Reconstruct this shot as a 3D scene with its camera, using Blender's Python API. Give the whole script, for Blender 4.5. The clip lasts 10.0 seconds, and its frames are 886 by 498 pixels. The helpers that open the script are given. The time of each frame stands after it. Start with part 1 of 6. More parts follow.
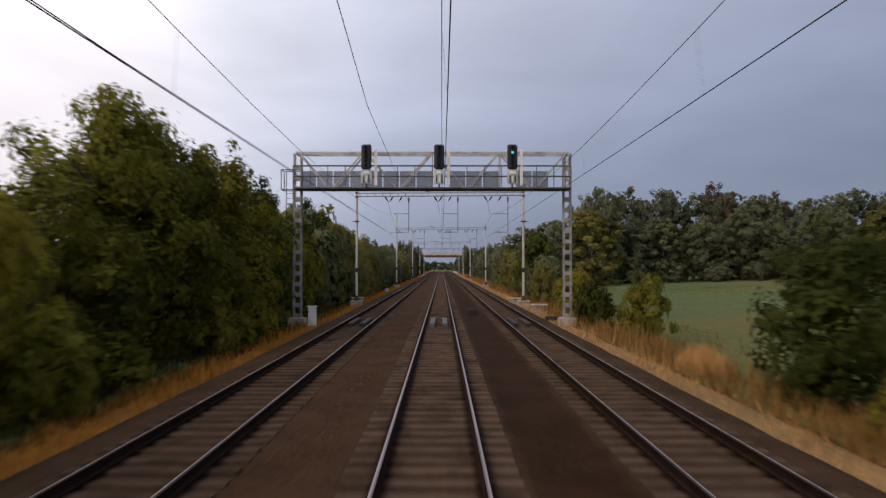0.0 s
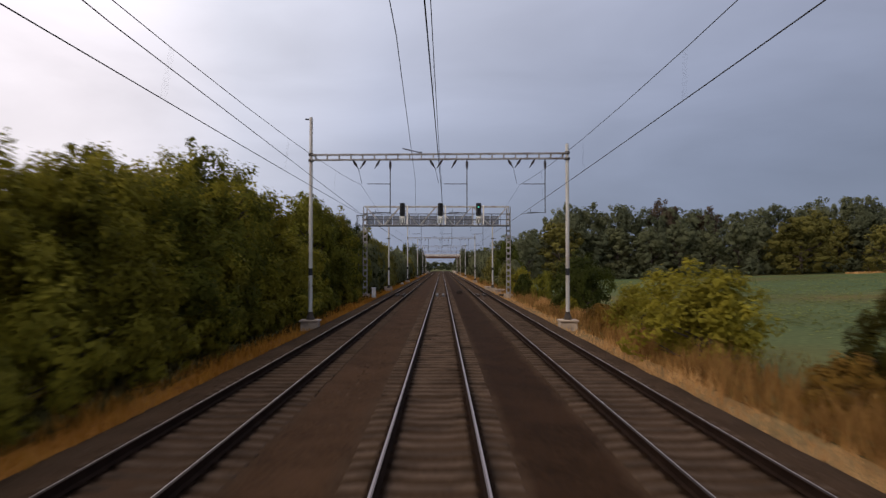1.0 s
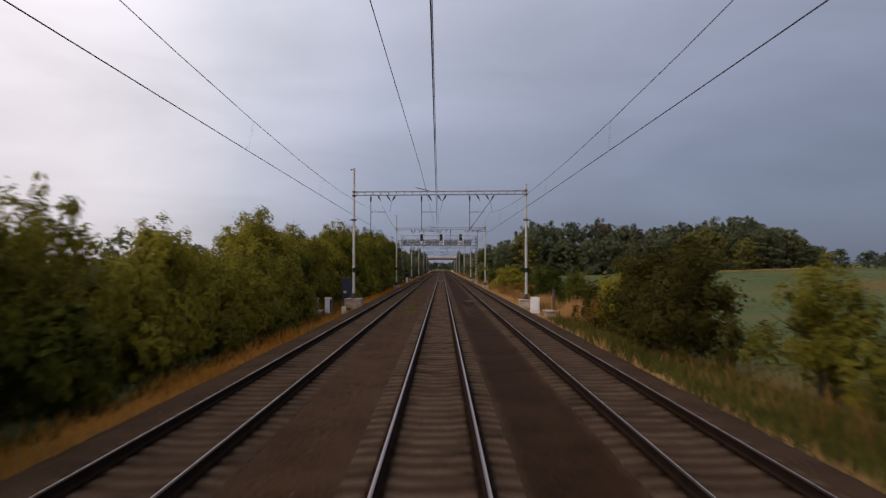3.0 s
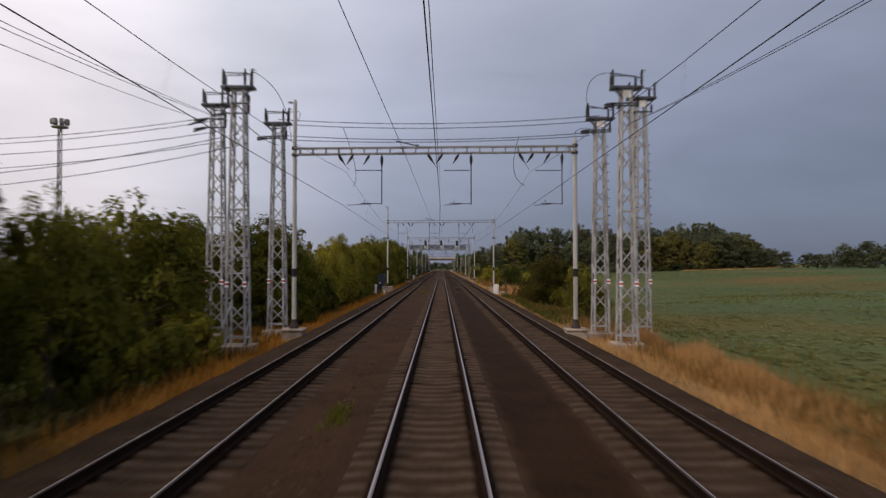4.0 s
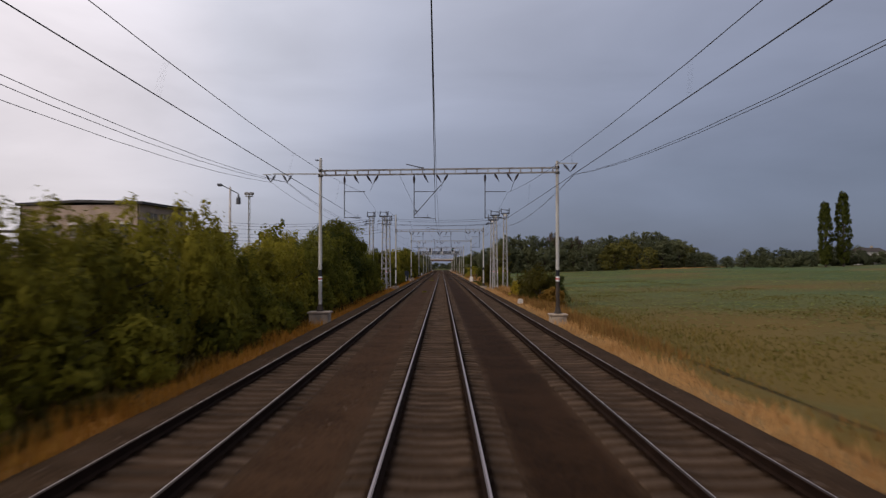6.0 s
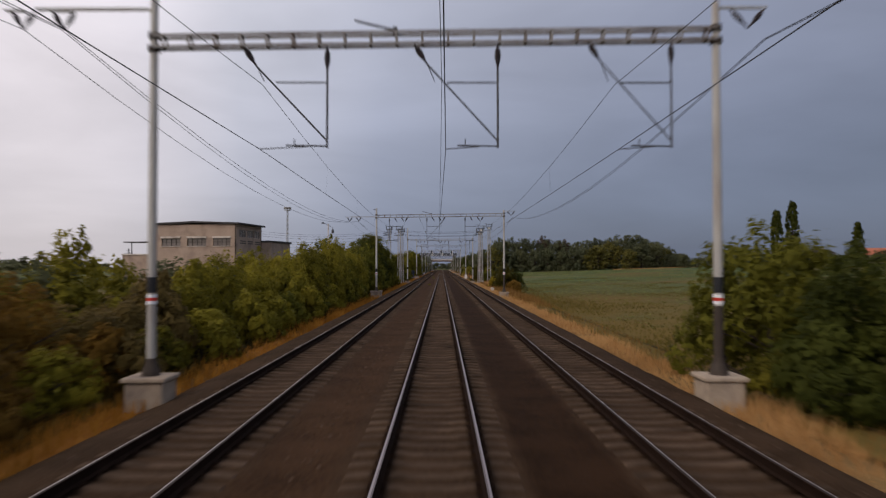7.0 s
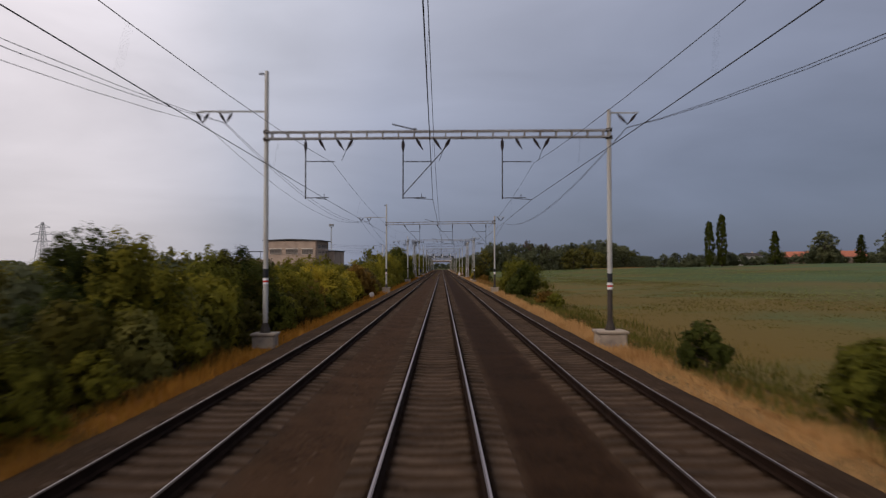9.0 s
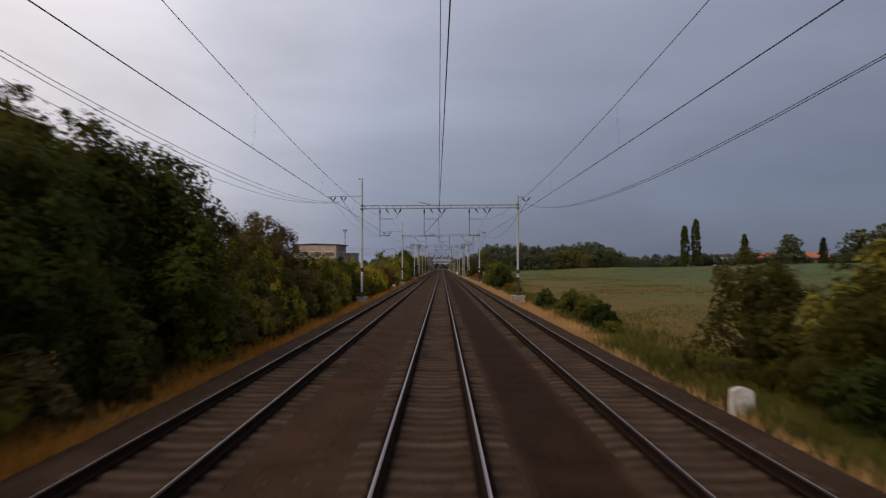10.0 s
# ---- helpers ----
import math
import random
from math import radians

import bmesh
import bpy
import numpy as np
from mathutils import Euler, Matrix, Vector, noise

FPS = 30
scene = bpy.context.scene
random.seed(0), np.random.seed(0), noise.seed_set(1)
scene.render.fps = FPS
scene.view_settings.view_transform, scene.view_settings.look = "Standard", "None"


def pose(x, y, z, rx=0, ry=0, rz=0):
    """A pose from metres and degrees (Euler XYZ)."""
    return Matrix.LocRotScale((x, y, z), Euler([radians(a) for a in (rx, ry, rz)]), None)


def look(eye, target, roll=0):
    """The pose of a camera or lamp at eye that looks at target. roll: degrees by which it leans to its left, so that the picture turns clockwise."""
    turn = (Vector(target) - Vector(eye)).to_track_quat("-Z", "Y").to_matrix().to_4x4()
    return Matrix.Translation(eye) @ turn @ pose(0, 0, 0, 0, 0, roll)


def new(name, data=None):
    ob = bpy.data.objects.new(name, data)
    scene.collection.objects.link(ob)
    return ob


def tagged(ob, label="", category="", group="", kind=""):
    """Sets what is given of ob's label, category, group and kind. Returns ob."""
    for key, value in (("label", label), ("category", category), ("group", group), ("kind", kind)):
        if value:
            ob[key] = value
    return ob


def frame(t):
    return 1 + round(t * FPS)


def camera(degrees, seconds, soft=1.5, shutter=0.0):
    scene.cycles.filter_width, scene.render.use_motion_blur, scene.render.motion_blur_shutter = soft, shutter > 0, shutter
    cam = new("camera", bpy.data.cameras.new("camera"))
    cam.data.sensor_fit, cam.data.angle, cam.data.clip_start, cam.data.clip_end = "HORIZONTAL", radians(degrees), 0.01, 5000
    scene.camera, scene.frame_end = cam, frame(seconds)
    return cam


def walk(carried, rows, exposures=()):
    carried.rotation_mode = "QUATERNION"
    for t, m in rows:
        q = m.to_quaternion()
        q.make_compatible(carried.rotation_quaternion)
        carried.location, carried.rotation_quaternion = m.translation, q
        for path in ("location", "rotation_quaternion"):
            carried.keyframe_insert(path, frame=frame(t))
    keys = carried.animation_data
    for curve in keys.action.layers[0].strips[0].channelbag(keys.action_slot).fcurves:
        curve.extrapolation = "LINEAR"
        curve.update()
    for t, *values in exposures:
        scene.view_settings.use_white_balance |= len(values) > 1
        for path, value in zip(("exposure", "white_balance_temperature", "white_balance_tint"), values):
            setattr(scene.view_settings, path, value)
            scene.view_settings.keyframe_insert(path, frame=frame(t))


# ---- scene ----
import collections

# The camera looks back along the middle track while the train carries it away.
cam = camera(63.5, 10.0, soft=1.3, shutter=0.23)
SPEED = 37.0
EYE_X, EYE_Z = 0.144, 2.86
walk(cam, [(t, pose(EYE_X, -SPEED * t, EYE_Z, 90 + 1.43, 0, -0.1)) for t in (0.0, 2.5, 5.0, 7.5, 10.0)],
     [(0.0, 0.27), (1.0, 0.17), (2.5, 0.04), (5.5, -0.05), (8.0, -0.18), (10.0, -0.18)])

# ---- world and light: an overcast, stormy evening sky, brighter on one side ----
world = bpy.data.worlds.new("sky")
scene.world = world
world.use_nodes = True
wt = world.node_tree
wt.nodes.clear()
w_out = wt.nodes.new("ShaderNodeOutputWorld")
w_bg = wt.nodes.new("ShaderNodeBackground")
w_sky = wt.nodes.new("ShaderNodeTexSky")
w_sky.sky_type, w_sky.sun_disc = "NISHITA", False
w_sky.sun_elevation, w_sky.sun_rotation = radians(35), radians(-138)
w_geo = wt.nodes.new("ShaderNodeTexCoord")
w_sep = wt.nodes.new("ShaderNodeSeparateXYZ")
wt.links.new(w_geo.outputs["Generated"], w_sep.inputs[0])
w_side = wt.nodes.new("ShaderNodeMapRange")
w_side.inputs["From Min"].default_value, w_side.inputs["From Max"].default_value = -0.52, 0.45
w_side.interpolation_type = "SMOOTHSTEP"
wt.links.new(w_sep.outputs["X"], w_side.inputs["Value"])
w_low = wt.nodes.new("ShaderNodeValToRGB")
w_low.color_ramp.elements[0].color = (0.70, 0.645, 0.68, 1)
w_low.color_ramp.elements[1].color = (0.124, 0.150, 0.231, 1)
mid = w_low.color_ramp.elements.new(0.42)
mid.color = (0.240, 0.274, 0.392, 1)
mid = w_low.color_ramp.elements.new(0.17)
mid.color = (0.405, 0.418, 0.510, 1)
wt.links.new(w_side.outputs[0], w_low.inputs[0])
w_high = wt.nodes.new("ShaderNodeValToRGB")
w_high.color_ramp.elements[0].color = (1.12, 1.04, 1.10, 1)
w_high.color_ramp.elements[1].color = (0.345, 0.372, 0.487, 1)
mid = w_high.color_ramp.elements.new(0.45)
mid.color = (0.585, 0.600, 0.71, 1)
mid = w_high.color_ramp.elements.new(0.17)
mid.color = (0.81, 0.805, 0.90, 1)
wt.links.new(w_side.outputs[0], w_high.inputs[0])
w_up = wt.nodes.new("ShaderNodeMapRange")
w_up.inputs["From Min"].default_value, w_up.inputs["From Max"].default_value = 0.02, 0.42
wt.links.new(w_sep.outputs["Z"], w_up.inputs["Value"])
w_mix = wt.nodes.new("ShaderNodeMixRGB")
wt.links.new(w_up.outputs[0], w_mix.inputs[0])
wt.links.new(w_low.outputs[0], w_mix.inputs[1])
wt.links.new(w_high.outputs[0], w_mix.inputs[2])
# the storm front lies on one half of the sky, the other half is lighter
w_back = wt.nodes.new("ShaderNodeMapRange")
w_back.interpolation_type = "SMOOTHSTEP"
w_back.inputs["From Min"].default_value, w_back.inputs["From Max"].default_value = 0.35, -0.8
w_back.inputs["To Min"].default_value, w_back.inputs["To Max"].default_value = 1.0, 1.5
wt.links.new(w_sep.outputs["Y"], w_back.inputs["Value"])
w_map = wt.nodes.new("ShaderNodeMapping")
w_map.inputs["Scale"].default_value = (1.0, 1.0, 3.6)
wt.links.new(w_geo.outputs["Generated"], w_map.inputs[0])
w_noise = wt.nodes.new("ShaderNodeTexNoise")
w_noise.inputs["Scale"].default_value, w_noise.inputs["Detail"].default_value = 2.2, 6
w_noise.inputs["Roughness"].default_value = 0.48
w_noise.inputs["Distortion"].default_value = 0.4
wt.links.new(w_map.outputs[0], w_noise.inputs["Vector"])
w_cl = wt.nodes.new("ShaderNodeMapRange")
w_cl.inputs["From Min"].default_value, w_cl.inputs["From Max"].default_value = 0.3, 0.7
w_cl.inputs["To Min"].default_value, w_cl.inputs["To Max"].default_value = 0.84, 1.18
wt.links.new(w_noise.outputs["Fac"], w_cl.inputs["Value"])
w_mul = wt.nodes.new("ShaderNodeMixRGB")
w_mul.blend_type = "MULTIPLY"
w_mul.inputs[0].default_value = 1.0
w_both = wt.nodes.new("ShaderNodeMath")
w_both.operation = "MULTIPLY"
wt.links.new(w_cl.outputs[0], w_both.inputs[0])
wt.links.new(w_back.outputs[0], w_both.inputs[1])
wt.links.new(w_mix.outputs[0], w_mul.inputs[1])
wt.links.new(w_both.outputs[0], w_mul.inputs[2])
w_dim = wt.nodes.new("ShaderNodeMixRGB")
w_dim.blend_type = "MULTIPLY"
w_dim.inputs[0].default_value = 1.0
w_dim.inputs[2].default_value = (0.1, 0.1, 0.1, 1)
wt.links.new(w_sky.outputs[0], w_dim.inputs[1])
w_veil = wt.nodes.new("ShaderNodeMixRGB")
w_veil.inputs[0].default_value = 0.93
wt.links.new(w_dim.outputs[0], w_veil.inputs[1])
wt.links.new(w_mul.outputs[0], w_veil.inputs[2])
wt.links.new(w_veil.outputs[0], w_bg.inputs["Color"])
w_bg.inputs["Strength"].default_value = 1.0
wt.links.new(w_bg.outputs[0], w_out.inputs[0])

sun = new("sun", bpy.data.lights.new("sun", "SUN"))
sun.data.energy, sun.data.angle, sun.data.color = 0.9, radians(30), (1.0, 0.82, 0.62)
sun.matrix_world = look((-40, -45, 42), (0, 0, 0))


# ---- materials ----
def material(name, low, high, rough=0.8, scale=3.0, metal=0.0, bump=0.0, bump_scale=30.0, stretch=(1, 1, 1),
             island=0.0, per_object=0.0, fine=0.25, spec=0.3, stain=None, stain_scale=0.6, leaf=0.0):
    """A procedural surface: two colours mixed by coarse and fine noise, with relief, stains and piece-to-piece change."""
    m = bpy.data.materials.new(name)
    m.use_nodes = True
    n, l = m.node_tree.nodes, m.node_tree.links
    b = n["Principled BSDF"]
    co = n.new("ShaderNodeTexCoord")
    mp = n.new("ShaderNodeMapping")
    mp.inputs["Scale"].default_value = stretch
    geo = n.new("ShaderNodeNewGeometry")
    info = n.new("ShaderNodeObjectInfo")
    l.new(geo.outputs["Position"], mp.inputs[0])
    a = n.new("ShaderNodeTexNoise")
    a.inputs["Scale"].default_value, a.inputs["Detail"].default_value = scale, 5
    l.new(mp.outputs[0], a.inputs["Vector"])
    f = n.new("ShaderNodeTexNoise")
    f.inputs["Scale"].default_value, f.inputs["Detail"].default_value = bump_scale, 4
    l.new(mp.outputs[0], f.inputs["Vector"])

    def math_node(op, x, y):
        k = n.new("ShaderNodeMath")
        k.operation = op
        for i, v in enumerate((x, y)):
            if isinstance(v, (int, float)):
                k.inputs[i].default_value = v
            else:
                l.new(v, k.inputs[i])
        return k.outputs[0]

    value = math_node("ADD", math_node("MULTIPLY", math_node("SUBTRACT", a.outputs["Fac"], 0.5), 1.6), 0.5)
    value = math_node("ADD", value, math_node("MULTIPLY", math_node("SUBTRACT", f.outputs["Fac"], 0.5), fine * 4))
    if island:
        value = math_node("ADD", value, math_node("MULTIPLY", math_node("SUBTRACT", geo.outputs["Random Per Island"], 0.5), island))
    if per_object:
        value = math_node("ADD", value, math_node("MULTIPLY", math_node("SUBTRACT", info.outputs["Random"], 0.5), per_object))
    mix = n.new("ShaderNodeMixRGB")
    mix.use_clamp = True
    k = n.new("ShaderNodeClamp")
    l.new(value, k.inputs[0])
    l.new(k.outputs[0], mix.inputs[0])
    mix.inputs[1].default_value, mix.inputs[2].default_value = (*low, 1), (*high, 1)
    colour = mix.outputs[0]
    if stain:
        s = n.new("ShaderNodeTexNoise")
        s.inputs["Scale"].default_value, s.inputs["Detail"].default_value = stain_scale, 6
        l.new(mp.outputs[0], s.inputs["Vector"])
        r = n.new("ShaderNodeMapRange")
        r.inputs["From Min"].default_value, r.inputs["From Max"].default_value = 0.48, 0.68
        l.new(s.outputs["Fac"], r.inputs["Value"])
        sm = n.new("ShaderNodeMixRGB")
        sm.inputs[2].default_value = (*stain, 1)
        l.new(r.outputs[0], sm.inputs[0])
        l.new(colour, sm.inputs[1])
        colour = sm.outputs[0]
    l.new(colour, b.inputs["Base Color"])
    b.inputs["Roughness"].default_value, b.inputs["Metallic"].default_value = rough, metal
    b.inputs["Specular IOR Level"].default_value = spec
    if bump:
        bp = n.new("ShaderNodeBump")
        bp.inputs["Strength"].default_value, bp.inputs["Distance"].default_value = bump, 0.03
        l.new(f.outputs["Fac"], bp.inputs["Height"])
        l.new(bp.outputs[0], b.inputs["Normal"])
    if leaf:
        t = n.new("ShaderNodeBsdfTranslucent")
        l.new(colour, t.inputs["Color"])
        ms = n.new("ShaderNodeMixShader")
        ms.inputs[0].default_value = leaf
        l.new(b.outputs[0], ms.inputs[1])
        l.new(t.outputs[0], ms.inputs[2])
        l.new(ms.outputs[0], n["Material Output"].inputs["Surface"])
    return m


M_BALLAST = material("ballast", (0.034, 0.0187, 0.0096), (0.078, 0.0435, 0.0225), 0.8, 0.9, bump=1.0, bump_scale=13, fine=0.75, spec=0.02,
                     stain=(0.074, 0.041, 0.022), stain_scale=0.55)


def tone_across(m, stops, ragged=0.10):
    """Bands of grey, reddish and oily dark stone along the line, with ragged edges: (x, tone) pairs in rising order."""
    n, l = m.node_tree.nodes, m.node_tree.links
    b = n["Principled BSDF"]
    old = b.inputs["Base Color"].links[0].from_socket
    geo = n.new("ShaderNodeNewGeometry")
    sep = n.new("ShaderNodeSeparateXYZ")
    l.new(geo.outputs["Position"], sep.inputs[0])
    s = n.new("ShaderNodeTexNoise")
    s.inputs["Scale"].default_value, s.inputs["Detail"].default_value = 1.6, 7
    l.new(geo.outputs["Position"], s.inputs["Vector"])
    j = n.new("ShaderNodeMapRange")
    j.inputs["From Min"].default_value, j.inputs["From Max"].default_value = 0.25, 0.75
    j.inputs["To Min"].default_value, j.inputs["To Max"].default_value = -ragged, ragged
    l.new(s.outputs["Fac"], j.inputs["Value"])
    add = n.new("ShaderNodeMath")
    l.new(sep.outputs["X"], add.inputs[0])
    l.new(j.outputs[0], add.inputs[1])
    r = n.new("ShaderNodeMapRange")
    r.inputs["From Min"].default_value, r.inputs["From Max"].default_value = -8.0, 8.0
    l.new(add.outputs[0], r.inputs["Value"])
    ramp = n.new("ShaderNodeValToRGB")
    e = ramp.color_ramp.elements
    e[0].position, e[0].color = (stops[0][0] + 8) / 16, (*stops[0][1], 1)
    e[1].position, e[1].color = (stops[-1][0] + 8) / 16, (*stops[-1][1], 1)
    for x, c in stops[1:-1]:
        k = e.new((x + 8) / 16)
        k.color = (*c, 1)
    l.new(r.outputs[0], ramp.inputs[0])
    mix = n.new("ShaderNodeMixRGB")
    mix.blend_type = "MULTIPLY"
    mix.inputs[0].default_value = 1.0
    l.new(old, mix.inputs[1])
    l.new(ramp.outputs[0], mix.inputs[2])
    l.new(mix.outputs[0], b.inputs["Base Color"])


GREYER, REDDISH, OILY = (0.80, 0.83, 0.86), (0.82, 0.78, 0.74), (0.46, 0.42, 0.38)
tone_across(M_BALLAST, [(-7.2, (0.95, 1.0, 1.0)), (-5.9, (0.80, 0.88, 0.96)), (-5.4, GREYER), (-2.9, GREYER), (-2.7, REDDISH), (-1.55, REDDISH), (-1.35, GREYER), (1.3, GREYER),
                        (1.5, OILY), (2.78, OILY), (2.98, GREYER), (5.5, GREYER), (6.0, (0.78, 0.84, 0.92)), (7.0, (0.95, 1.0, 1.0))])
M_RUBBLE = material("loose stones", (0.040, 0.024, 0.014), (0.112, 0.076, 0.052), 0.95, 3.0, island=1.0, fine=0.1, spec=0.03)
M_SLEEPER = material("weathered concrete sleeper", (0.054, 0.035, 0.022), (0.106, 0.070, 0.046), 0.8, 2.0, bump=0.4, bump_scale=40, per_object=0.7,
                     stain=(0.042, 0.028, 0.018), stain_scale=1.2, spec=0.02)


def rail_shade_stain(m, tone=(0.34, 0.31, 0.29)):
    """Brake dust and grease plus the rail's painted-in shadow: stone and concrete close to each rail go dark, with a
    ragged edge.
    """
    n, l = m.node_tree.nodes, m.node_tree.links
    b = n["Principled BSDF"]
    old = b.inputs["Base Color"].links[0].from_socket
    geo = n.new("ShaderNodeNewGeometry")
    sep = n.new("ShaderNodeSeparateXYZ")
    l.new(geo.outputs["Position"], sep.inputs[0])

    def chain(op, x, y=0.0):
        k = n.new("ShaderNodeMath")
        k.operation = op
        for i, v in enumerate((x, y)):
            if isinstance(v, (int, float)):
                k.inputs[i].default_value = v
            else:
                l.new(v, k.inputs[i])
        return k.outputs[0]

    near = None
    for c in (-4.19, 0.0, 4.27):
        d = chain("ABSOLUTE", chain("SUBTRACT", chain("ABSOLUTE", chain("SUBTRACT", sep.outputs["X"], c)), 0.7535))
        near = d if near is None else chain("MINIMUM", near, d)
    s = n.new("ShaderNodeTexNoise")
    s.inputs["Scale"].default_value, s.inputs["Detail"].default_value = 5.0, 5
    l.new(geo.outputs["Position"], s.inputs["Vector"])
    near = chain("ADD", near, chain("MULTIPLY", chain("SUBTRACT", s.outputs["Fac"], 0.5), 0.12))
    r = n.new("ShaderNodeMapRange")
    r.inputs["From Min"].default_value, r.inputs["From Max"].default_value = 0.185, 0.095
    l.new(near, r.inputs["Value"])
    mix = n.new("ShaderNodeMixRGB")
    mix.blend_type = "MULTIPLY"
    mix.inputs[2].default_value = (*tone, 1)
    l.new(r.outputs[0], mix.inputs[0])
    l.new(old, mix.inputs[1])
    l.new(mix.outputs[0], b.inputs["Base Color"])


rail_shade_stain(M_BALLAST)
rail_shade_stain(M_SLEEPER)
M_RAILSIDE = material("rusty rail side", (0.011, 0.0062, 0.0042), (0.026, 0.0150, 0.0100), 0.9, 3.0, bump=0.3, bump_scale=60, spec=0.03)
M_RAILTOP = material("polished rail head", (0.32, 0.265, 0.245), (0.49, 0.405, 0.375), 0.42, 1.0, metal=1.0, stretch=(6, 0.2, 6))
M_RAILBROWN = material("brown edge of the rail head", (0.026, 0.019, 0.015), (0.058, 0.044, 0.036), 0.7, 1.0, stretch=(6, 0.2, 6), spec=0.1)
M_RAILEDGE = material("grey-brown shoulder of the rail head", (0.105, 0.085, 0.082), (0.175, 0.145, 0.140), 0.6, 1.0, stretch=(6, 0.2, 6), spec=0.2)
M_RAILDULL = material("narrow bright line on the rail head", (0.46, 0.41, 0.375), (0.68, 0.62, 0.57), 0.36, 1.0, metal=0.9, stretch=(6, 0.2, 6))
M_STEEL = material("galvanised grey steel", (0.28, 0.28, 0.27), (0.43, 0.43, 0.41), 0.6, 1.2, metal=0.25, bump=0.15, stain=(0.30, 0.27, 0.24), stain_scale=0.9)
M_MAST = material("grey painted mast", (0.37, 0.35, 0.31), (0.50, 0.478, 0.43), 0.6, 1.5, metal=0.1, bump=0.1, stain=(0.33, 0.29, 0.25), stain_scale=0.8, stretch=(3, 3, 0.5))
# weathered steel, darker than the masts to include the beam's shadow
M_BEAM = material("grey-brown weathered beam steel darkened for shadow", (0.20, 0.185, 0.175), (0.34, 0.325, 0.305), 0.65, 1.4, metal=0.15, bump=0.15, stain=(0.15, 0.12, 0.10), stain_scale=1.0)
M_TOWER = material("weathered brownish grey steel", (0.19, 0.175, 0.16), (0.36, 0.34, 0.31), 0.7, 1.6, metal=0.15, bump=0.15, stain=(0.12, 0.095, 0.08), stain_scale=1.1)
M_LATTICE = material("bright galvanised lattice steel", (0.30, 0.285, 0.265), (0.48, 0.465, 0.44), 0.55, 1.8, metal=0.15, bump=0.15, stain=(0.24, 0.20, 0.17), stain_scale=1.3)
M_DARKSTEEL = material("dark steel", (0.05, 0.05, 0.055), (0.11, 0.11, 0.115), 0.6, 2.0, metal=0.4, bump=0.1)
M_MESH = material("grey expanded metal panel", (0.13, 0.13, 0.14), (0.22, 0.22, 0.23), 0.7, 2.0, metal=0.3, bump=0.5, bump_scale=50)
M_MESH.node_tree.nodes["Principled BSDF"].inputs["Alpha"].default_value = 0.6
# pylon steel made paler and bluer, the haze of distance put into its colour
M_PYLON = material("far grey lattice steel paled for haze", (0.13, 0.13, 0.14), (0.22, 0.22, 0.23), 0.7, 2.0, metal=0.3)
M_RUST = material("rusty steel", (0.06, 0.032, 0.02), (0.14, 0.075, 0.045), 0.9, 3.0, bump=0.3)
M_RUSTDARK = material("dark weathered coat", (0.028, 0.020, 0.014), (0.066, 0.050, 0.038), 0.8, 2.0, bump=0.2, stretch=(3, 3, 0.6))
M_WIRE = material("weathered copper wire", (0.02, 0.02, 0.022), (0.045, 0.045, 0.048), 0.6, 1.0, metal=0.5)
M_INSUL = material("brown porcelain", (0.018, 0.014, 0.016), (0.045, 0.032, 0.032), 0.35, 4.0)
M_CONC = material("weathered concrete", (0.27, 0.205, 0.145), (0.46, 0.365, 0.265), 0.9, 1.6, bump=0.4, bump_scale=25, stain=(0.19, 0.15, 0.12), stain_scale=1.4, per_object=0.3)
M_WHITE = material("white paint", (0.66, 0.605, 0.535), (0.80, 0.745, 0.675), 0.6, 3.0, stain=(0.45, 0.42, 0.38), stain_scale=1.6)
M_GREYBOX = material("grey cabinet paint", (0.36, 0.38, 0.36), (0.50, 0.52, 0.49), 0.55, 2.0, stain=(0.26, 0.25, 0.22), stain_scale=1.4)
M_BLUE = material("dark blue-grey paint", (0.020, 0.023, 0.034), (0.038, 0.043, 0.060), 0.5, 2.0)
M_BLACK = material("black paint", (0.008, 0.008, 0.009), (0.022, 0.022, 0.024), 0.5, 3.0)
M_RED = material("red reflective band", (0.45, 0.03, 0.02), (0.62, 0.06, 0.04), 0.45, 5.0)
M_REFLECT = material("white reflective band", (0.78, 0.77, 0.75), (0.86, 0.85, 0.84), 0.4, 5.0)
M_RUBBER = material("grey rubber panel", (0.075, 0.073, 0.075), (0.14, 0.138, 0.138), 0.85, 2.5, bump=0.3)
M_PLASTER = material("beige plaster", (0.31, 0.230, 0.175), (0.42, 0.315, 0.24), 0.9, 0.6, bump=0.2, stain=(0.25, 0.185, 0.145), stain_scale=0.5)
M_PALE = material("pale plaster", (0.46, 0.395, 0.335), (0.64, 0.565, 0.49), 0.9, 0.8, bump=0.1, stain=(0.30, 0.25, 0.21), stain_scale=1.6)
M_ROOFFELT = material("dark roofing felt", (0.04, 0.036, 0.035), (0.075, 0.068, 0.064), 0.9, 1.5)
M_ROOFRED = material("red clay roof", (0.36, 0.11, 0.06), (0.50, 0.18, 0.10), 0.85, 0.8, bump=0.3)
M_WINDOW = material("dusty window pane", (0.12, 0.098, 0.082), (0.19, 0.160, 0.135), 0.25, 1.0, spec=0.5)
M_BARK = material("bark", (0.035, 0.026, 0.020), (0.085, 0.064, 0.048), 0.95, 4.0, bump=0.6)
M_GREEN = material("green leaves", (0.036, 0.041, 0.006), (0.215, 0.200, 0.027), 0.65, 0.5, island=0.35, per_object=0.45, leaf=0.5, fine=0.05, spec=0.06)
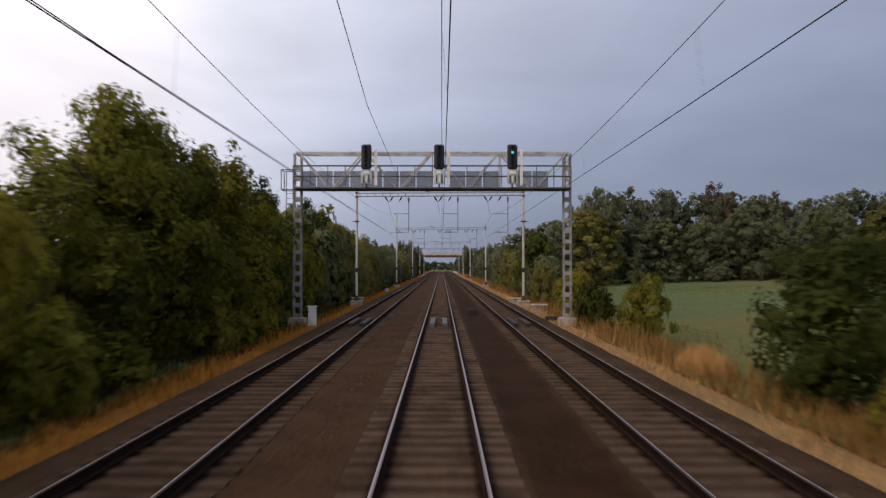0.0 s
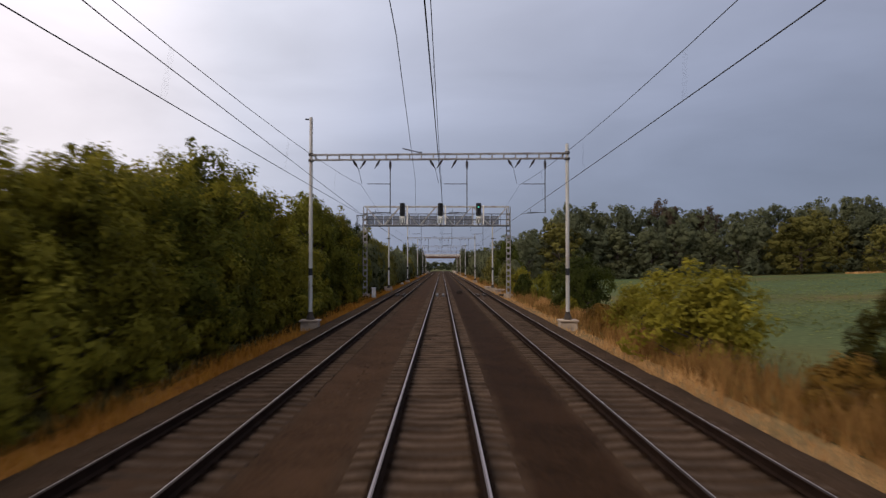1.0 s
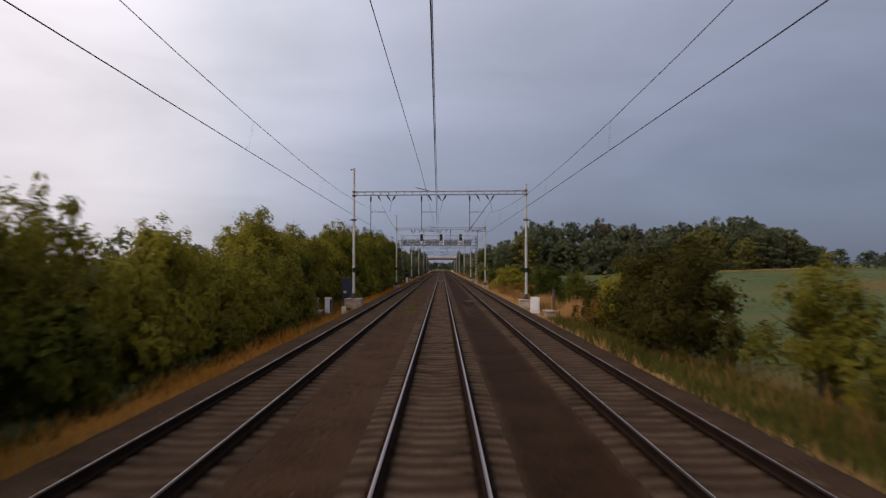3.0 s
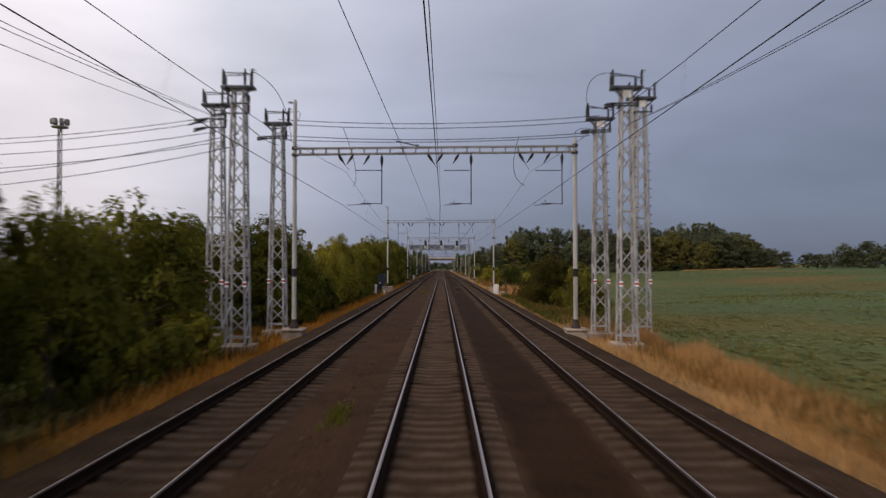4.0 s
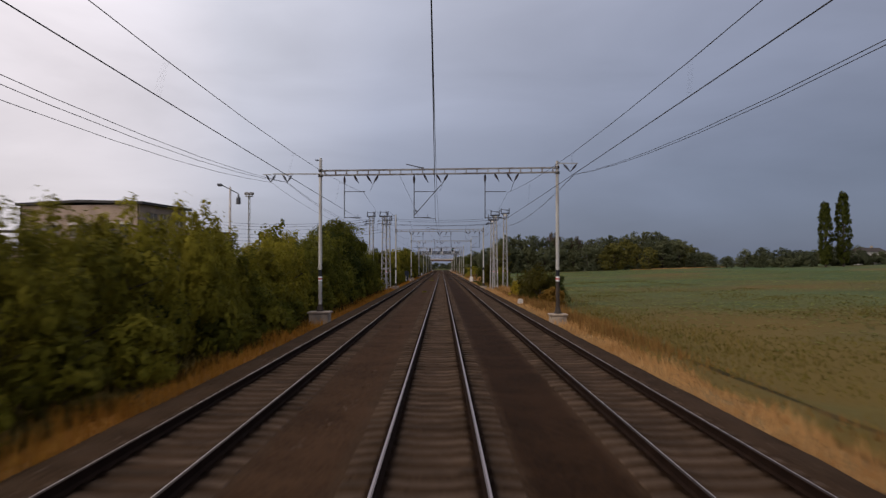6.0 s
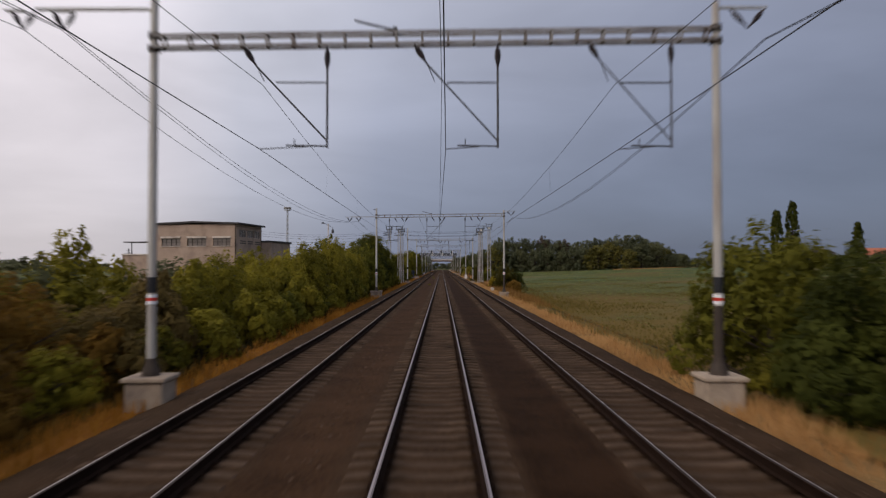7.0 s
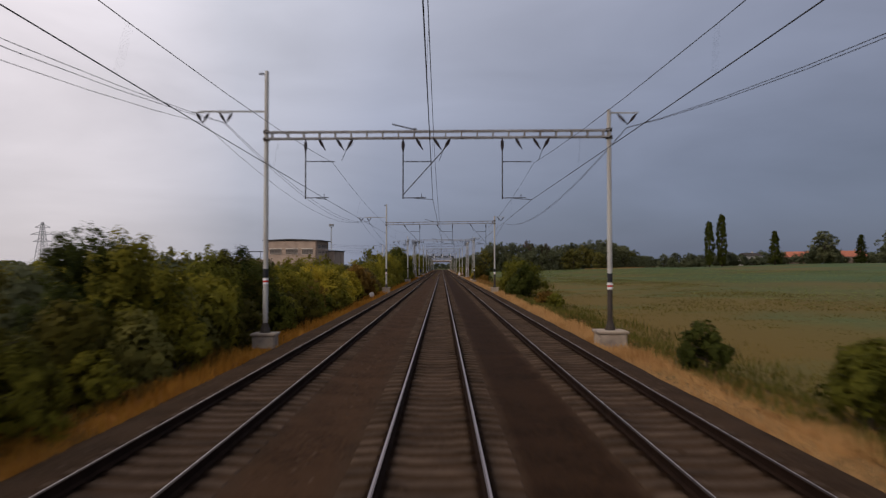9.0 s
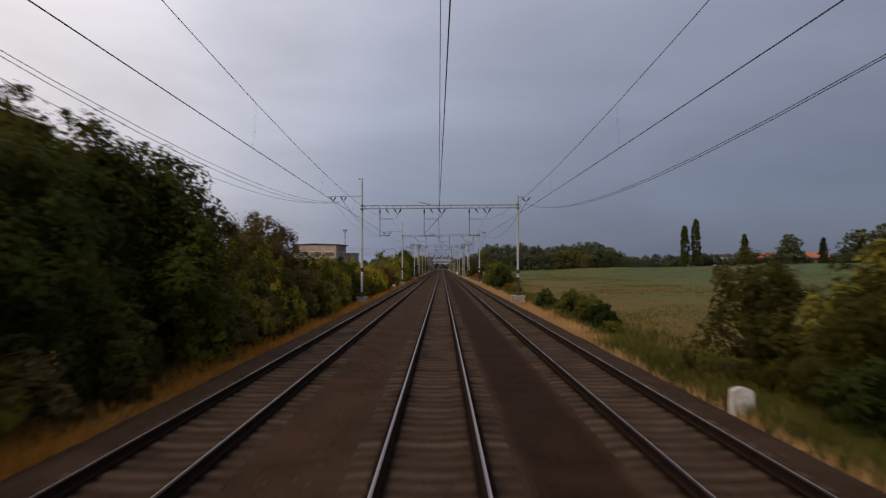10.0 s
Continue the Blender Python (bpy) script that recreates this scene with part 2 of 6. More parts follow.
M_OLIVE = material("olive leaves turning", (0.066, 0.062, 0.008), (0.345, 0.290, 0.034), 0.65, 0.5, island=0.35, per_object=0.45, leaf=0.5, fine=0.05, spec=0.06)
M_YELLOW = material("yellowing leaves", (0.22, 0.170, 0.015), (0.62, 0.470, 0.050), 0.65, 0.6, island=0.35, per_object=0.3, leaf=0.5, fine=0.05, spec=0.06)
M_RUSSET = material("reddish brown leaves", (0.075, 0.042, 0.008), (0.33, 0.185, 0.036), 0.7, 0.6, island=0.35, per_object=0.3, leaf=0.5, fine=0.05, spec=0.06)
# the next two leaf colours are paled and greyed to stand in for haze
M_WOOD = material("dull green wood leaves paled for haze", (0.078, 0.088, 0.050), (0.172, 0.178, 0.092), 0.7, 0.15, island=0.12, per_object=0.5, leaf=0.5, fine=0.05, spec=0.05)
M_WOODB = material("dull olive wood leaves paled for haze", (0.086, 0.094, 0.050), (0.196, 0.195, 0.092), 0.7, 0.15, island=0.12, per_object=0.5, leaf=0.5, fine=0.05, spec=0.05)
M_WILLOW = material("golden olive leaves", (0.080, 0.076, 0.020), (0.250, 0.218, 0.056), 0.7, 0.15, island=0.12, per_object=0.3, leaf=0.5, fine=0.05, spec=0.05)
M_DUSK = material("dark olive-brown leaves", (0.022, 0.021, 0.0035), (0.125, 0.104, 0.017), 0.65, 0.4, island=0.35, per_object=0.3, leaf=0.5, fine=0.05, spec=0.06)
M_UMBER = material("brown autumn leaves", (0.060, 0.044, 0.014), (0.235, 0.165, 0.052), 0.65, 0.5, island=0.35, per_object=0.2, leaf=0.5, fine=0.05, spec=0.06)
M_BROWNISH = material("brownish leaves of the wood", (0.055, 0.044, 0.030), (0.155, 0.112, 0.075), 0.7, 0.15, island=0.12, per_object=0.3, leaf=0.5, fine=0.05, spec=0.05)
M_DEEP = material("deep green leaves", (0.014, 0.021, 0.004), (0.095, 0.104, 0.019), 0.65, 0.4, island=0.35, per_object=0.45, leaf=0.5, fine=0.05, spec=0.06)
M_STRAW = material("dry grass", (0.215, 0.083, 0.009), (0.49, 0.232, 0.037), 0.9, 0.25, island=0.7, leaf=0.2, fine=0.05, spec=0.1)
M_STRAWR = material("pale dry grass", (0.325, 0.160, 0.052), (0.62, 0.368, 0.148), 0.9, 0.25, island=0.7, leaf=0.2, fine=0.05, spec=0.1)
M_WEED = material("green weeds", (0.085, 0.062, 0.014), (0.22, 0.155, 0.04), 0.8, 0.3, island=0.8, leaf=0.2, fine=0.05, spec=0.1)
M_GREENWEED = material("fresh green weeds", (0.040, 0.041, 0.008), (0.138, 0.126, 0.025), 0.8, 0.3, island=0.8, leaf=0.3, fine=0.05, spec=0.06)
M_FIELDWEED = material("low field weeds", (0.088, 0.076, 0.018), (0.185, 0.145, 0.036), 0.85, 0.1, island=0.5, leaf=0.3, fine=0.05, spec=0.05)
# olive weeds, darkened further for the shade at the bushes' foot
M_UNDER = material("shade-darkened olive undergrowth", (0.016, 0.0145, 0.0035), (0.068, 0.050, 0.012), 0.85, 0.3, island=0.8, leaf=0.2, fine=0.05, spec=0.05)
M_WEEDB = material("brown dead weeds", (0.125, 0.060, 0.016), (0.33, 0.180, 0.056), 0.85, 0.3, island=0.8, leaf=0.2, fine=0.05, spec=0.06)
M_CROP = material("crop leaves", (0.084, 0.104, 0.027), (0.275, 0.280, 0.084), 0.7, 0.08, island=0.8, leaf=0.5, fine=0.05, spec=0.06)
M_VERGE = material("trampled dry grass and soil", (0.125, 0.070, 0.025), (0.27, 0.168, 0.066), 0.95, 0.4, bump=0.9, bump_scale=9, fine=0.4,
                   stain=(0.11, 0.085, 0.035), stain_scale=0.12, spec=0.1)
# green-brown ground whose colour also holds the shade beside the bushes
M_VERGE_G = material("shade-darkened green verge", (0.021, 0.017, 0.005), (0.070, 0.051, 0.015), 0.95, 0.4, bump=0.9, bump_scale=9, fine=0.4, stain=(0.15, 0.09, 0.03), stain_scale=0.25, spec=0.05)
M_VERGE_L = material("orange dry grass and soil", (0.15, 0.056, 0.009), (0.34, 0.145, 0.028), 0.95, 0.4, bump=0.9, bump_scale=9, fine=0.4,
                     stain=(0.07, 0.05, 0.015), stain_scale=0.12, spec=0.05)
M_FIELD = material("field soil with crop", (0.048, 0.073, 0.026), (0.088, 0.122, 0.044), 0.95, 0.035, bump=0.8, bump_scale=2.2, fine=0.8,
                   stain=(0.138, 0.090, 0.027), stain_scale=0.022, spec=0.1)


def brown_edge(m):
    """Bare brown soil shows through towards the railway side of the field."""
    n, l = m.node_tree.nodes, m.node_tree.links
    b = n["Principled BSDF"]
    old = b.inputs["Base Color"].links[0].from_socket
    geo = n.new("ShaderNodeNewGeometry")
    sep = n.new("ShaderNodeSeparateXYZ")
    l.new(geo.outputs["Position"], sep.inputs[0])
    r = n.new("ShaderNodeMapRange")
    r.inputs["From Min"].default_value, r.inputs["From Max"].default_value = 66.0, 14.0
    l.new(sep.outputs["X"], r.inputs["Value"])
    s = n.new("ShaderNodeTexNoise")
    s.inputs["Scale"].default_value, s.inputs["Detail"].default_value = 0.09, 8
    l.new(geo.outputs["Position"], s.inputs["Vector"])
    k = n.new("ShaderNodeMapRange")
    k.inputs["From Min"].default_value, k.inputs["From Max"].default_value = 0.22, 0.50
    l.new(s.outputs["Fac"], k.inputs["Value"])
    mul = n.new("ShaderNodeMath")
    mul.operation = "MULTIPLY"
    l.new(r.outputs[0], mul.inputs[0])
    l.new(k.outputs[0], mul.inputs[1])
    far = n.new("ShaderNodeMapRange")
    far.inputs["From Min"].default_value, far.inputs["From Max"].default_value = -90.0, -210.0
    far.inputs["To Min"].default_value, far.inputs["To Max"].default_value = 0.2, 1.0
    l.new(sep.outputs["Y"], far.inputs["Value"])
    both = n.new("ShaderNodeMath")
    both.operation = "MULTIPLY"
    l.new(mul.outputs[0], both.inputs[0])
    l.new(far.outputs[0], both.inputs[1])
    mix = n.new("ShaderNodeMixRGB")
    mix.inputs[2].default_value = (0.128, 0.083, 0.0185, 1)
    l.new(both.outputs[0], mix.inputs[0])
    l.new(old, mix.inputs[1])
    l.new(mix.outputs[0], b.inputs["Base Color"])


brown_edge(M_FIELD)


def lamp_material(name, colour, strength):
    m = bpy.data.materials.new(name)
    m.use_nodes = True
    b = m.node_tree.nodes["Principled BSDF"]
    b.inputs["Base Color"].default_value = (*colour, 1)
    b.inputs["Emission Color"].default_value = (*colour, 1)
    b.inputs["Emission Strength"].default_value = strength
    return m


M_GREENLAMP = lamp_material("green signal light", (0.10, 0.8, 0.6), 0.8)


# ---- building blocks ----
def thing(name, label, category, at=(0, 0, 0), group="", kind="", turn=0.0):
    ob = new(name)
    ob.matrix_world = pose(*at, 0, 0, turn)
    ob.empty_display_size = 0.3
    return tagged(ob, label, category, group, kind)


def part(name, bm, mats, parent=None, label=""):
    """One mesh object out of a bmesh (or a ready mesh), under a thing or a part."""
    if isinstance(bm, bpy.types.Mesh):
        me = bm
    else:
        me = bpy.data.meshes.new(name)
        bmesh.ops.recalc_face_normals(bm, faces=bm.faces[:])
        bm.to_mesh(me)
        bm.free()
    if mats is not None:
        for m in (mats if isinstance(mats, (list, tuple)) else [mats]):
            me.materials.append(m)
    ob = new(name, me)
    if parent:
        ob.parent = parent
    return tagged(ob, label)


def box(bm, c, s, turn=None, bevel=0.0, mat=0):
    """A box with middle c and size s, turned by the matrix turn about its middle, its edges bevelled."""
    r = bmesh.ops.create_cube(bm, size=1.0)
    vs = r["verts"]
    bmesh.ops.scale(bm, vec=s, verts=vs)
    if bevel:
        es = list({e for v in vs for e in v.link_edges})
        vs = bmesh.ops.bevel(bm, geom=es, offset=bevel, segments=1, affect="EDGES")["verts"]
        vs = list({v for v in vs})
    if turn is not None:
        bmesh.ops.rotate(bm, cent=(0, 0, 0), matrix=turn, verts=vs)
    bmesh.ops.translate(bm, vec=c, verts=vs)
    if mat:
        for f in {f for v in vs for f in v.link_faces}:
            f.material_index = mat
    return vs


def bar(bm, a, b, w, h=None, sides=0, taper=1.0):
    """A bar from a to b: square (w by h), or round with so many sides and the radius w."""
    a, b = Vector(a), Vector(b)
    d = b - a
    q = d.to_track_quat("Z", "Y").to_matrix().to_4x4()
    m = Matrix.Translation((a + b) / 2) @ q
    if sides:
        bmesh.ops.create_cone(bm, cap_ends=True, segments=sides, radius1=w, radius2=w * taper, depth=d.length, matrix=m)
    else:
        r = bmesh.ops.create_cube(bm, size=1.0)
        bmesh.ops.scale(bm, vec=(w, h or w, d.length), verts=r["verts"])
        bmesh.ops.transform(bm, matrix=m, verts=r["verts"])


def turned(bm, a, b, profile, sides=10):
    """A turned body along a to b; profile: (way along 0..1, radius)."""
    a, b = Vector(a), Vector(b)
    q = (b - a).to_track_quat("Z", "Y")
    rings = []
    for s, r in profile:
        c = a.lerp(b, s)
        rings.append([bm.verts.new(c + q @ Vector((r * math.cos(2 * math.pi * i / sides), r * math.sin(2 * math.pi * i / sides), 0))) for i in range(sides)])
    for p, q2 in zip(rings, rings[1:]):
        for i in range(sides):
            bm.faces.new((p[i], p[(i + 1) % sides], q2[(i + 1) % sides], q2[i]))
    bm.faces.new(rings[0][::-1])
    bm.faces.new(rings[-1])


def insulator_profile(r, n=5):
    p = [(0.0, r * 0.4)]
    for i in range(n):
        s = 0.12 + 0.76 * i / n
        p += [(s, r * 0.45), (s + 0.06, r), (s + 0.10, r * 0.5)]
    return p + [(1.0, r * 0.4)]


def long_insulator(parent, a, b, r=0.085):
    """A rod insulator: thin metal ends and a thick dark ribbed body between them."""
    bm = B()
    profile = [(0, 0.022), (0.12, 0.026), (0.2, r * 0.7)]
    for i in range(5):
        s = 0.24 + i * 0.11
        k = (0.9, 1.0, 1.0, 0.85, 0.6)[i]
        profile += [(s, r * k), (s + 0.05, r * k * 0.72)]
    profile += [(0.82, 0.028), (1, 0.022)]
    turned(bm, a, b, profile, 10)
    return part("insulator", bm, M_INSUL, parent)


def B():
    return bmesh.new()


def tube_mesh(name, pts, r, sides=5):
    """A thin tube along points."""
    vs, fs = [], []
    for p in pts:
        for i in range(sides):
            an = 2 * math.pi * i / sides
            vs.append((p[0] + r * math.cos(an), p[1], p[2] + r * math.sin(an)))
    for j in range(len(pts) - 1):
        for i in range(sides):
            k = (i + 1) % sides
            fs.append((j * sides + i, j * sides + k, (j + 1) * sides + k, (j + 1) * sides + i))
    me = bpy.data.meshes.new(name)
    me.from_pydata(vs, [], fs)
    return me


NEAR_END, FAR_END = -420.0, 480.0
TRACKS = (-4.19, 0.0, 4.27)


# ---- ground ----
def smooth(a, b, v):
    s = min(1.0, max(0.0, (v - a) / (b - a)))
    return s * s * (3 - 2 * s)


def ground_z(x, y):
    """The height of the ground: a low formation under the tracks, a dip beside it, then a field that rises gently."""
    u = abs(x)
    if x >= 0:
        z = -0.62 - 0.55 * smooth(8.2, 12.0, u) + 0.031 * max(0.0, min(u, 200) - 12.0)
    else:
        z = -0.62 - 0.25 * smooth(8.8, 12.0, u) + 0.8 * smooth(20, 40, u)
    if u > 9:
        z += 0.10 * noise.noise((x * 0.12, y * 0.12, 0.0)) + 0.03 * noise.noise((x * 0.7, y * 0.7, 3.0))
    return z


def make_ground():
    xs = [-3500, -2000, -1000, -500, -300, -200, -150, -110] + list(range(-80, -20, 8)) + list(np.arange(-20, -6.5, 1.0)) + [-5, 0, 5]
    xs += list(np.arange(7, 20, 0.8)) + list(range(20, 60, 3)) + list(range(60, 220, 8)) + [240, 300, 400, 600, 1000, 2000, 3500]
    ys = [-1500, -900, -600] + list(range(-480, 260, 5)) + [270, 300, 350, 420, 550, 800, 1200, 2000, 3500]
    vs = [(x, y, ground_z(x, y)) for y in ys for x in xs]
    n = len(xs)
    fs = [(j * n + i, j * n + i + 1, (j + 1) * n + i + 1, (j + 1) * n + i) for j in range(len(ys) - 1) for i in range(n - 1)]
    me = bpy.data.meshes.new("ground")
    me.from_pydata(vs, [], fs)
    me.shade_smooth()
    tagged(part("ground", me, M_FIELD), "wide field of low green crop with bare brown soil patches", "ground", kind="structure")


make_ground()


def green_stretch(y):
    """Where the field-side verge is green instead of dry."""
    return -105 < y < -64 or y < -338


def make_verge(name, sign, x0, x1, label):
    """A strip of dry grass ground along the foot of the ballast."""
    xs = [x0, x0 + 0.35, x0 + 1.35, x1 - 0.5, x1]
    ys = np.arange(NEAR_END, 300, 2.5)
    vs = []
    for y in ys:
        for k, x in enumerate(xs):
            wob = 0.5 * noise.noise((x, y * 0.15, 3.0)) if k == 4 else 0.3 * noise.noise((2.0, y * 0.3, 6.0)) if k == 2 else 0.0
            edge = -0.06 if k in (0, 4) else 0.03
            vs.append((sign * (x + wob), y, ground_z(sign * (x + wob), y) + edge))
    fs = [(j * 5 + i, j * 5 + i + 1, (j + 1) * 5 + i + 1, (j + 1) * 5 + i) for j in range(len(ys) - 1) for i in range(4)]
    me = bpy.data.meshes.new(name)
    me.from_pydata(vs, [], fs)
    me.shade_smooth()
    for f in me.polygons:
        x, y, z = vs[f.vertices[0]]
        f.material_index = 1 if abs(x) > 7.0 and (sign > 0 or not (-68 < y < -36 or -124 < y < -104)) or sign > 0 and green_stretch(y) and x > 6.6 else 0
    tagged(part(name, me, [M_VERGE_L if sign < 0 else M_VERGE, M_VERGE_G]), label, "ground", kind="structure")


make_verge("verge_left", -1, 6.5, 12.0, "dry orange-brown grass verge along the ballast")
make_verge("verge_right", 1, 6.4, 10.6, "dry straw-coloured grass verge between ballast and field")


def make_ballast():
    """The ballast bed that carries all three tracks: shoulders, flat tops under the tracks, shallow troughs between."""
    xs = [(-7.35, -0.75), (-7.0, -0.60), (-6.35, -0.34), (-5.95, -0.235)]
    for x in np.arange(-5.5, 5.61, 0.37):
        d = min(abs(x - c) for c in TRACKS)
        xs.append((float(x), -0.225 - 0.05 * smooth(1.35, 1.9, d)))
    xs += [(6.0, -0.235), (6.4, -0.34), (6.85, -0.60), (7.2, -0.75)]
    ys = np.arange(NEAR_END, FAR_END, 1.5)
    vs = []
    for y in ys:
        for x, z in xs:
            if abs(x) > 6.2:
                x += 0.07 * noise.noise((3.0 if x > 0 else 9.0, y * 0.35, 2.0)) + 0.07 * noise.noise((3.0 if x > 0 else 7.0, y * 1.7, 5.0))
            vs.append((x, y, z + 0.022 * noise.noise((x * 1.3, y * 0.9, 7.0)) + 0.012 * noise.noise((x * 4, y * 3, 1.0))))
    n = len(xs)
    fs = [(j * n + i, j * n + i + 1, (j + 1) * n + i + 1, (j + 1) * n + i) for j in range(len(ys) - 1) for i in range(n - 1)]
    me = bpy.data.meshes.new("ballast")
    me.from_pydata(vs, [], fs)
    me.shade_smooth()
    tagged(part("ballast_bed", me, M_BALLAST), "brown crushed stone ballast under and between the tracks", "ballast", kind="structure")


make_ballast()


# ---- overhead line portals ----
SHIFT = {-4.19: -0.36, 0.0: 0.0, 4.27: -0.03}  # how far each contact wire hangs off its track


def mast(parent, x, base, top, banded, low=0.0):
    bm = B()
    turned(bm, (x, 0, base), (x, 0, top), [(0, 0.125), (0.02, 0.125), (0.021, 0.110), (0.55, 0.104), (0.551, 0.100), (0.99, 0.088), (1.0, 0.078)], 14)
    ob = part("mast", bm, M_MAST, parent)
    bm = B()
    turned(bm, (x, 0, base), (x, 0, base + 0.42), [(0, 0.23), (0.25, 0.21), (0.7, 0.145), (1, 0.13)], 12)
    part("foot_collar", bm, M_RUSTDARK, ob, "dark weathered collar at the foot")
    bm = B()
    turned(bm, (x, 0, 2.40 - low), (x, 0, 2.78 - low), [(0, 0.114), (1, 0.114)], 14)
    part("black_band", bm, M_BLACK, ob, "black painted band")
    if banded and x > 0:
        bm = B()
        turned(bm, (x, 0, base + 0.25), (x, 0, 2.08 - low), [(0, 0.118), (0.9, 0.114), (1, 0.112)], 14)
        part("lower_coat", bm, M_RUSTDARK, ob, "dark brown weathered coat")
    if banded:
        for z, m, nm in ((2.12, M_REFLECT, "white_band"), (2.20, M_RED, "red_band"), (2.28, M_REFLECT, "white_band")):
            bm = B()
            turned(bm, (x, 0, z - low), (x, 0, z + 0.08 - low), [(0, 0.118), (1, 0.118)], 14)
            part(nm, bm, m, ob)
    return ob


def footing(parent, x, base, top, w=1.25):
    bm = B()
    body = 0.98 if w > 1.3 else 0.9
    box(bm, (x, 0, (base + top - 0.12) / 2), (w * body, w * body, top - 0.12 - base), bevel=0.04)
    box(bm, (x, 0, top - 0.06), (w + 0.03, w + 0.03, 0.12), bevel=0.03)
    return part("concrete_footing", bm, M_CONC, parent, "weathered concrete footing")


def insulator(parent, a, b, r=0.075, name="insulator"):
    bm = B()
    turned(bm, a, b, insulator_profile(r), 8)
    return part(name, bm, M_INSUL, parent, "dark porcelain insulator")


def portal(y, left, right, side, z_beam=8.55, left_top=11.2, right_top=9.65, banded=True, bracket=0.0, feet=(0.0, 0.0), tracks=TRACKS):
    """A catenary portal over three tracks. side: +1 where the drop tubes stand right of their track, -1 left."""
    ob = thing("catenary_portal", "grey steel catenary portal spanning three tracks on concrete footings", "catenary portal", (0, y, 0), "catenary portals")
    for x, top, foot in ((left, left_top, feet[0]), (right, right_top, feet[1])):
        mast(ob, x, foot, top, banded, {-241.5: 0.17, -179.0: 0.1}.get(y, 0.2 if y == -302.3 and x > 0 else 0.0))
        footing(ob, x, -0.95, foot, {-52.0: 1.38 if x < 0 else 1.22, -179.0: 1.28 if x < 0 else 1.05, -302.3: 1.02 if x < 0 else 1.29}.get(y, 1.02))
    bm = B()
    tilt = {-241.5: 0.21, -179.0: 0.19, -114.5: 0.13}.get(y, 0.10)

    def zt(x):
        return z_beam + 0.14 + tilt * ((x - left) / (right - left) - 0.5)

    def zb(x):
        return zt(x) - 0.28

    for yy in (-0.14, 0.14):
        bar(bm, (left, yy, zt(left)), (right, yy, zt(right)), 0.06, 0.06)
        bar(bm, (left, yy, zb(left)), (right, yy, zb(right)), 0.06, 0.06)
    k = 21
    for i in range(k + 1):
        x = left + 0.25 + (right - left - 0.5) * i / k
        for yy in (-0.14, 0.14):
            bar(bm, (x, yy, zb(x)), (x, yy, zt(x)), 0.05, 0.03)
        box(bm, (x, 0, zb(x)), (0.06, 0.3, 0.03))
        box(bm, (x, 0, zt(x)), (0.06, 0.3, 0.03))
    part("beam", bm, M_BEAM, ob)
    for x in (left, right):
        for z0, z1, rr in ((zb(x) - 0.09, zb(x) + 0.05, 0.15), (zt(x) - 0.05, zt(x) + 0.09, 0.14)):
            bm = B()
            turned(bm, (x, 0, z0), (x, 0, z1), [(0, rr), (1, rr)], 12)
            part("collar", bm, M_RUSTDARK, ob)
    bm = B()
    bar(bm, (-2.0, 0, zt(-1) + 0.32), (-1.0, 0, zt(-1) + 0.08), 0.03, sides=6)
    box(bm, (-1.0, 0, zt(-1) + 0.06), (0.12, 0.3, 0.12))
    part("lever", bm, M_DARKSTEEL, ob)
    for c in tracks:
        xd = c + side * 1.52 - (0.3 if y == -52.0 and c > 0 else 0.0)
        sgn = -side
        long_insulator(ob, (xd, 0, zb(xd) - 0.02), (xd, 0, zb(xd) - 0.72))
        bm = B()
        bar(bm, (xd, 0, zb(xd) - 0.68), (xd, 0, 5.78), 0.028, sides=8)
        part("drop_tube", bm, M_DARKSTEEL, ob)
        bm = B()
        bar(bm, (xd, 0, 7.39), (xd + sgn * 1.25, 0, 7.39), 0.022, sides=6)
        part("messenger_arm", bm, M_DARKSTEEL, ob)
        bm = B()
        bar(bm, (xd, 0, 5.82), (xd + sgn * 1.0, 0, 5.84), 0.02, sides=6)
        bar(bm, (xd + sgn * 0.45, 0, 5.81), (c + 0.24 * side + SHIFT[c], 0, 5.75), 0.014, sides=6)
        bar(bm, (xd + sgn * 0.8, 0, 5.84), (xd + sgn * 0.8, 0, 6.0), 0.015, sides=6)
        part("registration_arm", bm, M_DARKSTEEL, ob)
        if y == -241.5 or c == 0.0 and y in (-179.0, -302.3) or c > 0 and y == -52.0:
            bm = B()
            bar(bm, (xd, 0, 5.95), (xd + sgn * 1.73, 0, zb(xd) - 0.52), 0.022, sides=6)
            part("stay_tube", bm, M_DARKSTEEL, ob)
        xi = xd + sgn * 2.05
        long_insulator(ob, (xi, 0, zb(xi)), (xi - sgn * 0.32, 0, zb(xd) - 0.52))
        if y != -241.5:
            long_insulator(ob, (xi - sgn * 0.74, 0, zb(xi)), (xi - sgn * 0.40, 0, zb(xd) - 0.50), 0.075)
            long_insulator(ob, (xi - sgn * 1.5, 0, zb(xi)), (xi - sgn * 1.2, 0, zb(xd) - 0.50), 0.075)
        bm = B()
        bar(bm, (xi - sgn * 0.32, 0, zb(xd) - 0.52), (c + sgn * 0.03, 0, 7.42), 0.012, sides=5)
        part("hanger", bm, M_WIRE, ob)
    if bracket:
        bm = B()
        zl = bracket
        bar(bm, (left, 0, zl), (left - 2.9, 0, zl), 0.07)
        for xc in (-9.25 - 1.1, -9.25 + 0.02):
            box(bm, (xc, 0, zl - 0.04), (0.5, 0.1, 0.05))
        part("feeder_bracket", bm, M_STEEL, ob)
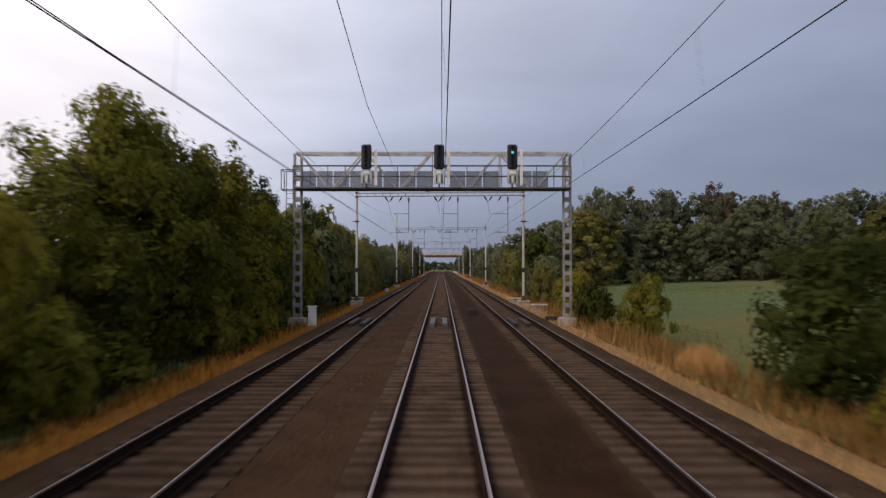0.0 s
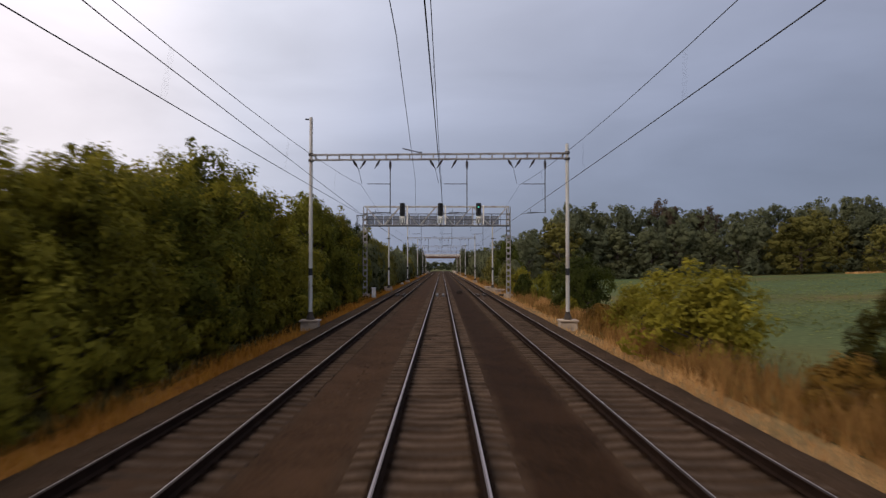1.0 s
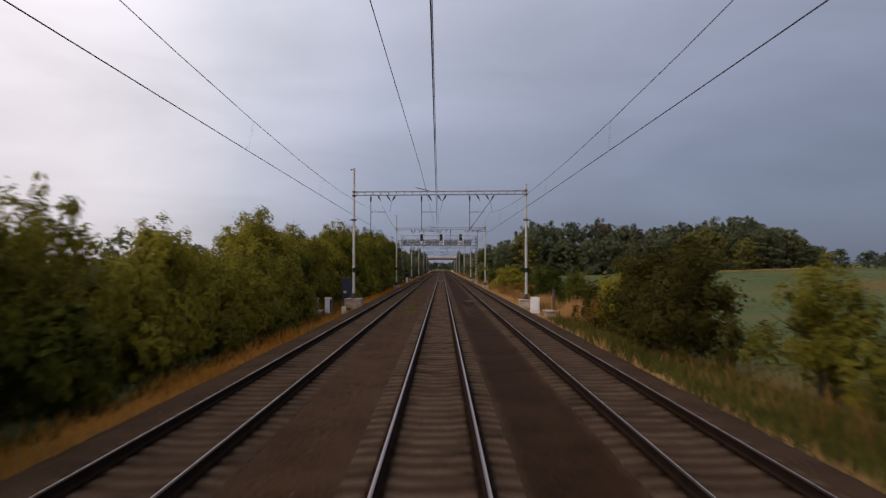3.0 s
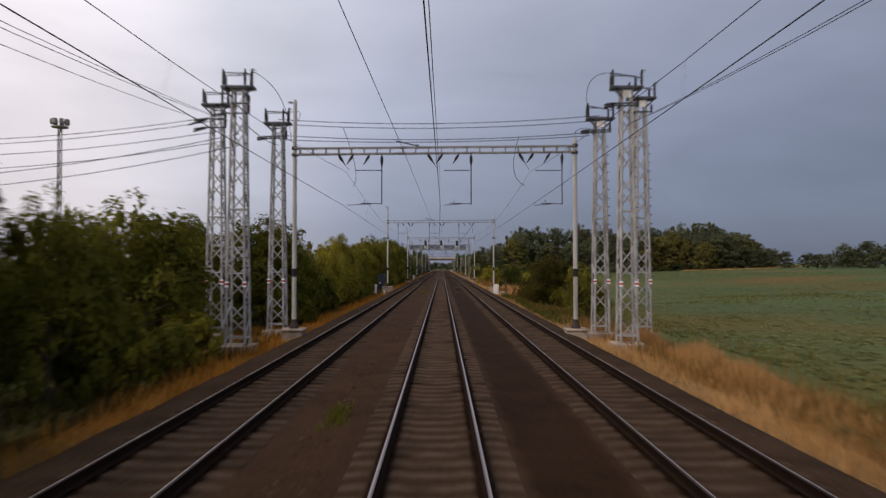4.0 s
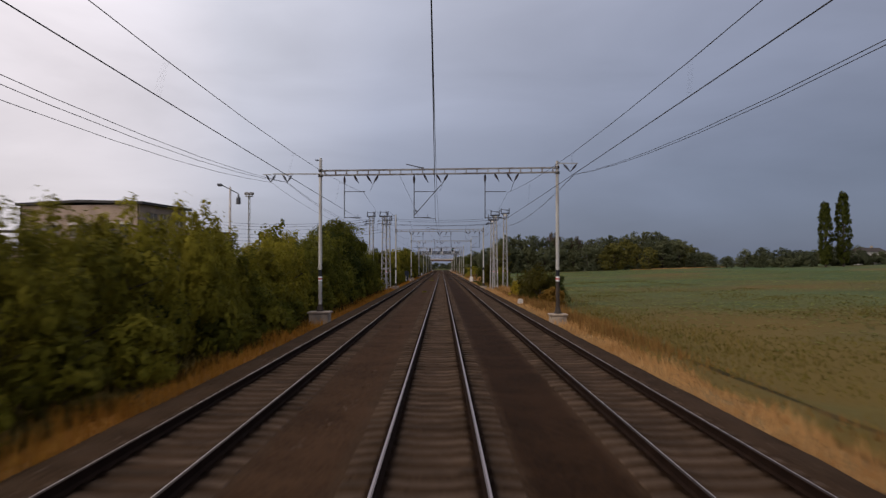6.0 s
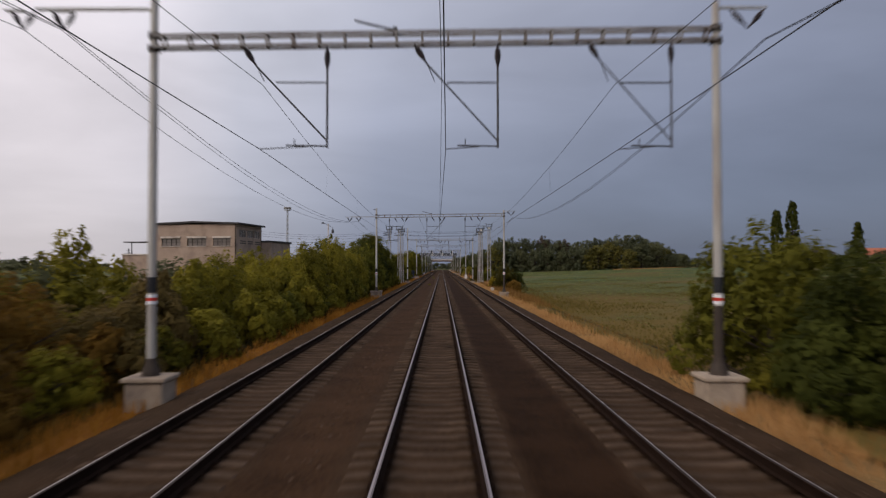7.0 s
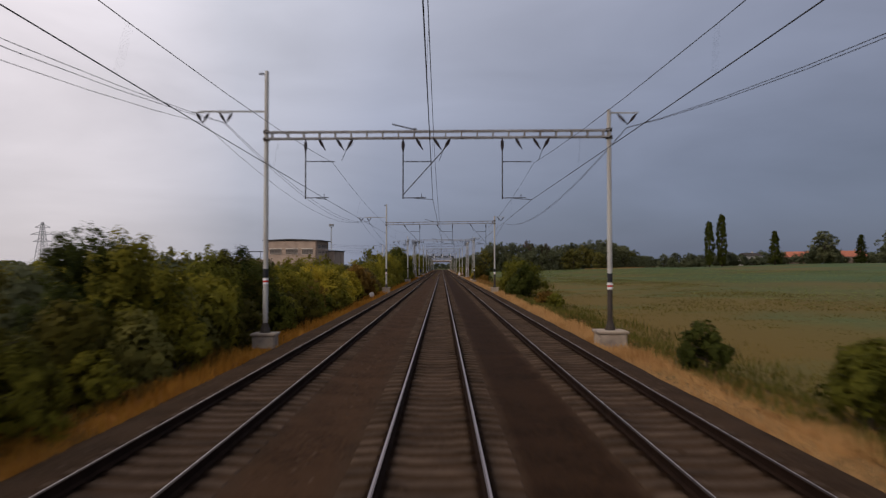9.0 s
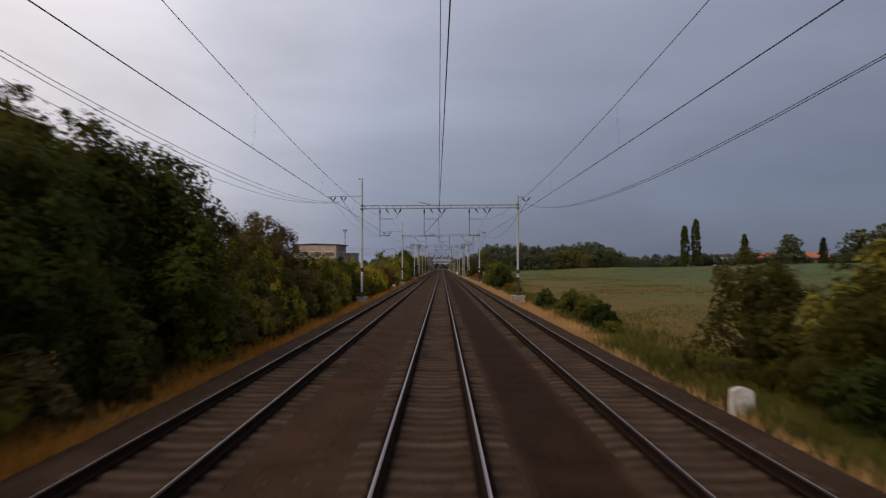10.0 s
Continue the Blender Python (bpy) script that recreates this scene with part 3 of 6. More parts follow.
        for xc in (-10.15, -9.15):
            long_insulator(ob, (xc - 0.28, 0, zl - 0.05), (xc, 0, zl - 0.5), 0.075)
            long_insulator(ob, (xc + 0.28, 0, zl - 0.05), (xc, 0, zl - 0.5), 0.075)
        bm = B()
        zr = right_top - 0.15
        bar(bm, (right, 0, zr), (right + 1.25, 0, zr), 0.06)
        part("feeder_bracket", bm, M_STEEL, ob)
        long_insulator(ob, (right + 0.35, 0, zr - 0.03), (right + 0.8, 0, zr - 0.5), 0.075)
        long_insulator(ob, (right + 1.2, 0, zr - 0.03), (right + 0.8, 0, zr - 0.5), 0.075)
    if y in (-52.0, 61.0):
        for x in (left, right):
            bm = B()
            turned(bm, (x, 0, 6.66), (x, 0, 6.82), [(0, 0.17), (0.2, 0.22), (0.8, 0.22), (1, 0.17)], 12)
            bar(bm, (x, 0, 6.74), (x - 0.42 if x < 0 else x + 0.42, 0, 6.72), 0.05)
            part("anchor_clamp", bm, M_DARKSTEEL, ob)
    insulator(ob, (left - 0.1, 0, left_top - 0.12), (left - 0.34, 0, left_top - 0.12), 0.06, "arrester")
    return ob


PORTALS = [  # y, left mast, right mast, side of the drop tubes, beam height, left top, right top, bands, feeder brackets
    (292.0, -7.1, 7.2, -1, 8.3, 9.4, 9.2, False, 0.0),
    (237.0, -7.1, 7.2, 1, 8.9, 11.0, 9.8, False, 0.0),
    (178.0, -7.1, 7.2, -1, 8.95, 11.2, 9.8, False, 0.0),
    (115.0, -7.1, 7.2, 1, 9.0, 11.45, 9.9, False, 0.0),
    (61.0, -7.1, 7.1, 1, 9.05, 9.5, 9.4, False, 0.0),
    (2.0, -7.0, 7.0, 1, 8.88, 11.05, 9.6, False, 0.0),
    (-52.0, -7.1, 7.1, -1, 8.95, 11.0, 9.75, False, 0.0),
    (-114.5, -6.75, 6.4, 1, 8.33, 10.7, 8.9, False, 0.0),
    (-179.0, -7.15, 7.1, -1, 8.60, 9.4, 9.25, True, 8.45),
    (-241.5, -6.93, 6.90, 1, 8.48, 10.85, 9.4, True, 9.2),
    (-302.3, -7.4, 7.35, -1, 8.55, 11.3, 9.65, True, 9.55),
]
for y, left, right, side, zb, lt, rt, banded, br in PORTALS:
    portal(y, left, right, side, zb, lt, rt, banded, br, {-52.0: (0.27, 0.20), -179.0: (0.20, 0.06), -241.5: (0.22, 0.24), -302.3: (0.05, 0.16)}.get(y, (0.0, 0.0)))


# ---- wires ----
def line_stations():
    ys = sorted([p[0] for p in PORTALS] + [-363.0, -422.0, 350.0])
    side = {p[0]: p[3] for p in PORTALS}
    side[-363.0] = 1
    return ys, side


def overhead_line(c):
    ob = thing("overhead_line", "dark overhead contact wire hung from a sagging messenger wire", "overhead line", (c, 0, 0), "overhead lines")
    ys, side = line_stations()
    contact, carrier, droppers = [], [], []
    stag = [(0.08 if y == -114.5 else 0.24 * side.get(y, -1)) + SHIFT[c] for y in ys]
    for i in range(len(ys) - 1):
        a, b = ys[i], ys[i + 1]
        for k in range(12):
            s = k / 12
            y = a + (b - a) * s
            x = stag[i] + (stag[i + 1] - stag[i]) * s
            zc = 7.34 - 1.05 * 4 * s * (1 - s) * ((b - a) / 62) ** 2
            contact.append((x, y, 5.74 - 0.06 * 4 * s * (1 - s)))
            carrier.append((x * 0.6, y, zc))
            if k in (2, 4, 6, 8, 10):
                droppers.append(((x, y, 5.70), (x * 0.6, y, zc)))
    part("contact_wire", tube_mesh("contact_wire", contact, 0.0095), M_WIRE, ob)
    part("messenger_wire", tube_mesh("messenger_wire", carrier, 0.0075), M_WIRE, ob)
    for a, b in droppers:
        bm = B()
        bar(bm, a, b, 0.0035)
        part("dropper", bm, M_WIRE, ob)


for c in TRACKS:
    overhead_line(c)


def sagging(rows, x, full_sag, dz=0.0):
    pts = []
    for (a, za), (b, zb) in zip(rows, rows[1:]):
        sag = full_sag * (0.78 if a == -179.0 else 1.0)
        for k in range(12):
            s = k / 12
            pts.append((x, a + (b - a) * s, za + (zb - za) * s + dz - sag * 4 * s * (1 - s)))
    pts.append((x, rows[-1][0], rows[-1][1] + dz))
    return pts


FEED_LEFT = [(-425.0, 8.6), (-363.0, 7.9), (-302.3, 9.05), (-241.5, 8.7), (-179.0, 7.95), (-117.0, 9.2)]
FEED_RIGHT = [(-425.0, 8.6), (-363.0, 7.0), (-302.3, 8.85), (-241.5, 8.47), (-179.0, 8.42), (-117.0, 9.0)]
for rows, x, sag in ((FEED_LEFT, -10.15, 1.55), (FEED_LEFT, -9.15, 1.4), (FEED_LEFT, -9.22, 1.58), (FEED_RIGHT, 8.08, 1.53), (FEED_RIGHT, 8.13, 1.6)):
    ob = part("feeder_wire", tube_mesh("feeder_wire", sagging(rows, x, sag), 0.0095), M_WIRE)
    tagged(ob, "dark feeder wire slung between the portal brackets", "power line", "feeder wires")
extra = [(-2.4, -179, 8.4), (-1.93, -154, 7.4), (-1.3, -120, 7.3), (-0.79, -80, 7.2), (-0.70, -50, 7.4), (-0.69, -24, 7.1), (-1.3, 2, 7.6), (-1.95, 20, 7.4), (-2.6, 61, 8.2)]
out = tagged(part("running_out_wire", tube_mesh("running_out_wire", extra, 0.009), M_WIRE), "dark wire running out beside the middle track with an insulator", "power line")
long_insulator(out, (-2.07, -161.6, 7.68), (-2.04, -160.0, 7.62), 0.08)
extra = [(-4.75, -52, 7.9), (-4.6, -45, 7.0), (-4.5, -27, 6.28), (-4.6, 10, 5.92), (-4.5, 61, 5.86)]
tagged(part("running_out_wire", tube_mesh("running_out_wire", extra, 0.009), M_WIRE), "dark wire running out beside an outer track", "power line")


# ---- signal gantry ----
def signal_gantry(y):
    ob = thing("signal_gantry", "grey lattice signal gantry with a railed walkway over three tracks", "signal gantry", (0, y, 0))
    xl, xr, zt, zf = -8.3, 7.5, 9.5, 7.42
    for x in (xl, xr):
        bm = B()
        h = 0.2
        for dx in (-h, h):
            for dy in (-h, h):
                bar(bm, (x + dx, dy, -0.3), (x + dx, dy, zt), 0.07)
        z, flip = 0.0, 1
        while z < zt - 0.3:
            for dy in (-h, h):
                box(bm, (x, dy, z), (2 * h, 0.03, 0.24))
            for dx in (-h, h):
                box(bm, (x + dx, 0, z), (0.03, 2 * h, 0.24))
            z += 0.62
            flip = -flip
        part("lattice_column", bm, M_TOWER, ob)
        bm = B()
        box(bm, (x, 0, -0.5), (0.95, 0.95, 0.8), bevel=0.04)
        part("concrete_footing", bm, M_CONC, ob, "pale concrete footing")
    bm = B()
    for yy in (-0.45, 0.45):
        bar(bm, (xl, yy, zt), (xr, yy, zt), 0.11, 0.12)
        bar(bm, (xl, yy, zf), (xr, yy, zf), 0.12, 0.14)
    for x in (xl, xr):
        bar(bm, (x, -0.45, zt), (x, 0.45, zt), 0.14)
        bar(bm, (x, -0.45, zf), (x, 0.45, zf), 0.14)
    n = 4
    w = (xr - xl) / n
    for i in range(n):
        a, m, b = xl + i * w, xl + (i + 0.5) * w, xl + (i + 1) * w
        for yy in (-0.45, 0.45):
            bar(bm, (a + 0.1, yy, zt), (m - 0.1, yy, zf), 0.10)
            bar(bm, (b - 0.1, yy, zt), (m + 0.1, yy, zf), 0.10)
            bar(bm, (b, yy, zf), (b, yy, zt), 0.06)
    part("truss", bm, M_LATTICE, ob)
    bm = B()
    box(bm, ((xl + xr) / 2, -0.75, zf - 0.08), (xr - xl, 1.5, 0.07))
    part("walkway", bm, M_DARKSTEEL, ob, "dark steel walkway")
    bm = B()
    for z in (zf + 0.58, zf + 1.18):
        bar(bm, (xl, -1.45, z), (xr, -1.45, z), 0.045, sides=6)
    k = 16
    for i in range(k + 1):
        x = xl + (xr - xl) * i / k
        bar(bm, (x, -1.45, zf), (x, -1.45, zf + 1.18), 0.04)
    part("handrail", bm, M_DARKSTEEL, ob)
    for i in range(k):
        if i in (8, 12, 15):
            continue
        x = xl + (xr - xl) * (i + 0.5) / k
        bm = B()
        box(bm, (x, 0.55, zf + 0.62), ((xr - xl) / k - 0.06, 0.02, 1.05))
        part("panel", bm, M_MESH, ob)
    # side cage by the ladder
    bm = B()
    for z in (zf - 0.05, zf + 1.1):
        for yy in (-0.4, 0.4):
            bar(bm, (xl, yy, z), (xl - 0.9, yy, z), 0.05)
        bar(bm, (xl - 0.9, -0.4, z), (xl - 0.9, 0.4, z), 0.05)
    for yy in (-0.4, 0.4):
        bar(bm, (xl - 0.9, yy, zf - 0.05), (xl - 0.9, yy, zf + 1.1), 0.05)
    for dx in (-0.75, -0.35):
        bar(bm, (xl + dx, 0.3, -0.5), (xl + dx, 0.3, zf + 1.1), 0.04)
    for i in range(26):
        bar(bm, (xl - 0.75, 0.3, -0.3 + i * 0.3), (xl - 0.35, 0.3, -0.3 + i * 0.3), 0.025)
    part("ladder", bm, M_DARKSTEEL, ob)
    for x, lit in ((-4.12, False), (0.0, False), (4.14, True)):
        bm = B()
        box(bm, (x, -1.62, 9.08), (0.58, 0.2, 1.42), bevel=0.09)
        head = part("signal_head", bm, M_BLACK, ob, "black signal head")
        for i in range(5):
            z = 9.58 - i * 0.25
            bm = B()
            turned(bm, (x, -1.72, z), (x, -1.75, z), [(0, 0.07), (1, 0.07)], 12)
            part("lens", bm, M_GREENLAMP if lit and i == 1 else M_BLACK, head, "lit green lens" if lit and i == 1 else "dark lens")
            bm = B()
            r = bmesh.ops.create_cone(bm, segments=12, radius1=0.1, radius2=0.1, depth=0.18, matrix=pose(x, -1.82, z, 90))
            bmesh.ops.delete(bm, geom=[v for v in r["verts"] if v.co.z < z - 0.06], context="VERTS")
            part("hood", bm, M_BLACK, head)
        bm = B()
        box(bm, (x, -1.6, 7.95), (0.6, 0.18, 0.82), bevel=0.02)
        low = part("equipment_plate", bm, M_GREYBOX, ob, "grey lower plate with marks")
        bm = B()
        box(bm, (x, -1.705, 8.2), (0.34, 0.02, 0.14))
        part("white_plate", bm, M_WHITE, low)
        for dx, hh in ((-0.14, 0.42), (0.0, 0.3), (0.15, 0.46)):
            bm = B()
            box(bm, (x + dx, -1.70, 7.82), (0.07, 0.02, hh))
            part("mark", bm, M_BLACK if dx else M_WHITE, low)
        bm = B()
        box(bm, (x + 0.52, -1.5, 8.5), (0.17, 0.05, 2.05), bevel=0.01)
        part("white_board", bm, M_WHITE, ob, "tall white board")
        bm = B()
        bar(bm, (x, -1.5, zf - 0.05), (x, -1.5, zt + 0.2), 0.09)
        bar(bm, (x, -1.5, 8.6), (x + 0.52, -1.5, 8.6), 0.05)
        part("signal_post", bm, M_DARKSTEEL, ob)
    return ob


signal_gantry(42.0)


# ---- lattice switching towers ----
def tower(x, y, h, arms, plate, strings):
    ob = thing("lattice_tower", "slim galvanised lattice tower with insulator frames on top beside the track", "lattice tower", (x, y, 0), "lattice towers")
    bm = B()
    wb, wt_ = (0.36, 0.20) if plate else (0.40, 0.23)
    z0 = -0.6
    zt = h - 1.1
    def corner(z, sx, sy):
        w = wb + (wt_ - wb) * (z - z0) / (zt - z0)
        return Vector((sx * w, sy * w, z))
    for sx in (-1, 1):
        for sy in (-1, 1):
            bar(bm, corner(z0, sx, sy), corner(zt, sx, sy), 0.08)
    z, flip, step = 0.0, 1, 0.75
    while z + step < zt:
        for sx, sy, tx, ty in ((-1, -1, 1, -1), (1, -1, 1, 1), (1, 1, -1, 1), (-1, 1, -1, -1)):
            a, b = ((sx, sy), (tx, ty)) if flip > 0 else ((tx, ty), (sx, sy))
            bar(bm, corner(z, *a), corner(z + step, *b), 0.05)
        z += step
        flip = -flip
    for z in (0.0, 2.6, 5.2, zt - 0.1):
        for sx, sy, tx, ty in ((-1, -1, 1, -1), (1, -1, 1, 1), (1, 1, -1, 1), (-1, 1, -1, -1)):
            bar(bm, corner(z, sx, sy), corner(z, tx, ty), 0.05)
    part("lattice_mast", bm, M_LATTICE, ob)
    bm = B()
    for i in range(16):
        z = 2.4 + i * 0.42
        c = corner(z, 1, -1)
        bar(bm, c, c + Vector((0.16, 0, 0.0)), 0.02, sides=5)
    tagged(part("step_bolts", bm, M_DARKSTEEL, ob), "small dark step bolts up one corner", kind="stuff")
    for sx in (-1, 1):
        for z, m, nm in ((2.08, M_REFLECT, "white_band"), (2.16, M_RED, "red_band"), (2.24, M_REFLECT, "white_band")):
            c = corner(z, sx, -1)
            bm = B()
            box(bm, (c.x, c.y, z), (0.13, 0.13, 0.08))
            part(nm, bm, m, ob)
    bm = B()
    box(bm, (0, 0, -0.55), (1.3, 1.3, 0.5), bevel=0.03)
    part("concrete_footing", bm, M_CONC, ob)
    bm = B()
    box(bm, (0, 0.05, zt + 0.06), (1.35, 0.14, 0.13), bevel=0.01)
    box(bm, (0, -0.3, zt + 0.06), (1.35, 0.12, 0.13), bevel=0.01)
    for sx in (-1, 1):
        box(bm, (sx * 0.45, -0.13, zt + 0.05), (0.10, 0.7, 0.09))
        bar(bm, (sx * 0.58, -0.3, zt), (sx * 0.2, -0.25, zt - 0.38), 0.06)
    part("top_frame", bm, M_DARKSTEEL, ob)
    for dx in ((-0.6, 0.6) if plate else (-0.58, 0.3, 0.58)):
        insulator(ob, (dx, -0.28, zt + 0.12), (dx, -0.28, zt + 0.80), 0.085)
    for dx in (-0.6, 0.45):
        insulator(ob, (dx, 0.1, zt + 0.12), (dx, 0.1, zt + 0.62), 0.08)
    bm = B()
    bar(bm, (-0.6, -0.28, zt + 0.66), (0.6, -0.28, zt + (0.45 if plate else 0.60)), 0.045)
    bar(bm, (-0.6, 0.1, zt + 0.64), (0.45, 0.1, zt + 0.64), 0.035)
    bar(bm, (-0.62, -0.28, zt + 0.8), (-0.62, 0.12, zt + 0.66), 0.035)
    bar(bm, (0.6, -0.28, zt + 0.80), (0.75, -0.28, zt + 0.74), 0.04)
    part("switch_blade", bm, M_DARKSTEEL, ob)
    if plate:
        bm = B()
        box(bm, (0, -0.25, zt - 0.2), (0.36, 0.02, 0.32), bevel=0.005)
        part("tower_plate", bm, M_WHITE, ob, "white plate with a small dark mark")
    for z in (*arms, zt - 0.6):
        bm = B()
        bar(bm, (-0.5, -0.25, z), (0.5, -0.25, z), 0.06)
        bar(bm, (-0.3, -0.25, z), (-0.3, 0.25, z), 0.06)
        part("cross_arm", bm, M_DARKSTEEL, ob)
        insulator(ob, (-0.5, -0.25, z), (-1.0, -0.35, z - 0.1), 0.08)
        insulator(ob, (0.45, -0.25, z + 0.04), (0.45, -0.25, z + 0.36), 0.08)
    for p, q in strings:
        insulator(ob, p, q, 0.085)
    return ob


SIDE_STRINGS = [((-0.45, -0.1, 9.8), (-1.35, -0.1, 9.55)), ((-0.35, -0.3, 9.4), (-1.05, -0.3, 9.2))]
TOWERS = [(-10.45, -114.3, 11.5, (9.4,), False, SIDE_STRINGS), (-8.15, -118.8, 11.2, (9.1,), False, []), (-8.1, -112.0, 11.1, (9.3,), False, []),
          (7.85, -113.2, 11.1, (9.5,), True, []), (7.9, -118.0, 11.4, (9.6,), True, []), (9.75, -113.6, 12.0, (), True, [])]
for row in TOWERS:
    tower(*row)


def cross_wires():
    rows = [((-8.1, -112, 10.3), (7.85, -113.2, 10.25), 0.3), ((-8.1, -112.4, 10.0), (7.85, -113.5, 9.95), 0.3), ((-8.1, -111.6, 9.35), (7.4, -113.0, 9.3), 0.22), ((-8.1, -112, 9.5), (7.85, -113.2, 9.45), 0.3), ((-8.15, -118.8, 9.0), (-8.1, -112, 9.0), 0.2),
            ((-10.2, -114.3, 9.3), (-40, -108, 9.6), 0.9), ((-10.2, -114.3, 8.8), (-40, -107, 8.8), 0.9), ((-8.15, -118.8, 8.3), (-40, -106, 8.2), 0.9),
            ((-10.2, -114.0, 10.1), (-40, -107.5, 10.6), 0.9), ((-10.2, -114.6, 9.75), (-40, -108.5, 10.1), 0.9), ((-8.15, -118.5, 7.9), (-40, -105, 7.6), 0.9)]
    for a, b, sag in rows:
        a, b = Vector(a), Vector(b)
        pts = [a.lerp(b, k / 12) - Vector((0, 0, sag * 4 * k / 12 * (1 - k / 12))) for k in range(13)]
        tagged(part("cross_wire", tube_mesh("cross_wire", pts, 0.018), M_WIRE), "dark wire slung across between the lattice towers", "power line", "cross wires")
    loops = [((-7.7, -118.9, 10.9), (-6.9, -114.6, 8.7), (0.35, 0, 0.5)), ((-7.6, -112.1, 10.6), (-6.75, -114.4, 9.6), (0.4, 0, 0.3)),
             ((7.45, -118.1, 11.0), (7.4, -113.3, 9.9), (-0.6, 0, 0.7)), ((7.4, -113.3, 9.6), (6.45, -114.4, 8.8), (-0.3, 0, 0.2)),
             ((-4.75, -112.6, 9.75), (-4.3, -112.2, 6.9), (0.35, 0, -0.5)), ((3.95, -112.9, 9.3), (4.25, -112.6, 6.9), (-0.4, 0, -0.4))]
    for a, b, bulge in loops:
        a, b, bulge = Vector(a), Vector(b), Vector(bulge)
        pts = [a.lerp(b, k / 14) + bulge * (4 * k / 14 * (1 - k / 14)) for k in range(15)]
        tagged(part("jumper_cable", tube_mesh("jumper_cable", pts, 0.014), M_WIRE), "curved dark jumper cable at the lattice towers", "cable", "jumper cables")


cross_wires()


# ---- trackside things ----
def cabinet(name, label, x, y, base, w, d, h, mat, turn=0.0, line=True, plinth=0.15, brim=0.08):
    ob = thing(name, label, "cabinet", (x, y, base), turn=turn)
    bm = B()
    box(bm, (0, 0, plinth + (h - plinth) / 2), (w, d, h - plinth), bevel=0.02)
    part("body", bm, mat, ob)
    bm = B()
    box(bm, (0, 0, plinth / 2 - 0.15), (w + 0.1, d + 0.1, plinth + 0.3))
    part("plinth", bm, M_CONC, ob)
    bm = B()
    box(bm, (0, 0, h + 0.02), (w + brim, d + brim, 0.06), bevel=0.015)
    part("lid", bm, mat, ob)
    if line:
        for z0, z1 in ((plinth + 0.04, h * 0.52), (h * 0.55, h - 0.05)):
            bm = B()
            box(bm, (0, -d / 2 - 0.008, (z0 + z1) / 2), (w - 0.1, 0.016, z1 - z0), bevel=0.005)
            door = part("door", bm, mat, ob)
            bm = B()
            box(bm, (w / 2 - 0.12, -d / 2 - 0.024, (z0 + z1) / 2), (0.02, 0.016, 0.07))
            part("handle", bm, M_GREYBOX, door)
    return ob


cabinet("relay_cabinet", "white trackside relay cabinet with two doors on a plinth", 6.85, -59.4, -0.62, 0.64, 0.36, 1.26, M_WHITE, brim=0.0)
side = cabinet("relay_cabinet", "white relay cabinet with dark switch gear on its side", -8.0, -59.6, -0.55, 0.34, 0.7, 1.15, M_WHITE)
bm = B()
box(bm, (0.18, 0, 0.64), (0.02, 0.62, 0.92))
part("side_panel", bm, M_BLUE, side, "dark grey side panel")
for z, h in ((0.94, 0.2), (0.66, 0.24), (0.34, 0.26)):
    bm = B()
    box(bm, (0.23, 0.05, z), (0.1, 0.44, h), bevel=0.015)
    part("switch_box", bm, M_DARKSTEEL, side, "dark grey switch box")
cabinet("relay_cabinet", "grey metal cabinet standing by a concrete stand", -8.7, -61.2, -0.12, 0.5, 0.45, 0.75, M_GREYBOX)
cabinet("relay_cabinet", "small white cabinet at the foot of the gantry", -7.25, 41.0, -0.62, 0.42, 0.42, 1.2, M_WHITE, line=False)
blue = cabinet("switch_cabinet", "tall dark blue switch cabinet beside the bushes", -8.5, -45.6, -0.62, 0.9, 0.6, 2.42, M_BLUE)
bm = B()
box(bm, (-0.14, -0.33, 1.22), (0.26, 0.02, 0.17))
part("notice", bm, M_WHITE, blue, "small white notice")
bm = B()
box(bm, (-0.14, -0.33, 1.09), (0.26, 0.02, 0.08))
part("warning_plate", bm, M_RED, blue, "red plate")
bm = B()
box(bm, (0.52, 0.0, 1.85), (0.16, 0.4, 0.5), bevel=0.03)
part("side_box", bm, M_BLUE, blue)


def stand(x, y, top, w, d, label):
    ob = thing("concrete_stand", label, "concrete stand", (x, y, 0))
    bm = B()
    box(bm, (0, 0, (top - 1.0) / 2), (w * 0.86, d * 0.86, top + 0.9), bevel=0.03)
    part("pedestal", bm, M_CONC, ob)
    bm = B()
    box(bm, (0, 0, top - 0.06), (w, d, 0.14), bevel=0.03)
    part("cap", bm, M_CONC, ob)
    return ob


st = stand(-8.7, -61.6, -0.12, 1.1, 1.5, "weathered concrete stand with a thin dark post")
bm = B()
turned(bm, (0.2, -0.3, -0.15), (0.2, -0.3, 1.0), [(0, 0.055), (0.98, 0.05), (1, 0.03)], 8)
part("post_stub", bm, M_DARKSTEEL, st, "thin dark post")
st = stand(7.75, -61.7, -0.12, 1.2, 1.4, "concrete stand with the stub of a rusty post")
bm = B()
turned(bm, (0.1, 0, -0.15), (0.1, 0, 1.3), [(0, 0.12), (0.98, 0.1), (1, 0.08)], 10)
part("post_stub", bm, M_RUST, st, "rusty post stub")
stand(6.75, 63.5, 0.1, 1.3, 1.1, "pale concrete stand near a portal mast")
stand(7.6, 55.0, 0.0, 1.3, 1.1, "pale concrete stand near a portal mast")
stand(-7.6, 66.0, 0.05, 1.1, 1.1, "pale concrete stand near a portal mast")


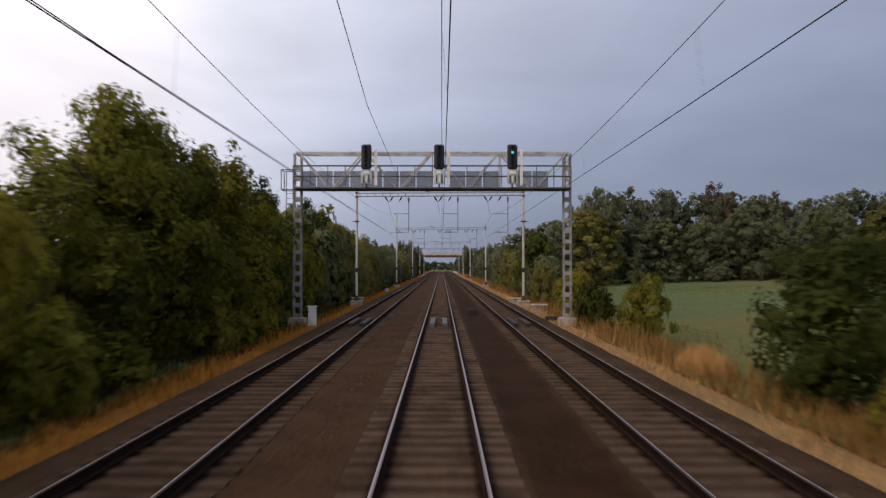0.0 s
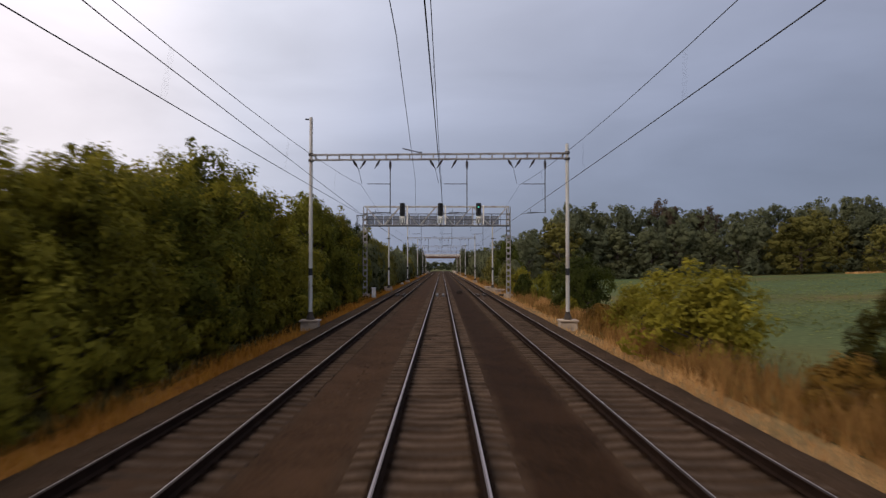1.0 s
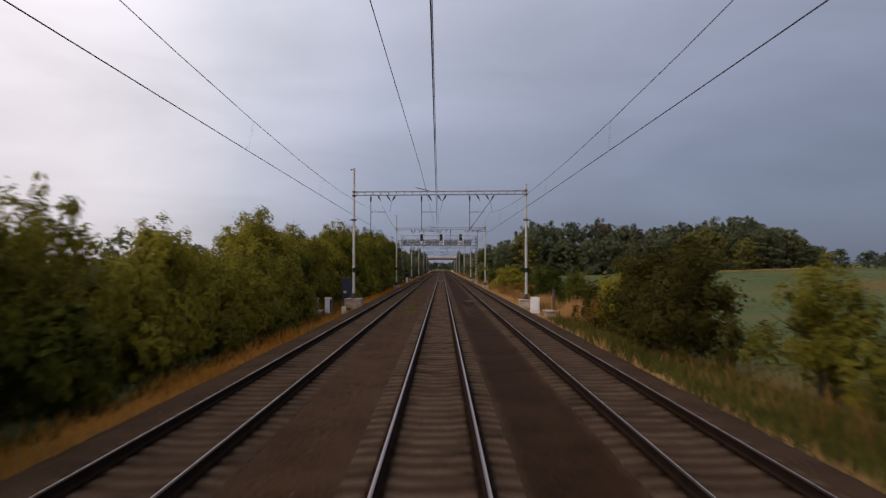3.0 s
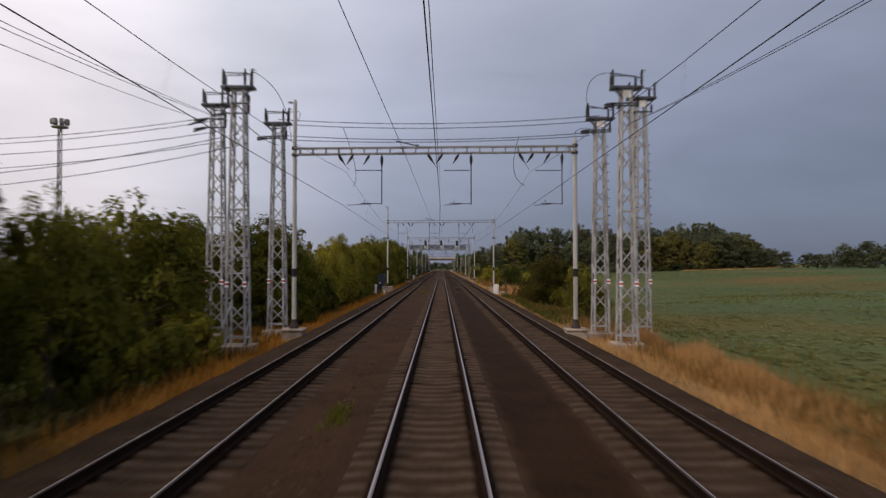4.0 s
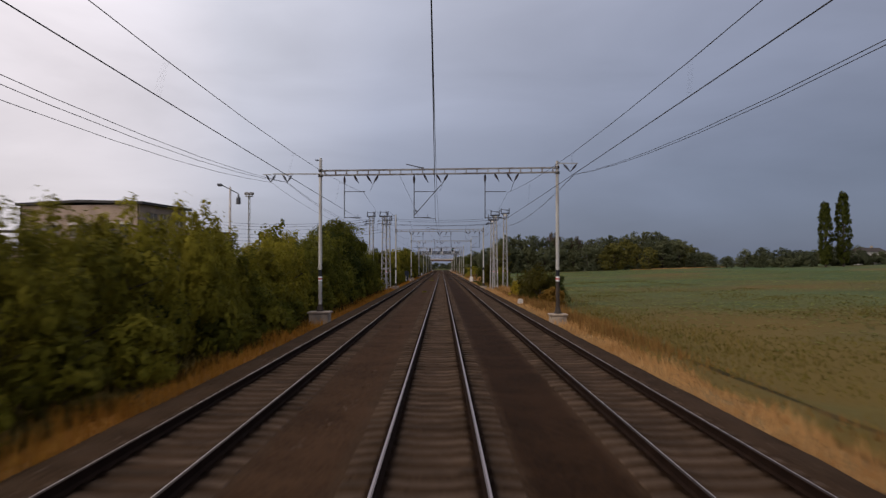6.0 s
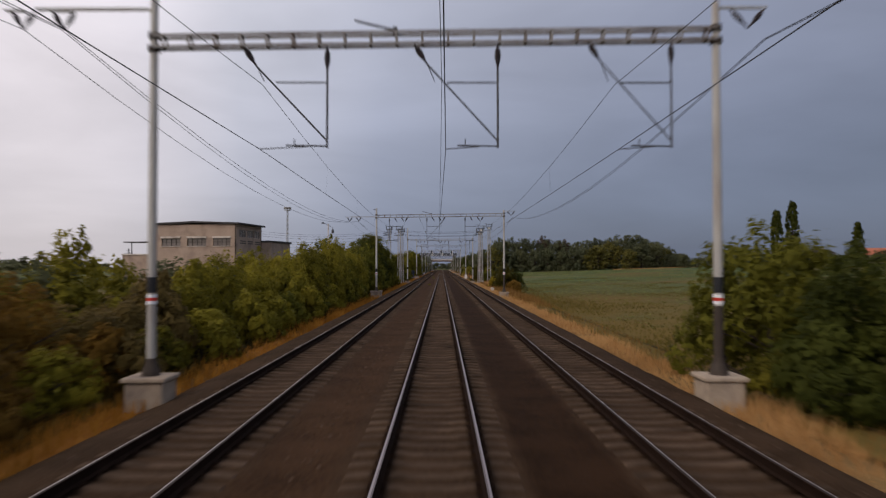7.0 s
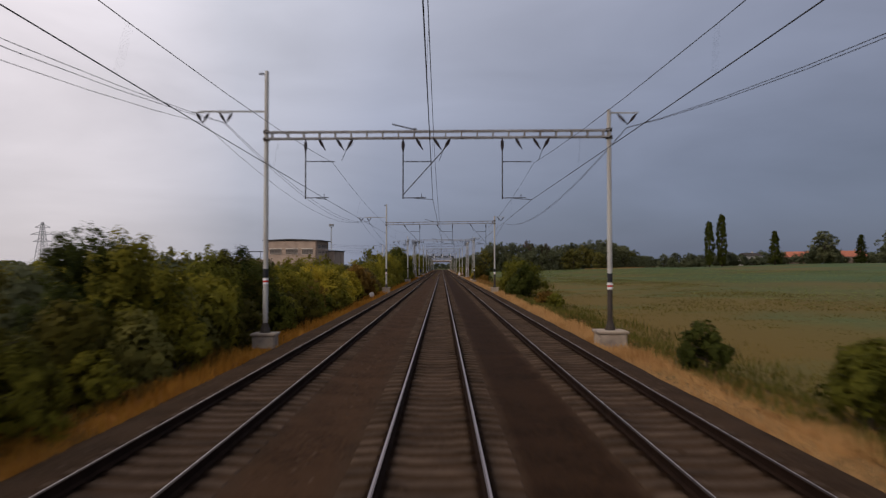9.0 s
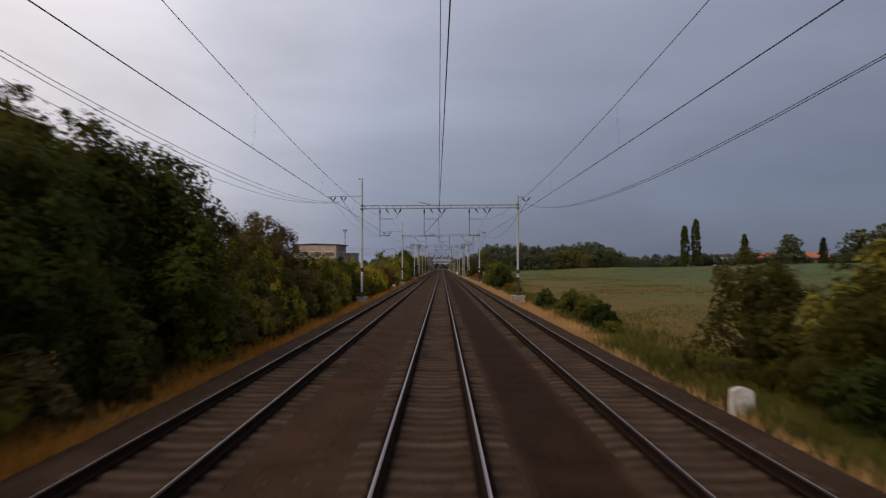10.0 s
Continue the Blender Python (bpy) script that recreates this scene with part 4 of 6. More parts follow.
def old_stone(x, y, top):
    """A plain stone that tapers towards its top."""
    ob = thing("marker_stone", "pale tapered boundary stone in the dry grass", "marker stone", (x, y, 0), "marker stones")
    bm = B()
    vs = box(bm, (0, 0, top - 0.5), (0.46, 0.36, 1.0), bevel=0.04)
    for v in vs:
        f = 1.0 - 0.42 * (v.co.z - (top - 1.0))
        v.co.x, v.co.y = v.co.x * f, v.co.y * f
    part("stone", bm, M_PALE, ob)


def mark_stone(x, y, top, w=0.5):
    ob = thing("marker_stone", "white painted kilometre stone in the dry grass", "marker stone", (x, y, 0), "marker stones")
    bm = B()
    # a slab with a low domed top and worn edges, a little wider at its foot
    rim = [(-w * 0.54, top - 0.9)] + [(w * 0.5 * k / 6, top - 0.085 * (k / 6) ** 2) for k in range(-6, 7)] + [(w * 0.54, top - 0.9)]
    front, rear = ([bm.verts.new((px, sy * w * 0.25, pz)) for px, pz in rim] for sy in (-1, 1))
    bm.faces.new(front)
    bm.faces.new(rear[::-1])
    for k in range(len(rim)):
        j = (k + 1) % len(rim)
        bm.faces.new((front[k], rear[k], rear[j], front[j]))
    bmesh.ops.bevel(bm, geom=bm.edges[:], offset=0.018, segments=2, affect="EDGES", clamp_overlap=True)
    part("stone", bm, M_PALE, ob)
    for k, ww in ((0, 0.5), (1, 0.36)):
        bm = B()
        box(bm, (0, -w * 0.25 - 0.006, top - 0.2 - 0.16 * k), (w * ww, 0.012, 0.07))
        part("mark", bm, M_GREYBOX, ob, "faded dark marking")
    return ob


for x, y, top in ((7.5, -155.0, -0.1), (-7.6, -253.7, 0.05), (7.15, -353.2, 0.05), (-7.2, 96.0, 0.0)):
    mark_stone(x, y, top)
old_stone(-7.05, -58.3, -0.05)


def cable_pit(x, y, base, label):
    ob = thing("cable_pit", label, "cable pit", (x, y, base), "cable pits")
    bm = B()
    box(bm, (0, 0, 0.14), (0.66, 0.56, 0.66), bevel=0.03)
    part("pit_box", bm, M_RAILBROWN, ob, "dark rust-stained box")
    for dy, tip in ((-0.15, 2), (0.14, -3)):
        bm = B()
        box(bm, (0.02, dy, 0.50), (0.52, 0.09, 0.05), Matrix.Rotation(radians(tip), 3, "Y"), bevel=0.015)
        part("lid", bm, M_RUBBER if y < 0 else M_RUSTDARK, ob, "grey concrete lid" if y < 0 else "dark lid")
    bm = B()
    bar(bm, (-0.3, -0.1, 0.12), (-0.75, -0.2, 0.02), 0.05, sides=7)
    part("cable", bm, M_BLACK, ob, "black cable")


cable_pit(2.28, -53.7, -0.36, "dark cable pit with two pale lids on the ballast")
cable_pit(7.6, -63.9, -1.0, "low dark cable pit beside a concrete stand")
cable_pit(7.45, -53.6, -0.92, "dark cable pit with two pale lids at the ballast edge")
cable_pit(-7.35, -54.4, -0.85, "dark cable pit with two pale lids at the ballast edge")
cable_pit(2.2, 47.0, -0.40, "low dark cable pit with two stained lids on the ballast")


def crossing_panels(c, y):
    ob = thing("track_panel", "grey rubber panels lying between the rails" if c == 0 else "dark panels with shadow in their colour lying between dull rails", "track panel", (c, y, 0), "track panels")
    for dx in (-0.34, 0.30):
        bm = B()
        box(bm, (dx, 0, -0.1), (0.26, 4.2, 0.2), bevel=0.02)
        # outer panels take a darker colour that stands in for the shadow on them
        part("panel", bm, M_RUBBER if c == 0 else M_RAILBROWN, ob)


for c in TRACKS:
    crossing_panels(c, 38.5)


def sleeper_pile(x, y):
    ob = thing("sleeper_pile", "dark old timbers piled beside the ballast", "timber pile", (x, y, -0.62))
    for i in range(4):
        bm = B()
        box(bm, (0.05 * i, 0.28 * (i % 2) - 0.1, 0.09 + 0.16 * (i // 2)), (1.3, 0.25, 0.15), Matrix.Rotation(radians(8 * i - 9), 3, "Z"), bevel=0.015)
        part("timber", bm, M_RUSTDARK, ob)


sleeper_pile(7.3, 46.0)


# ---- road bridge over the line ----
def road_bridge(y):
    ob = thing("road_bridge", "concrete road bridge with a pale parapet over the tracks", "bridge", (0, y, 0))
    bm = B()
    box(bm, (0, 4, 7.5), (34, 8, 0.9), bevel=0.05)
    part("deck", bm, M_RUST, ob, "dark brown bridge girder")
    bm = B()
    for yy in (0.1, 7.9):
        box(bm, (0, yy, 8.45), (36, 0.25, 1.0), bevel=0.03)
    part("parapet", bm, M_PALE, ob, "pale concrete parapet")
    bm = B()
    bar(bm, (-18, 0.1, 9.5), (18, 0.1, 9.5), 0.09)
    for i in range(25):
        bar(bm, (-18 + i * 1.5, 0.1, 8.8), (-18 + i * 1.5, 0.1, 9.5), 0.08)
    part("railing", bm, M_STEEL, ob)
    for s in (-1, 1):
        bm = B()
        box(bm, (s * 8.9, 4, 3.1), (2.2, 8.5, 7.9), bevel=0.05)
        part("abutment", bm, M_RUSTDARK, ob)
        bm = B()
        r = bmesh.ops.create_cube(bm, size=1.0)
        bmesh.ops.scale(bm, vec=(40, 12, 9.6), verts=r["verts"])
        bmesh.ops.translate(bm, vec=(s * 29.7, 4, 2.6), verts=r["verts"])
        for v in r["verts"]:
            if v.co.z < 0:
                v.co.y = 4 + (v.co.y - 4) * 3.2
        part("embankment", bm, M_VERGE_G, ob, "grassy embankment")
    return ob


road_bridge(312.0)
for x0, x1 in ((-11, -7.4), (7.4, 11)):
    bm = B()
    box(bm, ((x0 + x1) / 2, 392, -0.2), (x1 - x0, 130, 1.1), bevel=0.03)
    tagged(part("platform", bm, M_CONC), "pale station platform beyond the bridge", "platform", "platforms")


# ---- buildings ----
def depot():
    ob = thing("depot_building", "two-storey beige plastered depot building with a flat dark roof", "building", (-33.0, -143.5, 0), turn=-9.0)
    w, d, h = 14.6, 10.0, 9.75
    def wall_with_openings(length, height, thick, holes, place):
        """One wall with real openings; place(along, deep, up) gives a point."""
        bm = B()
        xs = sorted({0.0, length, *[v for q in holes for v in q[:2]]})
        zs = sorted({0.0, height, *[v for q in holes for v in q[2:]]})
        for x0, x1 in zip(xs, xs[1:]):
            for z0, z1 in zip(zs, zs[1:]):
                if any(q[0] <= x0 < q[1] and q[2] <= z0 < q[3] for q in holes):
                    continue
                for deep in (0.0, thick):
                    bm.faces.new([bm.verts.new(place(*p)) for p in ((x0, deep, z0), (x1, deep, z0), (x1, deep, z1), (x0, deep, z1))])
        for x0, x1, z0, z1 in holes + [(0.0, length, 0.0, height)]:
            for p, q in (((x0, z0), (x1, z0)), ((x1, z0), (x1, z1)), ((x1, z1), (x0, z1)), ((x0, z1), (x0, z0))):
                bm.faces.new([bm.verts.new(place(*c)) for c in ((p[0], 0.0, p[1]), (q[0], 0.0, q[1]), (q[0], thick, q[1]), (p[0], thick, p[1]))])
        bmesh.ops.remove_doubles(bm, verts=bm.verts[:], dist=0.001)
        return bm

    def window_grid(length, height, cols, rows, place):
        """A window's bars: an edge all round and a bar between the panes."""
        q, u, v = 0.035, length / cols, height / rows
        holes = [(i * u + q, (i + 1) * u - q, j * v + q, (j + 1) * v - q) for i in range(cols) for j in range(rows)]
        return wall_with_openings(length, height, 0.06, holes, place)

    fh = [(1.6, 4.9, 6.25, 7.55), (6.1, 9.4, 6.25, 7.55), (10.6, 13.6, 6.25, 7.55)]
    part("front_wall", wall_with_openings(w, h, 0.35, fh, lambda x, deep, z: (x - w, deep, z)), M_PLASTER, ob)
    sh = [(0.8, 3.4, 7.75, 8.95), (3.8, 6.3, 7.75, 8.95), (6.7, 9.1, 7.75, 8.95)]
    part("side_wall", wall_with_openings(d - 0.35, h, 0.35, sh, lambda x, deep, z: (-deep, 0.35 + x, z)), M_PLASTER, ob)
    bm = B()
    box(bm, (-w + 0.175, d / 2, h / 2), (0.35, d - 0.7, h))
    box(bm, (-w / 2, d - 0.175, h / 2), (w, 0.35, h))
    part("rear_walls", bm, M_PLASTER, ob)
    for a, b, z0, z1 in fh:
        bm = B()
        box(bm, ((a + b) / 2 - w, 0.2, (z0 + z1) / 2), (b - a, 0.05, z1 - z0))
        win = part("window", bm, M_WINDOW, ob, "dark dusty window")
        part("window_frame", window_grid(b - a, z1 - z0, 4, 2, lambda x, deep, z: (a - w + x, 0.11 + deep, z0 + z)), M_RUSTDARK, win)
        bm = B()
        box(bm, ((a + b) / 2 - w, -0.08, z1 + 0.12), (b - a + 0.2, 0.3, 0.3), bevel=0.02)
        part("lintel", bm, M_PALE, win, "pale lintel")
        bm = B()
        box(bm, ((a + b) / 2 - w, -0.05, z0 - 0.05), (b - a + 0.1, 0.2, 0.1), bevel=0.02)
        part("sill", bm, M_PALE, win)
    for a, b, z0, z1 in sh:
        bm = B()
        box(bm, (-0.2, 0.35 + (a + b) / 2, (z0 + z1) / 2), (0.05, b - a, z1 - z0))
        win = part("window", bm, M_WINDOW, ob, "dark window band")
        part("window_frame", window_grid(b - a, z1 - z0, 3, 1, lambda x, deep, z: (-0.10 - deep, 0.35 + a + x, z0 + z)), M_PALE, win)
        for zz in (6.75, 7.1):
            bm = B()
            box(bm, (0.012, 0.35 + (a + b) / 2, zz), (0.02, (b - a) * 0.8, 0.16))
            part("lettering_bar", bm, M_ROOFFELT, ob, "unreadable dark lettering bar")
    bm = B()
    vs = []
    for x, z in ((-w - 0.4, h), (-w / 2, h + 0.28), (0.55, h)):
        for y in (-0.4, d + 0.4):
            vs.append([bm.verts.new((x, y, z)), bm.verts.new((x, y, z + 0.28))])
    (a0, a1), (b0, b1), (c0, c1), (d0, d1), (e0, e1), (f0, f1) = vs
    for f in ((a1, c1, d1, b1), (c1, e1, f1, d1), (a0, b0, d0, c0), (c0, d0, f0, e0), (a0, c0, c1, a1), (c0, e0, e1, c1), (b0, b1, d1, d0), (d0, d1, f1, f0), (a0, a1, b1, b0), (e0, f0, f1, e1)):
        bm.faces.new(f)
    part("roof", bm, M_ROOFFELT, ob, "shallow dark felt roof")
    for x in (-w + 0.1, -0.15):
        bm = B()
        bar(bm, (x, -0.08, 0.0), (x, -0.08, h), 0.07, sides=8)
        part("downpipe", bm, M_RUSTDARK, ob)
    bm = B()
    box(bm, (0.1, d + 4.5, 3.6), (3.4, 9.0, 7.2))
    ext = part("extension", bm, M_PLASTER, ob, "lower plastered extension")
    bm = B()
    box(bm, (0.1, d + 4.5, 7.3), (3.9, 9.5, 0.25))
    part("extension_roof", bm, M_ROOFFELT, ext)
    return ob


depot()


def low_shed():
    ob = thing("low_shed", "low pale shed wall with a flat canopy beside the depot", "shed", (-49.0, -140.5, 0), turn=-9)
    bm = B()
    box(bm, (-1.5, 2, 2.4), (5, 4, 4.8))
    part("wall", bm, M_PLASTER, ob)
    bm = B()
    box(bm, (-1.5, 2, 4.9), (5.3, 4.3, 0.2))
    part("coping", bm, M_PALE, ob)
    bm = B()
    box(bm, (-2.0, 2, 7.0), (4.4, 3.0, 0.16))
    part("canopy", bm, M_ROOFFELT, ob)
    for dx in (-3.6, -0.4):
        bm = B()
        bar(bm, (dx, 2, 4.9), (dx, 2, 7.0), 0.12)
        part("canopy_post", bm, M_DARKSTEEL, ob)


low_shed()


def yard_lamp(x, y, top):
    ob = thing("yard_lamp", "tall steel yard lamp with two hanging lamp heads", "lamp post", (x, y, 0))
    bm = B()
    turned(bm, (0, 0, -0.9), (0, 0, top), [(0, 0.10), (0.5, 0.075), (1, 0.055)], 10)
    part("pole", bm, M_PALE, ob)
    bm = B()
    bar(bm, (-0.55, 0, top + 0.12), (0.5, 0, top - 0.42), 0.05)
    part("cross_arm", bm, M_DARKSTEEL, ob)
    bm = B()
    turned(bm, (0.5, 0, top - 0.45), (0.5, 0, top - 1.05), [(0, 0.04), (0.25, 0.06), (0.4, 0.13), (1, 0.14)], 12)
    part("lamp_head", bm, M_DARKSTEEL, ob)
    bm = B()
    box(bm, (-0.62, 0, top + 0.1), (0.26, 0.2, 0.16), bevel=0.03)
    part("lamp_head", bm, M_DARKSTEEL, ob)


yard_lamp(-12.5, -179.3, 7.65)


def floodlight_mast(x, y, top):
    ob = thing("floodlight_mast", "slender floodlight mast with a ring of lamps behind the depot", "lamp post", (x, y, 0))
    bm = B()
    for a in range(3):
        c = Vector((0.25 * math.cos(a * 2.1), 0.25 * math.sin(a * 2.1), 0))
        bar(bm, c + Vector((0, 0, -0.5)), c * 0.8 + Vector((0, 0, top - 1)), 0.10)
    for i in range(16):
        z = i * (top - 1) / 16
        for a in range(3):
            p = Vector((0.24 * math.cos(a * 2.1), 0.24 * math.sin(a * 2.1), z))
            q = Vector((0.24 * math.cos(a * 2.1 + 2.1), 0.24 * math.sin(a * 2.1 + 2.1), z + (top - 1) / 16))
            bar(bm, p, q, 0.05)
    part("lattice_pole", bm, M_STEEL, ob)
    bm = B()
    turned(bm, (0, 0, top - 1.1), (0, 0, top - 0.98), [(0, 0.85), (1, 0.85)], 12)
    part("platform", bm, M_STEEL, ob)
    for a in range(7):
        an = a * 2 * math.pi / 7
        bm = B()
        box(bm, (0.75 * math.cos(an), 0.75 * math.sin(an), top - 0.5), (0.4, 0.4, 0.55), Matrix.Rotation(an, 3, "Z"), bevel=0.06)
        part("floodlight", bm, M_TOWER, ob)


floodlight_mast(-40.0, -73.0, 18.6)


def power_pylon(x, y, h):
    ob = thing("power_pylon", "far grey lattice power pylon with three cross arms", "power pylon", (x, y, 0), "power pylons")
    bm = B()
    def corner(z, sx, sy):
        w = 2.6 * (1 - z / h) + 0.35
        return Vector((sx * w, sy * w, z))
    for sx in (-1, 1):
        for sy in (-1, 1):
            bar(bm, corner(-1, sx, sy), corner(h, sx, sy), 0.18)
    for i in range(12):
        z0, z1 = h * i / 12, h * (i + 1) / 12
        for sx, sy, tx, ty in ((-1, -1, 1, -1), (1, 1, -1, 1)):
            bar(bm, corner(z0, sx, sy), corner(z1, tx, ty), 0.13)
            bar(bm, corner(z0, tx, ty), corner(z1, sx, sy), 0.13)
    part("lattice_body", bm, M_PYLON, ob)
    for z, w in ((0.62, 4.2), (0.76, 5.2), (0.90, 3.4)):
        bm = B()
        bar(bm, (-w, 0, h * z), (w, 0, h * z), 0.22)
        bar(bm, (-w, 0, h * z), (0, 0, h * z + 1.6), 0.18)
        bar(bm, (w, 0, h * z), (0, 0, h * z + 1.6), 0.18)
        part("cross_arm", bm, M_PYLON, ob)


power_pylon(-180, -10, 23)
power_pylon(-300, 330, 26)
power_pylon(-377, 604, 25)


def house(x, y, w, d, h, rise, wall_mat, turn, label, roof_mat=None):
    z = ground_z(x, y) - 0.2
    ob = thing("house", label, "house", (x, y, z), "houses beyond the field", turn=turn)
    bm = B()
    box(bm, (0, 0, h / 2), (w, d, h))
    part("wall", bm, wall_mat, ob)
    bm = B()
    pts = [(-w / 2 - 0.4, -d / 2 - 0.5, h - 0.15), (w / 2 + 0.4, -d / 2 - 0.5, h - 0.15), (w / 2 + 0.4, d / 2 + 0.5, h - 0.15), (-w / 2 - 0.4, d / 2 + 0.5, h - 0.15),
           (-w / 2 - 0.4, 0, h + rise), (w / 2 + 0.4, 0, h + rise)]
    v = [bm.verts.new(p) for p in pts]
    for f in ((0, 1, 5, 4), (2, 3, 4, 5), (0, 4, 3), (1, 2, 5), (0, 3, 2, 1)):
        bm.faces.new([v[i] for i in f])
    roof = part("roof", bm, roof_mat or M_ROOFRED, ob, "grey roof" if roof_mat else "red tiled roof")
    bm = B()
    box(bm, (w * 0.2, 0.4, h + rise), (0.7, 0.7, 1.6))
    part("chimney", bm, M_CONC, roof)
    for k in range(3):
        bm = B()
        box(bm, (-w * 0.3 + k * w * 0.3, -d / 2 - 0.02, h * 0.55), (1.2, 0.08, 1.4))
        part("window", bm, M_WINDOW, ob)


house(172, 66, 10, 8, 5.4, 1.6, M_WHITE, 14, "far white house with a low grey roof", M_RUSTDARK)
house(201, 66, 17, 9, 4.0, 3.0, M_PLASTER, -5, "far long house with a red tiled roof")
house(226, 62, 14, 9, 4.2, 3.2, M_PLASTER, 8, "far house with a red tiled roof")


# ---- plants ----
LEAF_NORMALS = {}


def leaf_cloud(name, seed, clumps, per, shape, clump_r, leaf, sprigs=7, rounding=0.9):
    """A crown of many small leaves in clumps. shape(rng) gives a clump's middle and the way outwards there.
    The leaves are shaded softly: rounding says how far their normals follow the clump's and the crown's outward way."""
    rng = np.random.default_rng(seed)
    P, N, S = [], [], []
    for q in range(clumps):
        c, out = shape(rng)
        out = out / np.linalg.norm(out)
        r = clump_r * rng.uniform(0.6, 1.35)
        k = per
        if sprigs and q % sprigs == 0:  # a sprig that stands out of the outline
            c, r, k = c + out * clump_r * 0.9, r * 0.55, per // 2
        d = rng.normal(size=(k, 3))
        d /= np.linalg.norm(d, axis=1)[:, None]
        d = d + 0.5 * out
        d /= np.linalg.norm(d, axis=1)[:, None]
        rad = r * (rng.uniform(0.2, 1.0, size=(k, 1)) ** 0.5) * (1 + (0.4 if sprigs else 0.15) * (rng.uniform(size=(k, 1)) > 0.9))
        P.append(c + d * rad)
        N.append(1.2 * d + 0.6 * out + (0.35 if sprigs else 0.3) * rng.normal(size=(k, 3)) + np.array([0, 0, 0.6 if sprigs else 0.3]))
        S.append(rounding * (0.55 * d + out) + np.array([0, 0, 0.15]))
    P, N, S = np.concatenate(P), np.concatenate(N), np.concatenate(S)
    N /= np.linalg.norm(N, axis=1)[:, None]
    S += (1.0 - 0.6 * rounding) * N
    S /= np.linalg.norm(S, axis=1)[:, None]
    n = len(P)
    t = rng.normal(size=(n, 3))
    t -= (t * N).sum(1)[:, None] * N
    t /= np.linalg.norm(t, axis=1)[:, None]
    b = np.cross(N, t)
    L = leaf * rng.uniform(0.6, 1.4, size=(n, 1))
    W = L * rng.uniform(0.45, 0.75, size=(n, 1))
    v = np.empty((n, 3, 3))
    v[:, 0], v[:, 1], v[:, 2] = P - t * L * 0.7 - b * W, P + t * L + N * L * 0.2, P - t * L * 0.7 + b * W
    me = bpy.data.meshes.new(name)
    me.from_pydata(v.reshape(-1, 3), [], np.arange(3 * n).reshape(-1, 3))
    soft = np.repeat(S, 3, axis=0)
    me.shade_smooth()
    me.normals_split_custom_set_from_vertices(soft)
    LEAF_NORMALS[me] = soft
    return me


def lobed(seed, lobes, high, low, spread, size):
    """A crown of overlapping rounded lobes, high units tall and about one unit in radius."""
    rng = np.random.default_rng(seed)
    L = [(np.array([rng.uniform(-0.15, 0.15), rng.uniform(-0.15, 0.15), high - size * 0.9]), size * 0.9)]
    for i in range(lobes):
        a = i * 2.4 + rng.uniform(-0.5, 0.5)
        f = (i + 0.5) / lobes
        z = low + (high - size * 1.1 - low) * f
        out = spread * (1 - 0.55 * max(0.0, f - 0.45) / 0.55) * rng.uniform(0.7, 1.1)
        L.append((np.array([out * np.cos(a), out * np.sin(a), z]), size * rng.uniform(0.75, 1.15)))

    def shape(g):
        c, r = L[g.integers(len(L))]
        d = g.normal(size=3) + np.array([0, 0, 0.35]) + 0.5 * np.array([c[0], c[1], 0])
        d /= np.linalg.norm(d)
        p = c + d * r * g.uniform(0.35, 1.0) ** 0.5
        p[2] = max(p[2], 0.08)
        return p, d
    return shape


def poplar_shape(rng):
    a = rng.uniform(0, 2 * np.pi)
    z = rng.uniform(0, 1)
    r = (np.sin(np.pi * (0.06 + 0.90 * z ** 0.8)) ** 0.6) * rng.uniform(0.5, 1.0) * (1 + 0.1 * np.sin(5 * z + a))
    return np.array([r * 0.85 * np.cos(a), r * 0.85 * np.sin(a), 7.5 * (0.06 + 0.91 * z)]), np.array([np.cos(a) * 0.5, np.sin(a) * 0.5, 0.7])


def spruce_shape(rng):
    a = rng.uniform(0, 2 * np.pi)
    z = rng.uniform(0, 1) ** 1.2
    tier = 0.72 + 0.28 * np.cos(z * 50)
    r = (1 - z) ** 0.6 * tier * rng.uniform(0.45, 1.0)
    return np.array([r * np.cos(a), r * np.sin(a), 4.4 * (0.08 + 0.90 * z)]), np.array([np.cos(a), np.sin(a), -0.3])


def wood_mesh(name, seed, limbs, spread, height, r0, from_z=0.12):
    """A tapered trunk with limbs that fork towards the crown's edge."""
    rng = random.Random(seed)
    bm = B()
    bar(bm, (0, 0, -0.1), (0.01, 0, height * 0.5), r0, sides=7, taper=0.7)
    bar(bm, (0.01, 0, height * 0.5), (0.02, 0.01, height * 0.92), r0 * 0.7, sides=6, taper=0.3)
    for i in range(limbs):
        a = i * 2.4 + rng.uniform(-0.4, 0.4)
        z = height * rng.uniform(from_z, 0.65)
        mid_p = (spread * 0.4 * math.cos(a), spread * 0.4 * math.sin(a), z + height * 0.10)
        bar(bm, (0, 0, z), mid_p, r0 * 0.42, sides=5, taper=0.7)
        for s in (-0.35, 0.35):
            bar(bm, mid_p, (spread * 0.85 * math.cos(a + s), spread * 0.85 * math.sin(a + s), z + height * rng.uniform(0.16, 0.28)), r0 * 0.28, sides=4, taper=0.3)
    me = bpy.data.meshes.new(name)
    bm.to_mesh(me)
    bm.free()
    me.materials.append(M_BARK)
    return me


def with_material(me, mat):
    c = me.copy()
    c.materials.clear()
    c.materials.append(mat)
    return c


